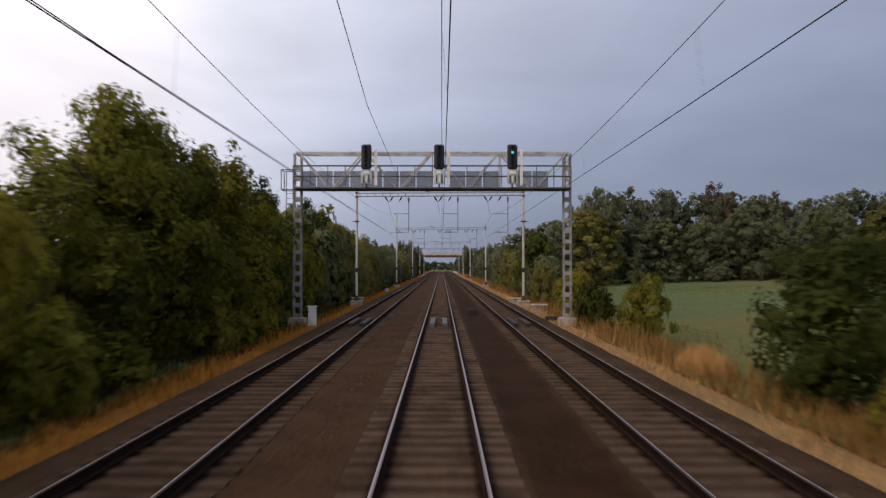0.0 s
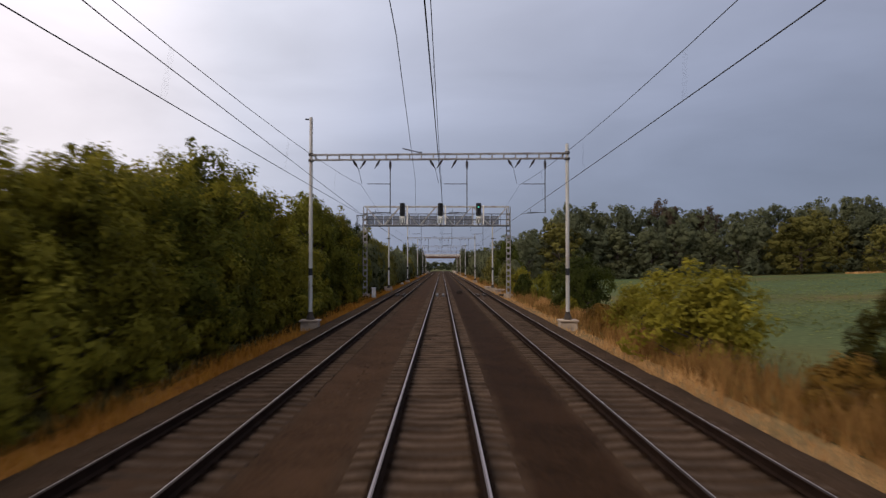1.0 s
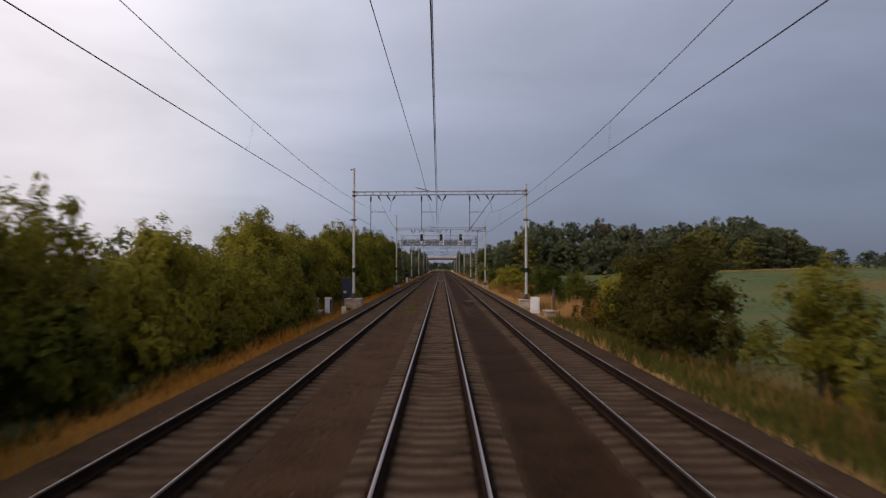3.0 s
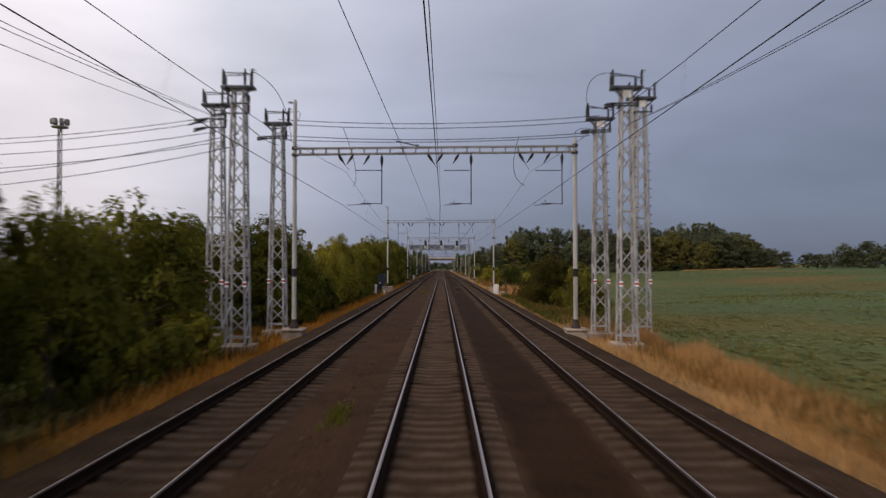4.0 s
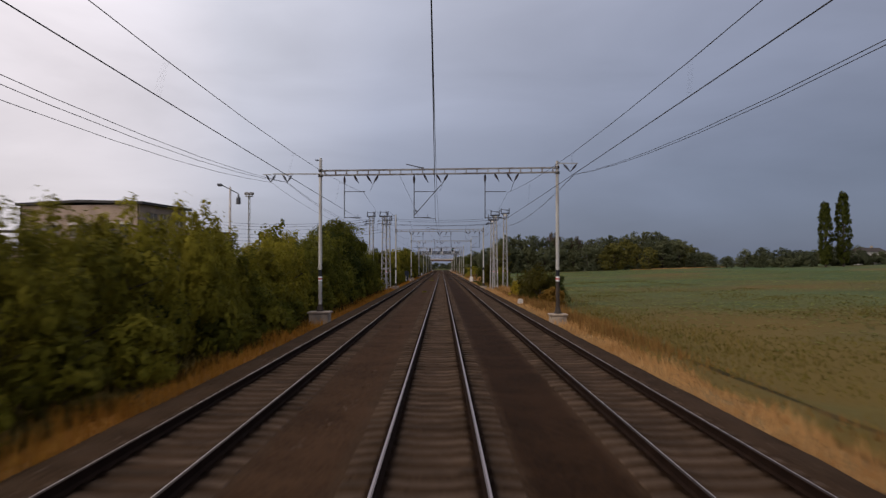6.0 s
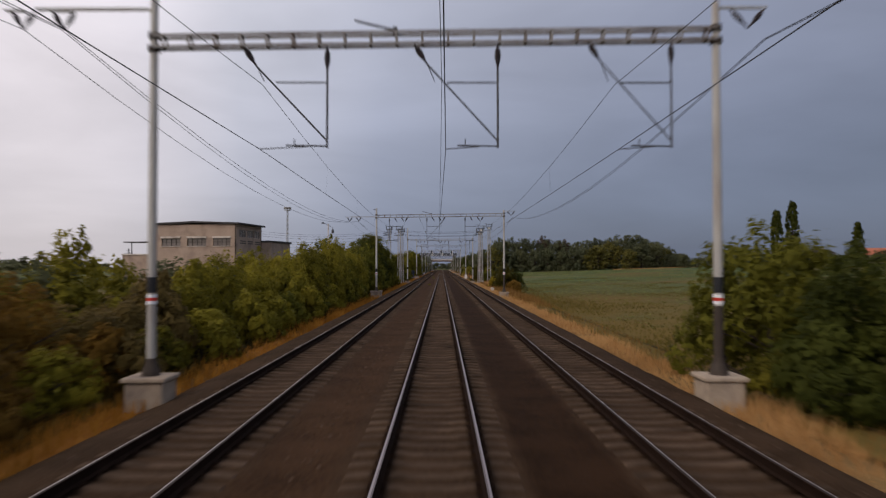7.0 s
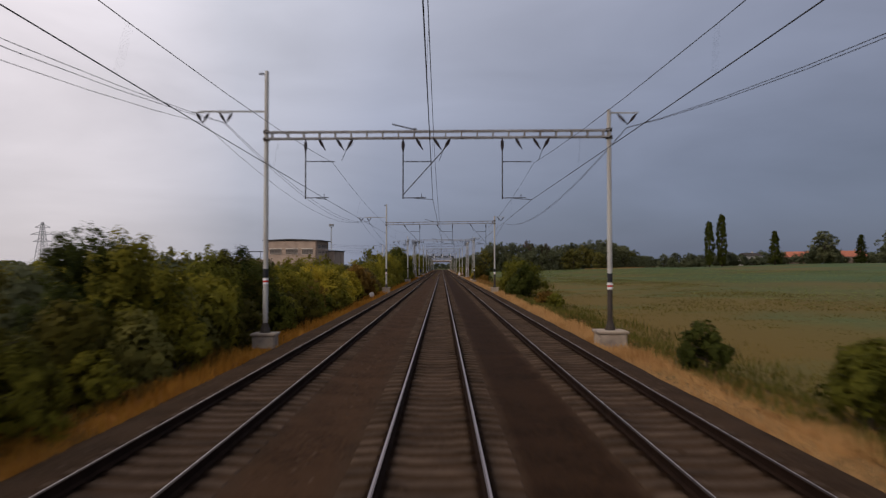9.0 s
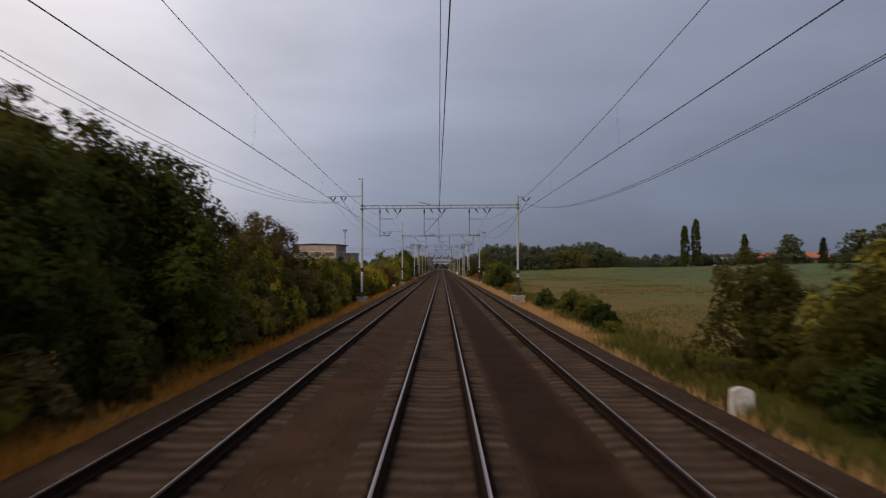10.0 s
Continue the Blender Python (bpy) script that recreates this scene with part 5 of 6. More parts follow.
LEAVES = {"green": M_GREEN, "olive": M_OLIVE, "yellow": M_YELLOW, "russet": M_RUSSET, "deep": M_DEEP, "wood": M_WOOD, "woodb": M_WOODB, "willow": M_WILLOW, "brown": M_BROWNISH, "dusk": M_DUSK, "umber": M_UMBER}
TALL = {"massbush": 1.5, "scrub": 1.5, "bush": 1.5, "farbush": 1.5, "tree": 2.3, "fartree": 3.0, "poplar": 7.5, "spruce": 4.4}
CROWNS = {}


def crown_base(kind, variant):
    base = (kind, variant)
    if base not in CROWNS:
        h = TALL[kind]
        if kind == "bush":
            CROWNS[base] = leaf_cloud("crown", 10 + variant, 104, 70, lobed(variant, 9, h, 0.20, 0.58, 0.44), 0.19, 0.039)
        elif kind == "farbush":
            CROWNS[base] = leaf_cloud("crown", 20 + variant, 90, 28, lobed(5 + variant, 9, h, 0.25, 0.56, 0.46), 0.19, 0.075, 0, 1.1)
        elif kind == "massbush":
            CROWNS[base] = leaf_cloud("crown", 25 + variant, 56, 22, lobed(5 + variant, 8, h, 0.25, 0.55, 0.46), 0.21, 0.10, 0)
        elif kind == "scrub":
            CROWNS[base] = leaf_cloud("crown", 25 + variant, 62, 46, lobed(5 + variant, 8, h, 0.25, 0.55, 0.46), 0.20, 0.058, 9, 1.0)
        elif kind == "tree":
            CROWNS[base] = leaf_cloud("crown", 30 + variant, 175, 84, lobed(9 + variant, 13, h, 0.32, 0.60, 0.44), 0.18, 0.032)
        elif kind == "fartree":
            CROWNS[base] = leaf_cloud("crown", 40 + variant, 270, 24, lobed(14 + variant, 22, h, 0.30, 0.62, 0.44), 0.12, 0.055, 0, 1.15)
        elif kind == "poplar":
            CROWNS[base] = leaf_cloud("crown", 50 + variant, 330, 30, poplar_shape, 0.22, 0.10, 0, 1.1)
        else:
            CROWNS[base] = leaf_cloud("crown", 60 + variant, 220, 36, spruce_shape, 0.20, 0.070)
    return CROWNS[base]


def crown(kind, variant, tint):
    """One of a few crowns, made once for each kind, variant and leaf colour."""
    key = (kind, variant, tint)
    if key not in CROWNS:
        CROWNS[key] = with_material(crown_base(kind, variant), LEAVES[tint])
    return CROWNS[key]


WOOD = {"bush": wood_mesh("trunk", 1, 9, 0.7, 1.1, 0.04, 0.02), "tree": wood_mesh("trunk", 2, 10, 0.7, 1.9, 0.06),
        "poplar": wood_mesh("trunk", 3, 8, 0.4, 7.0, 0.12, 0.05), "spruce": wood_mesh("trunk", 4, 3, 0.3, 4.2, 0.09)}
WORDS = {"green": "green", "olive": "olive green", "yellow": "yellowing", "russet": "reddish brown", "deep": "dark green", "wood": "dull dark green", "woodb": "dull olive", "willow": "golden olive rounded", "brown": "dull brownish", "dusk": "dark olive-brown", "umber": "brown"}
rng_p = random.Random(7)


def stance(kind, x, y, r, h):
    turn = rng_p.uniform(0, 360)
    return pose(x, y, ground_z(x, y) - 0.05, 0, 0, turn) @ Matrix.Diagonal((r, r * rng_p.uniform(0.9, 1.1), h / TALL[kind], 1))


def plant(kind, x, y, r, h, tint, group="", place="beside the railway line"):
    """A shrub or tree: radius r, height h, rooted in the ground."""
    if kind == "bush" and r < 1.6:
        kind = "farbush"
    big = kind in ("tree", "fartree", "poplar", "spruce")
    name = {"tree": "tree", "fartree": "tree", "poplar": "poplar_tree", "spruce": "spruce_tree"}.get(kind, "bush")
    ob = new(name)
    ob.empty_display_size = 0.2
    what = {"poplar": "slender dark poplar tree", "spruce": "dark spruce tree"}.get(kind, WORDS[tint] + (" leafy tree" if big else " leafy bush"))
    tagged(ob, what + " " + place, "tree" if big else "bush", group)
    ob.matrix_world = stance(kind, x, y, r, h)
    w = new("trunk", WOOD[{"farbush": "bush", "fartree": "tree"}.get(kind, kind)])
    w.parent = ob
    c = new("crown", crown(kind, rng_p.randrange(3) if kind not in ("poplar", "spruce") else 0, tint))
    c.parent = ob
    return ob


MASS = collections.defaultdict(list)


def in_mass(mass, kind, x, y, r, h, tint):
    """A plant too far or too hidden to pick apart: it goes into one mass."""
    MASS[mass].append((kind, stance(kind, x, y, r, h), rng_p.randrange(3), tint))


def grow_masses():
    words = {"far_thicket": "dense far thicket of green and olive bushes", "back_growth": "dense green growth behind the front bushes", "horizon_woods": "low dark woods on the far horizon"}
    tints = list(LEAVES)
    for mass, rows in MASS.items():
        V, I, S = [], [], []
        for kind, m, variant, tint in rows:
            src = crown_base(kind, variant)
            co = np.empty(len(src.vertices) * 3)
            src.vertices.foreach_get("co", co)
            M4 = np.array(m)
            V.append(co.reshape(-1, 3) @ M4[:3, :3].T + M4[:3, 3])
            I.append(np.full(len(src.polygons), tints.index(tint)))
            soft = LEAF_NORMALS[src] @ np.linalg.inv(M4[:3, :3])
            S.append(soft / np.linalg.norm(soft, axis=1)[:, None])
        V, I, S = np.concatenate(V), np.concatenate(I), np.concatenate(S)
        me = bpy.data.meshes.new(mass)
        me.from_pydata(V, [], np.arange(len(V)).reshape(-1, 3))
        for t in tints:
            me.materials.append(LEAVES[t])
        me.polygons.foreach_set("material_index", I.astype(np.int32))
        me.shade_smooth()
        me.normals_split_custom_set_from_vertices(S)
        tagged(part(mass, me, None), words[mass], "bushes", kind="stuff")


def between(table, y):
    """The value at y on a line through (y, value) pairs in falling order."""
    if y >= table[0][0]:
        return table[0][1]
    for (a, u), (b, v) in zip(table, table[1:]):
        if a >= y >= b:
            return u + (v - u) * (a - y) / (a - b)
    return table[-1][1]


# height of the thicket along the line's other side, above the rails
TOPS_AT_GANTRY = [(240, 6.5), (120, 7.0), (75, 7.6), (62, 8.6), (52, 6.5), (41, 8.3), (31, 9.0), (25, 9.0), (21, 6.4),
           (17.5, 5.0), (12, 6.0), (3, 8.0), (-8, 7.0), (-14, 6.6), (-20, 5.8), (-26, 7.2), (-31, 8.0), (-37, 6.0),
           (-44, 5.5), (-50, 6.1), (-54, 5.1), (-58, 5.3), (-63, 5.8), (-67, 4.6)]
TOPS_AT_TOWERS = [(-72, 3.0), (-80, 3.4), (-92, 5.2), (-105, 6.0), (-118, 5.2), (-124, 5.0), (-129, 4.2), (-133, 6.4), (-138, 8.2),
           (-145, 7.4), (-149, 6.6), (-152, 6.2), (-157, 5.6), (-163, 4.9), (-168, 4.4), (-176, 4.6), (-184, 4.6), (-192, 4.8)]
TOPS_AT_DEPOT = [(-200, 4.6), (-215, 3.9), (-238, 2.9), (-252, 3.2), (-262, 3.0), (-274, 2.4), (-285, 3.0), (-295, 3.6), (-306, 3.6),
           (-309, 4.0), (-312, 2.8), (-317, 2.6), (-323, 4.2), (-330, 3.9), (-335, 3.6), (-339.5, 4.0), (-343, 6.8), (-346, 7.9),
           (-358, 6.2), (-372, 6.0)]
LEFT_TOPS = TOPS_AT_GANTRY + TOPS_AT_TOWERS + TOPS_AT_DEPOT
# the farthest rows use the wood tints, with distance haze in their colour
LEFT_TINTS = [(240, "woodb"), (110, "willow"), (60, "green"), (20, "olive"), (-10, "olive"), (-24, "green"), (-34, "olive"), (-58, "olive"), (-76, "olive"), (-95, "green"), (-165, "green"), (-172, "olive"), (-205, "olive"), (-216, "olive"), (-232, "umber"), (-240, "russet"), (-252, "olive"), (-259, "olive"),
              (-266, "olive"), (-276, "olive"), (-288, "dusk"), (-296, "green"), (-303, "olive"), (-312, "dusk"), (-323, "russet"), (-330, "dusk"), (-338, "dusk"), (-400, "deep")]


def tint_at(y):
    last = LEFT_TINTS[0][1]
    for a, t in LEFT_TINTS:
        if y <= a:
            last = t
    return last


def left_thicket():
    y = 236.0
    group = "bushes along the line"
    while y > -372:
        top = between(LEFT_TOPS, y) + rng_p.choice((-1.5, -0.8, -0.3, 0.1, 0.4) if y > -200 else (-1.0, -0.6, -0.3, 0.0, 0.2))
        near = y < 45
        h = top + 0.6
        tint = tint_at(y)
        if rng_p.random() < 0.3 and not -300 < y < -205:
            tint = rng_p.choice(["green", "olive", "deep"] if y < -75 else ["green", "olive", "olive"] if y < 60 else ["wood", "willow", "woodb"])
        r = max(1.7, min(3.6, h * 0.42)) * rng_p.uniform(0.8, 1.25)
        kind = ("tree" if h > 6.6 else "bush") if near else "farbush"
        x = -8.1 - r * 0.8 - rng_p.uniform(0, 1.5)
        if -63 < y < -41:
            x -= 1.6
        if -121 < y < -107:
            x -= 3.0
        if -268 < y < -252:
            x -= 0.5
        if near:
            plant(kind, x, y, r, h, tint, group)
        else:
            in_mass("far_thicket", kind, x, y, r, h, tint)
        # low growth in front and a second row behind
        if near and rng_p.random() < 0.75 and not -64 < y < -41:
            rr = rng_p.uniform(0.9, 1.55)
            plant("bush", -7.95 + (0.0 if any(p - 6 < y < p + 1.5 for p in (2, -52, -114.5, -179, -241.5, -302.3)) else 0.5 if y < -180 else 0.25) - rr * 0.75 - rng_p.uniform(0, 0.5) - (3.0 if -121 < y < -107 else 1.1 if -270 < y < -250 else 0), y + rng_p.uniform(-1.5, 1.5), rr, min(h * 0.65, rr * rng_p.uniform(1.3, 2.1)), rng_p.choice([tint, tint, "olive"] if -255 < y < -225 else ["dusk", "umber", tint, "olive"] if y < -300 else ["olive", "green", tint]), group)
        if rng_p.random() < 0.55:
            in_mass("back_growth", "scrub" if near else "massbush", x - r * 1.5 - rng_p.uniform(0, 2), y + rng_p.uniform(-2, 2), r * 1.15, max(1.5, h - (0.9 if -300 < y < -160 else 0.3) + rng_p.uniform(-1.2, 0.4)), rng_p.choice(["green", "olive", "woodb"]))
        y -= r * (rng_p.uniform(1.0, 1.35) if near else 1.35)


left_thicket()


def old_scrub():
    """Scrub that has spread over the waste ground behind the bushes."""
    rng = random.Random(44)
    for y in range(-336, -160, 3):
        for x0, x1 in ((-20, -14), (-30, -20), (-48, -30)):
            if x0 < -28 and y > -230 or rng.random() < 0.25:
                continue
            x = rng.uniform(x0, x1)
            in_mass("back_growth", "scrub" if x > -30 else "massbush", x, y + rng.uniform(-2, 2), rng.uniform(2.0, 3.4), rng.uniform(2.8, 3.9) + (0.5 if rng.random() < 0.12 else 0.0) - ground_z(x, y), rng.choice(["green", "olive", "olive", "wood", "woodb"]))


old_scrub()
# taller trees that stand out of the thicket: x, y, radius, height, colour
TREES_FIRST = [(-12.0, 62, 3.6, 9.5, "deep"), (-11.4, 41, 3.0, 9.3, "deep"), (-11.6, 30, 3.4, 9.6, "green"), (-11.4, 25.5, 3.4, 10.2, "green"), (-11.4, 3, 3.1, 9.0, "green"),
           (-11.0, -3.0, 3.2, 9.5, "green"), (-11.2, -7, 3.0, 8.6, "olive"), (-11.6, -13.5, 3.2, 7.7, "olive"), (-11.8, -18.5, 3.0, 7.2, "olive"), (-11.2, -24, 2.6, 7.6, "olive"), (-11.4, -30.5, 3.3, 9.0, "olive"), (-11.4, -64.5, 3.0, 7.4, "olive"), (-11.5, -137.8, 4.0, 9.1, "green"), (-11.2, -160.0, 3.2, 6.2, "green"), (-11.0, -164.5, 3.0, 5.6, "green"), (-10.9, -169.5, 2.8, 5.0, "olive")]
TREES_LATER = [(-11.9, -142, 4.0, 9.0, "green"), (-11.8, -145.0, 3.4, 8.1, "deep"), (-11.6, -148.5, 3.4, 7.7, "deep"), (-10.4, -182.5, 2.1, 5.0, "olive"), (-10.6, -187.0, 2.3, 5.4, "green"), (-10.9, -291.0, 2.1, 4.3, "green"),
           (-10.4, -295.5, 2.3, 4.6, "deep"), (-11.6, -309, 2.2, 5.1, "deep"), (-11.3, -324.6, 3.4, 7.0, "umber"), (-12.4, -321.8, 2.8, 6.6, "umber"), (-10.9, -327.4, 3.0, 5.6, "umber"), (-10.5, -321.4, 2.4, 4.6, "umber"), (-12.2, -328.6, 3.0, 6.2, "dusk"), (-11.2, -342.2, 3.7, 8.1, "dusk"),
           (-11.9, -346.5, 3.5, 8.8, "dusk"), (-11.7, -352, 3.6, 7.4, "dusk"), (-11.6, -340.5, 2.6, 7.8, "dusk"), (-12.8, -350.0, 3.8, 9.0, "dusk")]
for x, y, r, h, tint in TREES_FIRST + TREES_LATER:
    plant("tree", x, y, r, h, tint, "trees along the line")
for y, r, h in ((-257.5, 1.3, 3.1), (-260.0, 1.7, 2.9), (-264.5, 1.8, 2.8), (-268.5, 2.0, 3.1), (-273.0, 2.3, 3.6), (-277.5, 2.4, 3.7), (-282.0, 2.0, 3.0), (-285.5, 1.7, 2.6), (-330.5, 1.6, 3.2), (-306.5, 1.5, 2.7), (-311.0, 1.4, 2.3)):
    plant("bush", -8.35 - r * 0.75, y, r, h, "russet" if -286 < y < -280 else "willow" if -320 < y < -300 else "yellow", "bushes along the line")

# bushes on the field side: x, y, radius, height, colour
BUSHES_FAR = [(12.5, 224, 4, 7.5, "woodb"), (12.5, 205, 4, 8.0, "woodb"), (13, 186, 4, 9.5, "wood"), (14, 166, 4, 9.0, "wood"), (13, 148, 4, 8.0, "wood"),
           (13, 132, 3.4, 7.0, "willow"), (12, 118, 3.4, 6.4, "woodb"), (10.8, 104, 3.0, 5.6, "willow"), (10.2, 92, 2.5, 4.6, "willow"), (11.5, 82, 3.0, 8.4, "deep"),
           (10.5, 72, 2.6, 5.0, "woodb"), (9.5, 66, 1.8, 4.0, "willow"), (10.5, 56, 2.0, 3.8, "olive"), (9.6, 50, 1.8, 3.4, "olive"), (9.4, 42.5, 1.3, 2.9, "deep")]
BUSHES_AT_GANTRY = [(10.8, 37.5, 1.5, 3.4, "green"), (11.2, 19.5, 3.0, 5.0, "deep"), (9.4, 17.6, 1.1, 1.8, "deep"), (10.4, 15.0, 1.8, 4.0, "deep"), (9.3, 14.0, 1.0, 1.6, "olive"),
           (10.9, 6.2, 1.3, 1.7, "olive"), (9.4, 6.0, 1.1, 1.5, "russet"), (9.2, 2.6, 1.0, 1.6, "russet"), (10.6, 1.4, 1.4, 2.1, "russet"), (9.3, -0.4, 1.1, 1.9, "russet"),
           (9.8, -2.5, 1.8, 3.1, "olive"), (11.2, -5.0, 2.0, 3.2, "olive"), (10.2, -9.8, 1.6, 3.0, "olive"), (9.7, -10.4, 3.0, 3.8, "olive"), (11.9, -18.5, 1.7, 3.2, "dusk")]
BUSHES_AT_CABINETS = [(9.4, -20.5, 1.1, 1.6, "russet"), (10.4, -22.5, 1.3, 1.9, "russet"), (9.6, -25.5, 1.2, 1.7, "russet"), (11.2, -32.5, 2.3, 3.8, "olive"), (9.9, -34.6, 1.2, 1.8, "russet"),
           (10.5, -40.5, 2.0, 4.0, "deep"), (12.8, -42.5, 1.5, 3.2, "green"), (12.4, -46.5, 1.9, 3.6, "green"), (10.2, -67.0, 1.9, 3.1, "dusk"), (9.6, -69.3, 1.3, 2.2, "russet"),
           (10.8, -70.5, 2.7, 4.2, "olive"), (12.2, -73.5, 2.8, 5.2, "dusk"), (10.3, -75.5, 2.6, 4.8, "dusk"), (9.0, -77.0, 1.2, 1.6, "dusk"), (9.6, -79.5, 1.6, 3.0, "dusk")]
BUSHES_AT_TOWERS = [(8.9, -81.0, 1.1, 1.5, "dusk"), (9.8, -83.0, 2.4, 4.6, "dusk"), (11.2, -90.0, 2.2, 4.0, "olive"), (10.4, -97.0, 1.8, 3.0, "green"), (9.6, -141.3, 1.6, 3.3, "dusk"),
           (8.6, -141.6, 0.9, 1.9, "yellow"), (10.2, -144.5, 1.8, 3.4, "dusk"), (11.8, -148.0, 1.7, 3.4, "deep"), (9.9, -151.0, 2.0, 3.9, "dusk"), (10.6, -154.0, 1.4, 2.0, "russet"),
           (9.4, -235.6, 1.7, 3.5, "green"), (10.3, -236.8, 2.7, 5.1, "green"), (11.8, -238.6, 2.4, 4.4, "green"), (11.0, -240.8, 2.3, 4.3, "deep"), (9.6, -241.4, 1.4, 2.4, "deep"), (9.1, -242.6, 1.1, 1.4, "deep"), (8.9, -240.0, 1.0, 1.3, "olive")]
BUSHES_AT_END = [(10.6, -261.5, 1.3, 1.5, "russet"), (11.2, -263.3, 1.2, 1.5, "green"), (9.2, -308.5, 1.0, 1.8, "deep"), (9.7, -317.0, 1.3, 2.1, "green"), (10.6, -318.4, 1.1, 1.9, "green"),
           (9.7, -328.6, 1.0, 1.2, "deep"), (10.2, -321.5, 1.4, 1.8, "green"), (10.0, -325.2, 1.2, 1.5, "deep"), (9.2, -332.0, 0.8, 0.8, "green"), (10.2, -347.3, 2.2, 4.2, "dusk"), (12.0, -350.5, 2.5, 4.5, "olive"),
           (9.3, -350.6, 1.3, 2.2, "dusk"), (10.3, -353.5, 2.1, 4.0, "dusk"), (9.2, -355.0, 1.2, 1.7, "deep"), (12.5, -355.5, 2.4, 4.2, "dusk"), (9.4, -358.0, 1.4, 2.4, "dusk")]
RIGHT = BUSHES_FAR + BUSHES_AT_GANTRY + BUSHES_AT_CABINETS + BUSHES_AT_TOWERS + BUSHES_AT_END
for x, y, r, h, tint in RIGHT:
    near = y < 60
    plant("bush" if near else "farbush", x, y, r, h, tint, "bushes at the field's edge", "at the edge of the field")


# ---- the wood and hedges beyond the field ----
# how high the wood stands above the rails, along the field's far side
WOOD_TOPS = [(16, 11), (24, 13), (30, 19), (36, 21), (43, 20), (49, 19.5), (54, 18.5), (59, 20.5), (64, 18.5), (73, 17.5), (83, 18.2), (90, 20),
             (96, 20.5), (102, 21.5), (108, 22.3), (114, 21), (122, 18.2), (128, 15.5), (133, 12.5), (138, 10)]


def wood_top(x):
    for (a, u), (b, v) in zip(WOOD_TOPS, WOOD_TOPS[1:]):
        if a <= x <= b:
            return u + (v - u) * (x - a) / (b - a)
    return 10.0


def wood():
    rng = random.Random(21)
    group = "trees of the wood"
    x = 17.0
    while x < 138:
        y = 150 + rng.uniform(-2, 3)
        h = wood_top(x) - ground_z(x, y)
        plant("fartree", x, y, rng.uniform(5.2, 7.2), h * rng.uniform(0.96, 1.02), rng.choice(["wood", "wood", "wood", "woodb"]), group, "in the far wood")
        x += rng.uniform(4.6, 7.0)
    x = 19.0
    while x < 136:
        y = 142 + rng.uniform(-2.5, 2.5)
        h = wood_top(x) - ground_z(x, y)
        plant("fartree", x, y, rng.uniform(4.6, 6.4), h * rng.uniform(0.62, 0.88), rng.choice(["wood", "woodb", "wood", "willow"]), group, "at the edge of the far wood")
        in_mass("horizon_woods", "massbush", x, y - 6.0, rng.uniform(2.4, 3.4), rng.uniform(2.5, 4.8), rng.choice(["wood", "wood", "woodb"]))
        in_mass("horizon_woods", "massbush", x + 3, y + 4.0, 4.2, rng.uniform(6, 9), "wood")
        x += rng.uniform(5.5, 8.0)


wood()
for x, y, r, h, tint in ((101, 126, 5.2, 11.2, "willow"), (109, 131, 8.0, 14.0, "woodb"), (86, 134, 8.4, 14.0, "willow"), (59, 152, 5.4, 20.8, "brown"), (29, 138, 7.4, 14.6, "willow"),
                         (70, 151, 4.6, 18.4, "brown"), (119, 136, 7.0, 14.0, "woodb"), (19.5, 122, 3.4, 11.6, "wood")):
    plant("fartree", x, y, r, h, tint, "trees of the wood", "at the edge of the far wood")


def far_hedge():
    rng = random.Random(5)
    group = "trees beyond the field"
    for x, y, r, h in ((124, 128, 4.5, 7.5), (129, 121, 4, 6.5), (133, 112, 4, 5.5), (136, 104, 4, 5.0), (139, 96, 4, 4.6), (136, 88, 4.0, 6.0), (128, 80, 3.4, 8.2), (134, 76, 4.6, 8.6),
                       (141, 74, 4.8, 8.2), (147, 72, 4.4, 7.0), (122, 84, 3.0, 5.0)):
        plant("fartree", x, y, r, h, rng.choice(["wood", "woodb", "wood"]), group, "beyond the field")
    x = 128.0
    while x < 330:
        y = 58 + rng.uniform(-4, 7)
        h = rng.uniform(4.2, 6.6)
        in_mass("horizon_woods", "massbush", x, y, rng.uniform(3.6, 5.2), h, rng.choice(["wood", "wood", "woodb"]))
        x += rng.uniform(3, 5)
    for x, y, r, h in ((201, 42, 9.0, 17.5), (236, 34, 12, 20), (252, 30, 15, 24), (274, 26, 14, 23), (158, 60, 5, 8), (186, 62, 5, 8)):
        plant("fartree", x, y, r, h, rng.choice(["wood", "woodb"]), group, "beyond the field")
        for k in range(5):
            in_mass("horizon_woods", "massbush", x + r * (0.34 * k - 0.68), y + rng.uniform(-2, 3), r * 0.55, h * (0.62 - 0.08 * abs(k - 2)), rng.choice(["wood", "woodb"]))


far_hedge()
plant("poplar", 143.5, 33, 3.2, 27.5, "deep", "poplars", "standing alone in the field")
plant("poplar", 137.3, 33.5, 2.9, 24.0, "deep", "poplars", "standing alone in the field")
plant("spruce", 172.5, 37, 4.4, 17.5, "deep", "", "beyond the field")
plant("spruce", 219, 40, 3.8, 15.0, "deep", "", "beyond the field")


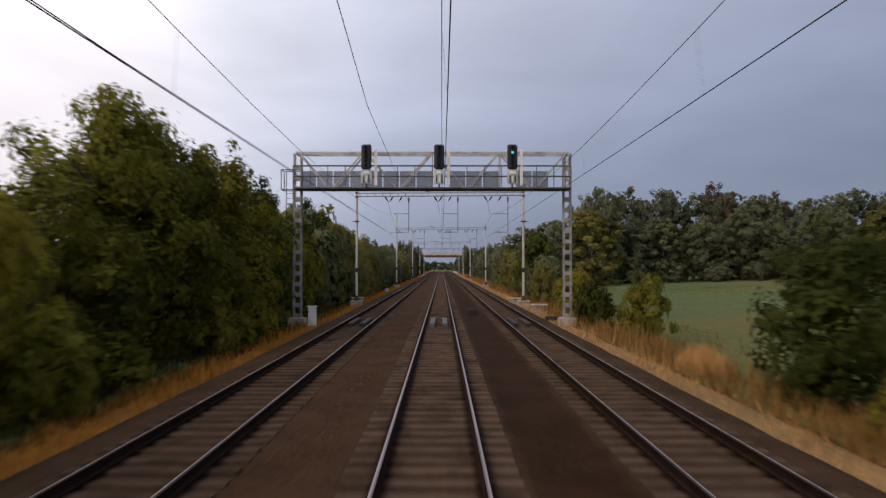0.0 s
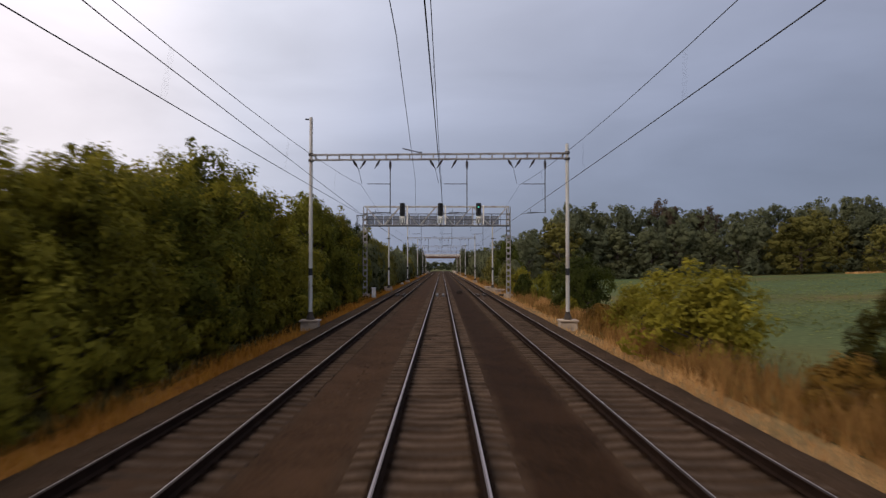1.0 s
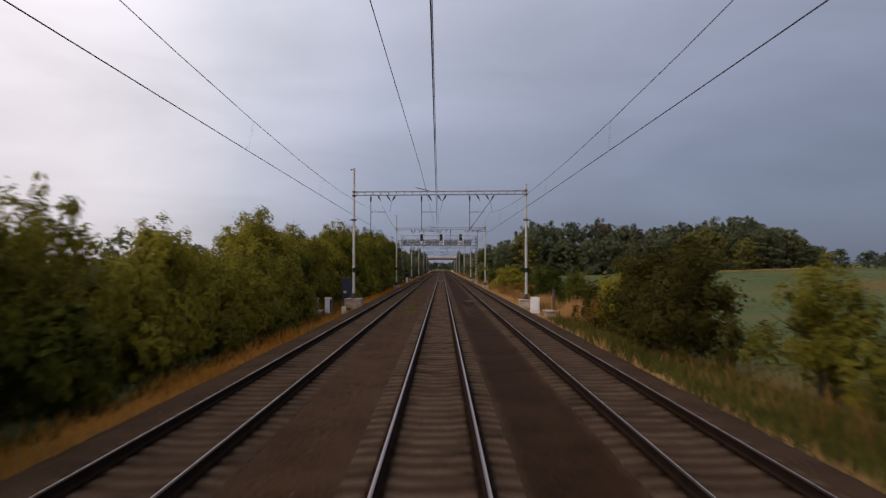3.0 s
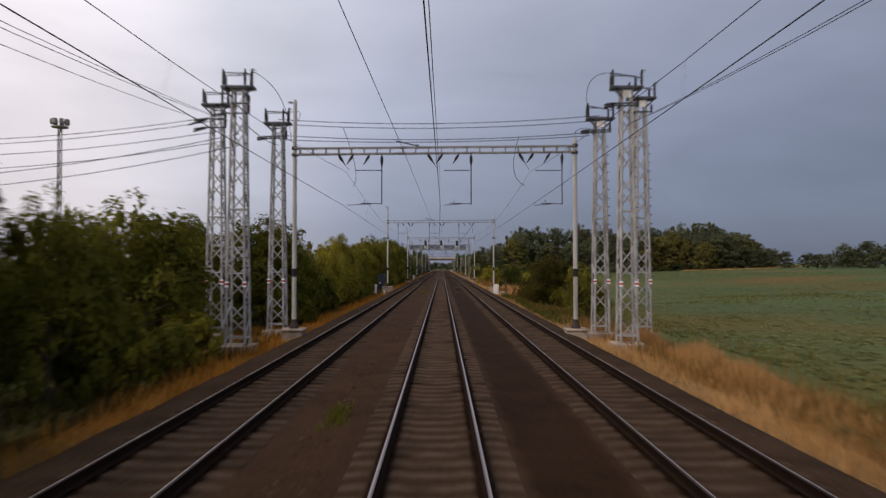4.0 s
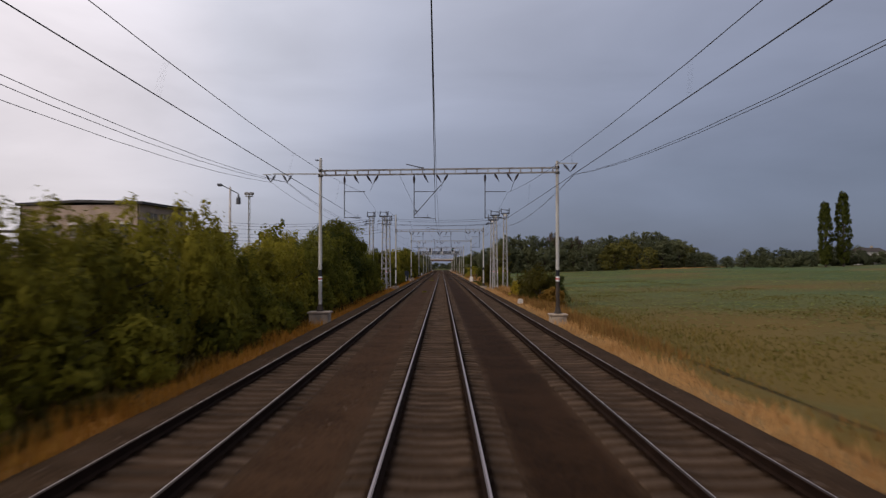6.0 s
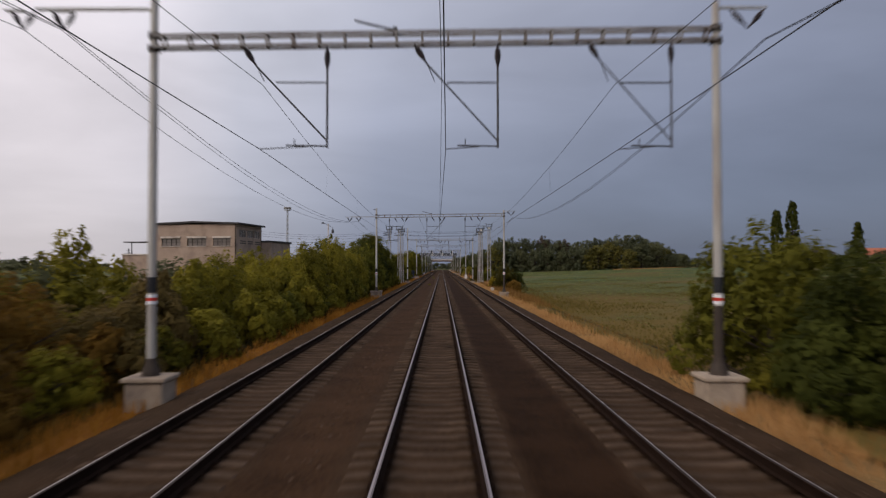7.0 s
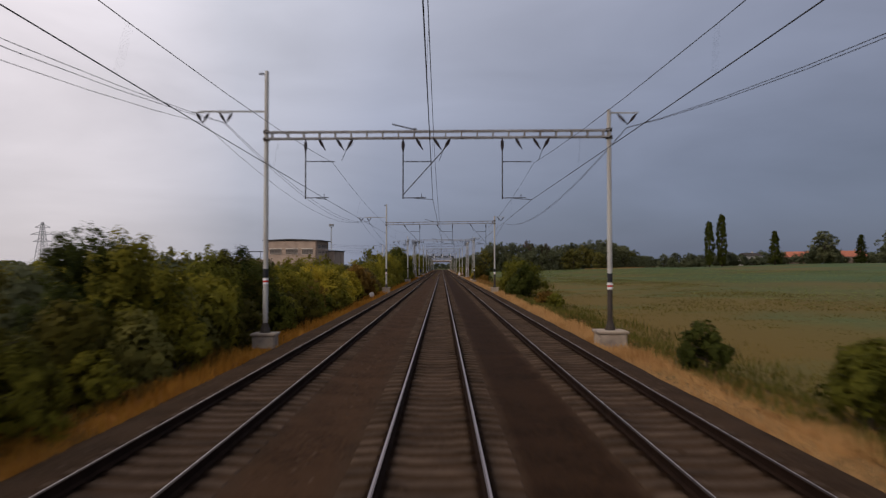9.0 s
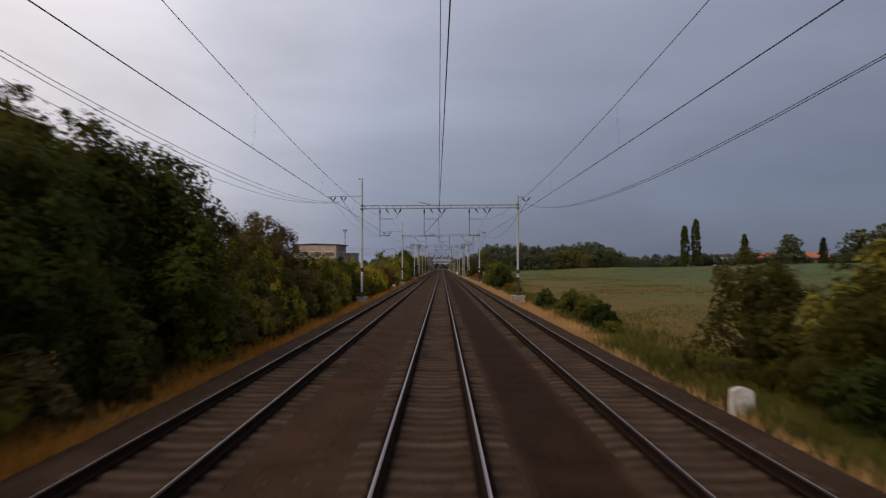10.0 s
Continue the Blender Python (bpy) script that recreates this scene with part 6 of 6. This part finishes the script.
def distant_woods():
    """Low woods all round the far horizon."""
    rng = random.Random(9)
    group = "trees on the horizon"
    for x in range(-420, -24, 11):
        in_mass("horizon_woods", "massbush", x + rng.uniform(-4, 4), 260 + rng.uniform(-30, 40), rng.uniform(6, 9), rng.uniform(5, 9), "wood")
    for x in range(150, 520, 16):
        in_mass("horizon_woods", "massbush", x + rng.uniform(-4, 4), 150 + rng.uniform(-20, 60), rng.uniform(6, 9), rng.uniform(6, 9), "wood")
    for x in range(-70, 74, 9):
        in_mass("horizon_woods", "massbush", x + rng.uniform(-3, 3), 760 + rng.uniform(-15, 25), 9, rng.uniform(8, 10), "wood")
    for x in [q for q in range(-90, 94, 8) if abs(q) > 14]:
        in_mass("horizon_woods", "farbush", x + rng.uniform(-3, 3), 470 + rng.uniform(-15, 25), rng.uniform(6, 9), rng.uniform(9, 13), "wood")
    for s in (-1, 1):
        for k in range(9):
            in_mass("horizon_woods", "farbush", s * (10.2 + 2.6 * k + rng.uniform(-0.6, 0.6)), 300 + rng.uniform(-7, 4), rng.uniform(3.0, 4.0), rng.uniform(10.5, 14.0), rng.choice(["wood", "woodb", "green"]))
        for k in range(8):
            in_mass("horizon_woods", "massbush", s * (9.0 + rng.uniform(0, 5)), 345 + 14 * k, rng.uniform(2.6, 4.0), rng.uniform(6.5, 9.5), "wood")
    for x in (-34, -27, -22, 20, 26, 33, 40):
        plant("fartree", x, 232 + rng.uniform(-6, 6), 5, rng.uniform(8, 11), rng.choice(["deep", "green"]), group, "near the bridge")


distant_woods()
grow_masses()
# a few fuller trees among the thicket
for x, y, r, h, tint in ((-12.2, -44.5, 2.8, 6.5, "olive"), (-12.0, -41.0, 2.6, 6.6, "olive"), (-12.3, -49.0, 2.8, 6.8, "olive"), (-12.4, -53.0, 2.4, 6.0, "green"), (-11.0, -296.8, 2.3, 4.5, "dusk")):
    plant("tree", x, y, r, h, tint, "trees along the line")


# ---- grass, weeds and crop ----
def blades(name, label, seed, count, place, height, width, mat, lean=0.35):
    """A stuff of thin, leaning blades; place(rng) gives x, y and a height factor."""
    rng = random.Random(seed)
    vs, fs = [], []
    for _ in range(count):
        x, y, k = place(rng)
        z = ground_z(x, y) - 0.03
        if abs(x) < 5:
            z = -0.29
        elif abs(x) < 7.3:
            z = max(z, -0.75 + (7.3 - abs(x)) * 0.3)
        h = height * k * rng.uniform(0.6, 1.25)
        a = rng.uniform(0, 6.283)
        w = width * rng.uniform(0.9, 1.8)
        lx, ly = lean * h * rng.uniform(-1, 1), lean * h * rng.uniform(-1, 1)
        i = len(vs)
        cx, cy = w * math.cos(a), w * math.sin(a)
        vs += [(x - cx, y - cy, z), (x + cx, y + cy, z), (x + lx, y + ly, z + h)]
        fs.append((i, i + 1, i + 2))
    me = bpy.data.meshes.new(name)
    me.from_pydata(vs, [], fs)
    tagged(part(name, me, mat), label, "grass", kind="stuff")


def along(rng):
    return NEAR_END + 40 + (280 - NEAR_END) * rng.random() ** 1.25


def tuft_noise(x, y):
    return 0.55 + 0.9 * max(0.0, 0.5 + noise.noise((x * 0.5, y * 0.22, 4.0)))


def left_grass(rng):
    y = along(rng)
    x = -6.62 - 1.55 * rng.random() ** 0.85 + 0.22 * noise.noise((5.0, y * 0.4, 3.0))
    if rng.random() < 0.06:
        y = rng.choice([rng.uniform(-67, -38), rng.uniform(-122, -106)])
    if (-67 < y < -38 or -122 < y < -106) and rng.random() < 0.7:
        x = -6.9 - 4.2 * rng.random()
    return x, y, tuft_noise(x, y)


def right_grass(rng):
    y = along(rng)
    x = 6.50 + 1.40 * rng.random() ** 0.9 + 0.25 * noise.noise((1.0, y * 0.4, 3.0))
    if green_stretch(y) and rng.random() < 0.75:
        y += 60
    if y > -45 and rng.random() < 0.5:
        y = rng.uniform(-330, -190)
    if rng.random() < 0.10:
        y = rng.uniform(-141, -108)
    if -142 < y < -106 and rng.random() < 0.65:
        x = 6.9 + 3.8 * rng.random()
    if green_stretch(y) and rng.random() < 0.8:
        x = 6.7 + 0.5 * rng.random()
    return x, y, tuft_noise(x, y) * (0.75 + 0.25 * smooth(7, 8, x))


def right_weeds(rng):
    y = along(rng)
    x = 7.9 + 8.0 * rng.random() ** 1.6
    return x, y, tuft_noise(x, y) * (0.5 if y < -195 else 1.0)


def right_dead_weeds(rng):
    y = along(rng)
    if y < -195 and rng.random() < 0.6:
        y = rng.uniform(-190, 20)
    if green_stretch(y) and rng.random() < 0.7:
        y += 60
    x = 7.7 + 3.0 * rng.random() ** 1.4
    return x, y, tuft_noise(x, y) * (0.4 if y < -195 else 1.2 if y < -64 else 1.6)


blades("dry_grass", "orange-brown dry grass along the ballast edge", 1, 62000, left_grass, 0.38, 0.014, M_STRAW)
blades("dry_grass", "pale straw-coloured dry grass along the ballast edge", 2, 44000, right_grass, 0.42, 0.014, M_STRAWR)
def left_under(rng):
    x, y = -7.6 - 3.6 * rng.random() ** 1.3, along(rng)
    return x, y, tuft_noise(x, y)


blades("weeds", "shade-darkened olive undergrowth at the foot of the bushes", 7, 40000, left_under, 0.45, 0.022, M_UNDER)
blades("weeds", "dull green and brown weeds on the field's edge", 3, 36000, right_weeds, 0.42, 0.018, M_WEED)
blades("weeds", "brown dead weeds between the dry grass and the field", 4, 30000, right_dead_weeds, 0.52, 0.02, M_WEEDB)


DRY_CLUMPS = [(9.0, -63.6, 1.0, 1.7), (9.1, -50.0, 0.9, 1.4), (8.3, -40.0, 0.8, 1.1), (8.6, -57.0, 0.6, 0.9), (9.4, -44.5, 0.9, 1.2), (8.8, -29.5, 0.9, 1.0),
              (8.9, 24.0, 0.9, 1.1), (8.8, 9.0, 0.8, 1.0), (9.3, -116.0, 0.9, 1.0), (9.6, -122.0, 1.1, 1.1), (8.9, -127.5, 1.0, 1.0)]


def tall_dry(rng):
    x, y, r, h = rng.choice(DRY_CLUMPS)
    a, d = rng.uniform(0, 6.283), r * rng.random() ** 0.7
    return x + d * math.cos(a), y + d * math.sin(a) * 1.4, h * (1.05 - 0.5 * d / r)


blades("dry_grass", "tall pale dry grass clumps at the field's edge", 14, 14000, tall_dry, 0.9, 0.013, M_STRAWR, 0.3)


def rubble():
    """Loose stones, clods and dead weeds lying on the ballast between the tracks."""
    rng = random.Random(31)
    vs, fs = [], []
    for _ in range(26000):
        y = along(rng) if rng.random() < 0.8 else rng.gauss(-57, 7)
        if rng.random() < 0.45:
            x = -2.1 + 0.3 * noise.noise((0.0, y * 0.08, 8.0)) + rng.gauss(0, 0.42)
            if not -2.85 < x < -1.35 or noise.noise((x * 0.6, y * 0.12, 4.0)) < rng.uniform(-0.35, 0.25):
                continue
        else:
            x = rng.uniform(1.5, 2.9) if -66 < y < -52 and rng.random() < 0.5 else rng.choice([rng.uniform(-6.75, -5.6), rng.uniform(-6.75, -5.6), rng.uniform(5.7, 6.7), rng.uniform(5.7, 6.7)])
        z = -0.275 if abs(x) < 5 else -0.24 - max(0.0, abs(x) - 5.95) * 0.34
        s = rng.uniform(0.02, 0.055)
        k = len(vs)
        for q in range(4):
            an = q * 1.57 + rng.uniform(-0.5, 0.5)
            vs.append((x + s * math.cos(an), y + s * math.sin(an), z - 0.01))
        for q in range(3):
            an = q * 2.09 + rng.uniform(-0.5, 0.5)
            vs.append((x + s * 0.6 * math.cos(an), y + s * 0.6 * math.sin(an), z + s * rng.uniform(0.35, 0.7)))
        fs += [(k, k + 1, k + 4), (k + 1, k + 5, k + 4), (k + 1, k + 2, k + 5), (k + 2, k + 3, k + 6, k + 5), (k + 3, k, k + 4, k + 6), (k + 4, k + 5, k + 6)]
    me = bpy.data.meshes.new("rubble")
    me.from_pydata(vs, [], fs)
    tagged(part("rubble", me, M_RUBBLE), "loose brown stones and clods on the ballast", "stones", kind="stuff")


rubble()


def green_verge(rng):
    y = rng.choice([-63 - 42 * rng.random(), -338 - 40 * rng.random(), -250 - 130 * rng.random()])
    x = (7.0 if green_stretch(y) else 8.3) + (2.8 if y > -240 else 5.2) * rng.random() ** 1.3
    return x, y, tuft_noise(x, y)


blades("weeds", "green grass in the verge by the field bushes", 5, 34000, green_verge, 0.40, 0.018, M_GREENWEED)


def field_weeds(rng):
    while True:
        x, y = 10.0 + 34 * rng.random() ** 1.5, -395 + 330 * rng.random()
        k = noise.noise((x * 0.10, y * 0.05, 6.0)) + 0.5 * noise.noise((x * 0.5, y * 0.3, 2.0))
        if k > rng.uniform(-0.5, 0.45):
            return x, y, 0.6 + k


blades("weeds", "low brown and green weeds on the open soil of the field", 6, 64000, field_weeds, 0.17, 0.042, M_FIELDWEED, 0.8)


def gap_weeds(rng):
    x, y = rng.choice(((-2.2, -56.0), (-1.9, -61.5), (-2.5, -31.0), (-2.0, -133.0)))
    return x + rng.gauss(0, 0.16), y + rng.gauss(0, 0.7), 1.0


blades("weeds", "small green weeds growing in the ballast between the tracks", 9, 700, gap_weeds, 0.16, 0.016, M_GREEN, 0.6)


def wood_edge(rng):
    x = 92 + 45 * rng.random()
    return x, 122 + 4 * rng.random(), 1.0


blades("dry_grass", "pale dry grass strip along the edge of the wood", 8, 3000, wood_edge, 0.45, 0.06, M_STRAWR)


def crop():
    rng = random.Random(12)
    vs, fs = [], []
    for _ in range(90000):
        x = 13.5 + 95 * rng.random() ** 1.5
        y = -390 + 510 * rng.random()
        d = noise.noise((x * 0.035, y * 0.02, 2.0)) + 0.35 * noise.noise((x * 0.2, y * 0.15, 5.0)) + smooth(18, 45 + 25 * smooth(-150, -230, y), x) * (0.5 + 0.2 * smooth(-150, -230, y)) - 0.15 - 0.25 * smooth(-150, -230, y)
        if d < rng.uniform(-0.3, 0.35):
            continue
        z = ground_z(x, y)
        for k in range(3):
            a = rng.uniform(0, 6.283)
            L, H, W = rng.uniform(0.16, 0.32), rng.uniform(0.03, 0.11), rng.uniform(0.06, 0.11)
            c, s = math.cos(a), math.sin(a)
            i = len(vs)
            vs += [(x - c * 0.03, y - s * 0.03, z + H * 0.4), (x + c * L - s * W, y + s * L + c * W, z + H), (x + c * L + s * W, y + s * L - c * W, z + H)]
            fs.append((i, i + 2, i + 1))
    me = bpy.data.meshes.new("crop")
    me.from_pydata(vs, [], fs)
    tagged(part("crop", me, M_CROP), "low green leafy crop standing thinly in the field", "crop", kind="stuff")


crop()


# ---- the tracks, with their sleepers last ----
def rail_mesh(x, strip):
    """A rail along the whole line, its head with a polished running strip between brown edges."""
    s0, s1 = strip
    prof = [(-0.062, -0.172), (0.062, -0.172), (0.062, -0.160), (0.012, -0.138), (0.010, -0.045), (0.034, -0.035), (0.036, -0.008), (0.028, 0.0),
            (s1, 0.001), (s0, 0.001), (-0.028, 0.0), (-0.036, -0.008), (-0.034, -0.035), (-0.010, -0.045), (-0.012, -0.138), (-0.062, -0.160)]
    ys = list(np.arange(NEAR_END, FAR_END + 1, 25.0))
    n = len(prof)
    vs = [(x + px, y, pz) for y in ys for px, pz in prof]
    fs = [(j * n + i, j * n + (i + 1) % n, (j + 1) * n + (i + 1) % n, (j + 1) * n + i) for j in range(len(ys) - 1) for i in range(n)]
    me = bpy.data.meshes.new("rail")
    me.from_pydata(vs, [], fs)
    for f in me.polygons:
        k = f.index % n
        f.material_index = 1 if k == 8 else 2 if k in (7, 9) else 0
    return me


def sleeper_geometry():
    """Half-width, height over the underside, by place along the sleeper: full at the rail seats, lower in the middle."""
    stations = [(-1.30, 0.10), (-1.27, 0.125), (-1.0, 0.15), (-0.5, 0.15), (-0.3, 0.12), (0.3, 0.12), (0.5, 0.15), (1.0, 0.15), (1.27, 0.125), (1.30, 0.10)]
    vs, fs = [], []
    for x, h in stations:
        vs += [(x, -0.15, -0.10), (x, -0.115, h - 0.10), (x, 0.115, h - 0.10), (x, 0.15, -0.10)]
    for i in range(len(stations) - 1):
        a, b = 4 * i, 4 * i + 4
        fs += [(a, b, b + 1, a + 1), (a + 1, b + 1, b + 2, a + 2), (a + 2, b + 2, b + 3, a + 3)]
    fs += [(0, 1, 2, 3), (len(vs) - 1, len(vs) - 2, len(vs) - 3, len(vs) - 4)]
    return np.array(vs), fs


SV, SF = sleeper_geometry()
sleeper = bpy.data.meshes.new("sleeper")
sleeper.from_pydata(SV, [], SF)
sleeper.materials.append(M_SLEEPER)
PITCH = 0.60


def track(c, label, top_mat, strip):
    ob = thing("railway_track", label, "railway track", (c, 0, 0), "railway tracks", kind="structure")
    for x in (-0.7535, 0.7535):
        part("rail", rail_mesh(x, strip if x < 0 else (-strip[1], -strip[0]) if c == 0 else strip), [M_RAILSIDE, top_mat, M_RAILEDGE if c == 0 else M_RAILBROWN], ob, "steel rail with a bright head")
    rng = random.Random(int(c * 10) + 60)
    ys = np.arange(-366.0, 300.0, PITCH)
    rest_v, rest_f, clip_v, clip_f = [], [], [], []
    cube = [(0, 1, 3, 2), (4, 6, 7, 5), (0, 4, 5, 1), (2, 3, 7, 6), (0, 2, 6, 4), (1, 5, 7, 3)]
    for i, y in enumerate(ys):
        dx, dy, dz = rng.uniform(-0.015, 0.015), rng.uniform(-0.012, 0.012), rng.uniform(-0.012, 0.004)
        z = -0.222 + dz
        if i < 300:
            s = new("sleeper", sleeper)
            s.parent = ob
            s.location = (dx, y + dy, z)
        else:
            if y > -20:
                k = len(rest_v)
                rest_v += [(a + dx, y + e, z + q) for a in (-1.3, 1.3) for e, q in ((-0.15, -0.10), (-0.115, 0.045), (0.115, 0.045), (0.15, -0.10))]
                rest_f += [(k, k + 4, k + 5, k + 1), (k + 1, k + 5, k + 6, k + 2), (k + 2, k + 6, k + 7, k + 3), (k, k + 1, k + 2, k + 3), (k + 4, k + 7, k + 6, k + 5)]
                continue
            k = len(rest_v)
            rest_v += [(v[0] + dx, v[1] + y + dy, v[2] + z) for v in SV]
            rest_f += [tuple(q + k for q in f) for f in SF]
        if y < 60:
            for x in (-0.7535, 0.7535):
                for sx in (-1, 1):
                    k = len(clip_v)
                    clip_v += [(x + sx * 0.095 + a * 0.035, y + b * 0.05, -0.178 + e) for a in (-1, 1) for b in (-1, 1) for e in (0.0, 0.028)]
                    clip_f += [tuple(q + k for q in f) for f in cube]
    me = bpy.data.meshes.new("sleepers")
    me.from_pydata(rest_v, [], rest_f)
    tagged(part("far_sleepers", me, M_SLEEPER, ob), "weathered concrete sleepers farther along", kind="stuff")
    me = bpy.data.meshes.new("fastenings")
    me.from_pydata(clip_v, [], clip_f)
    tagged(part("fastenings", me, M_RAILSIDE, ob), "rusty rail fastenings", kind="stuff")


track(TRACKS[1], "middle railway track with polished rails on concrete sleepers", M_RAILTOP, (-0.024, 0.004))
track(TRACKS[0], "outer railway track with dull rails on concrete sleepers", M_RAILDULL, (-0.0275, -0.014))
track(TRACKS[2], "outer railway track with dull rails on concrete sleepers by the field", M_RAILDULL, (0.014, 0.0275))
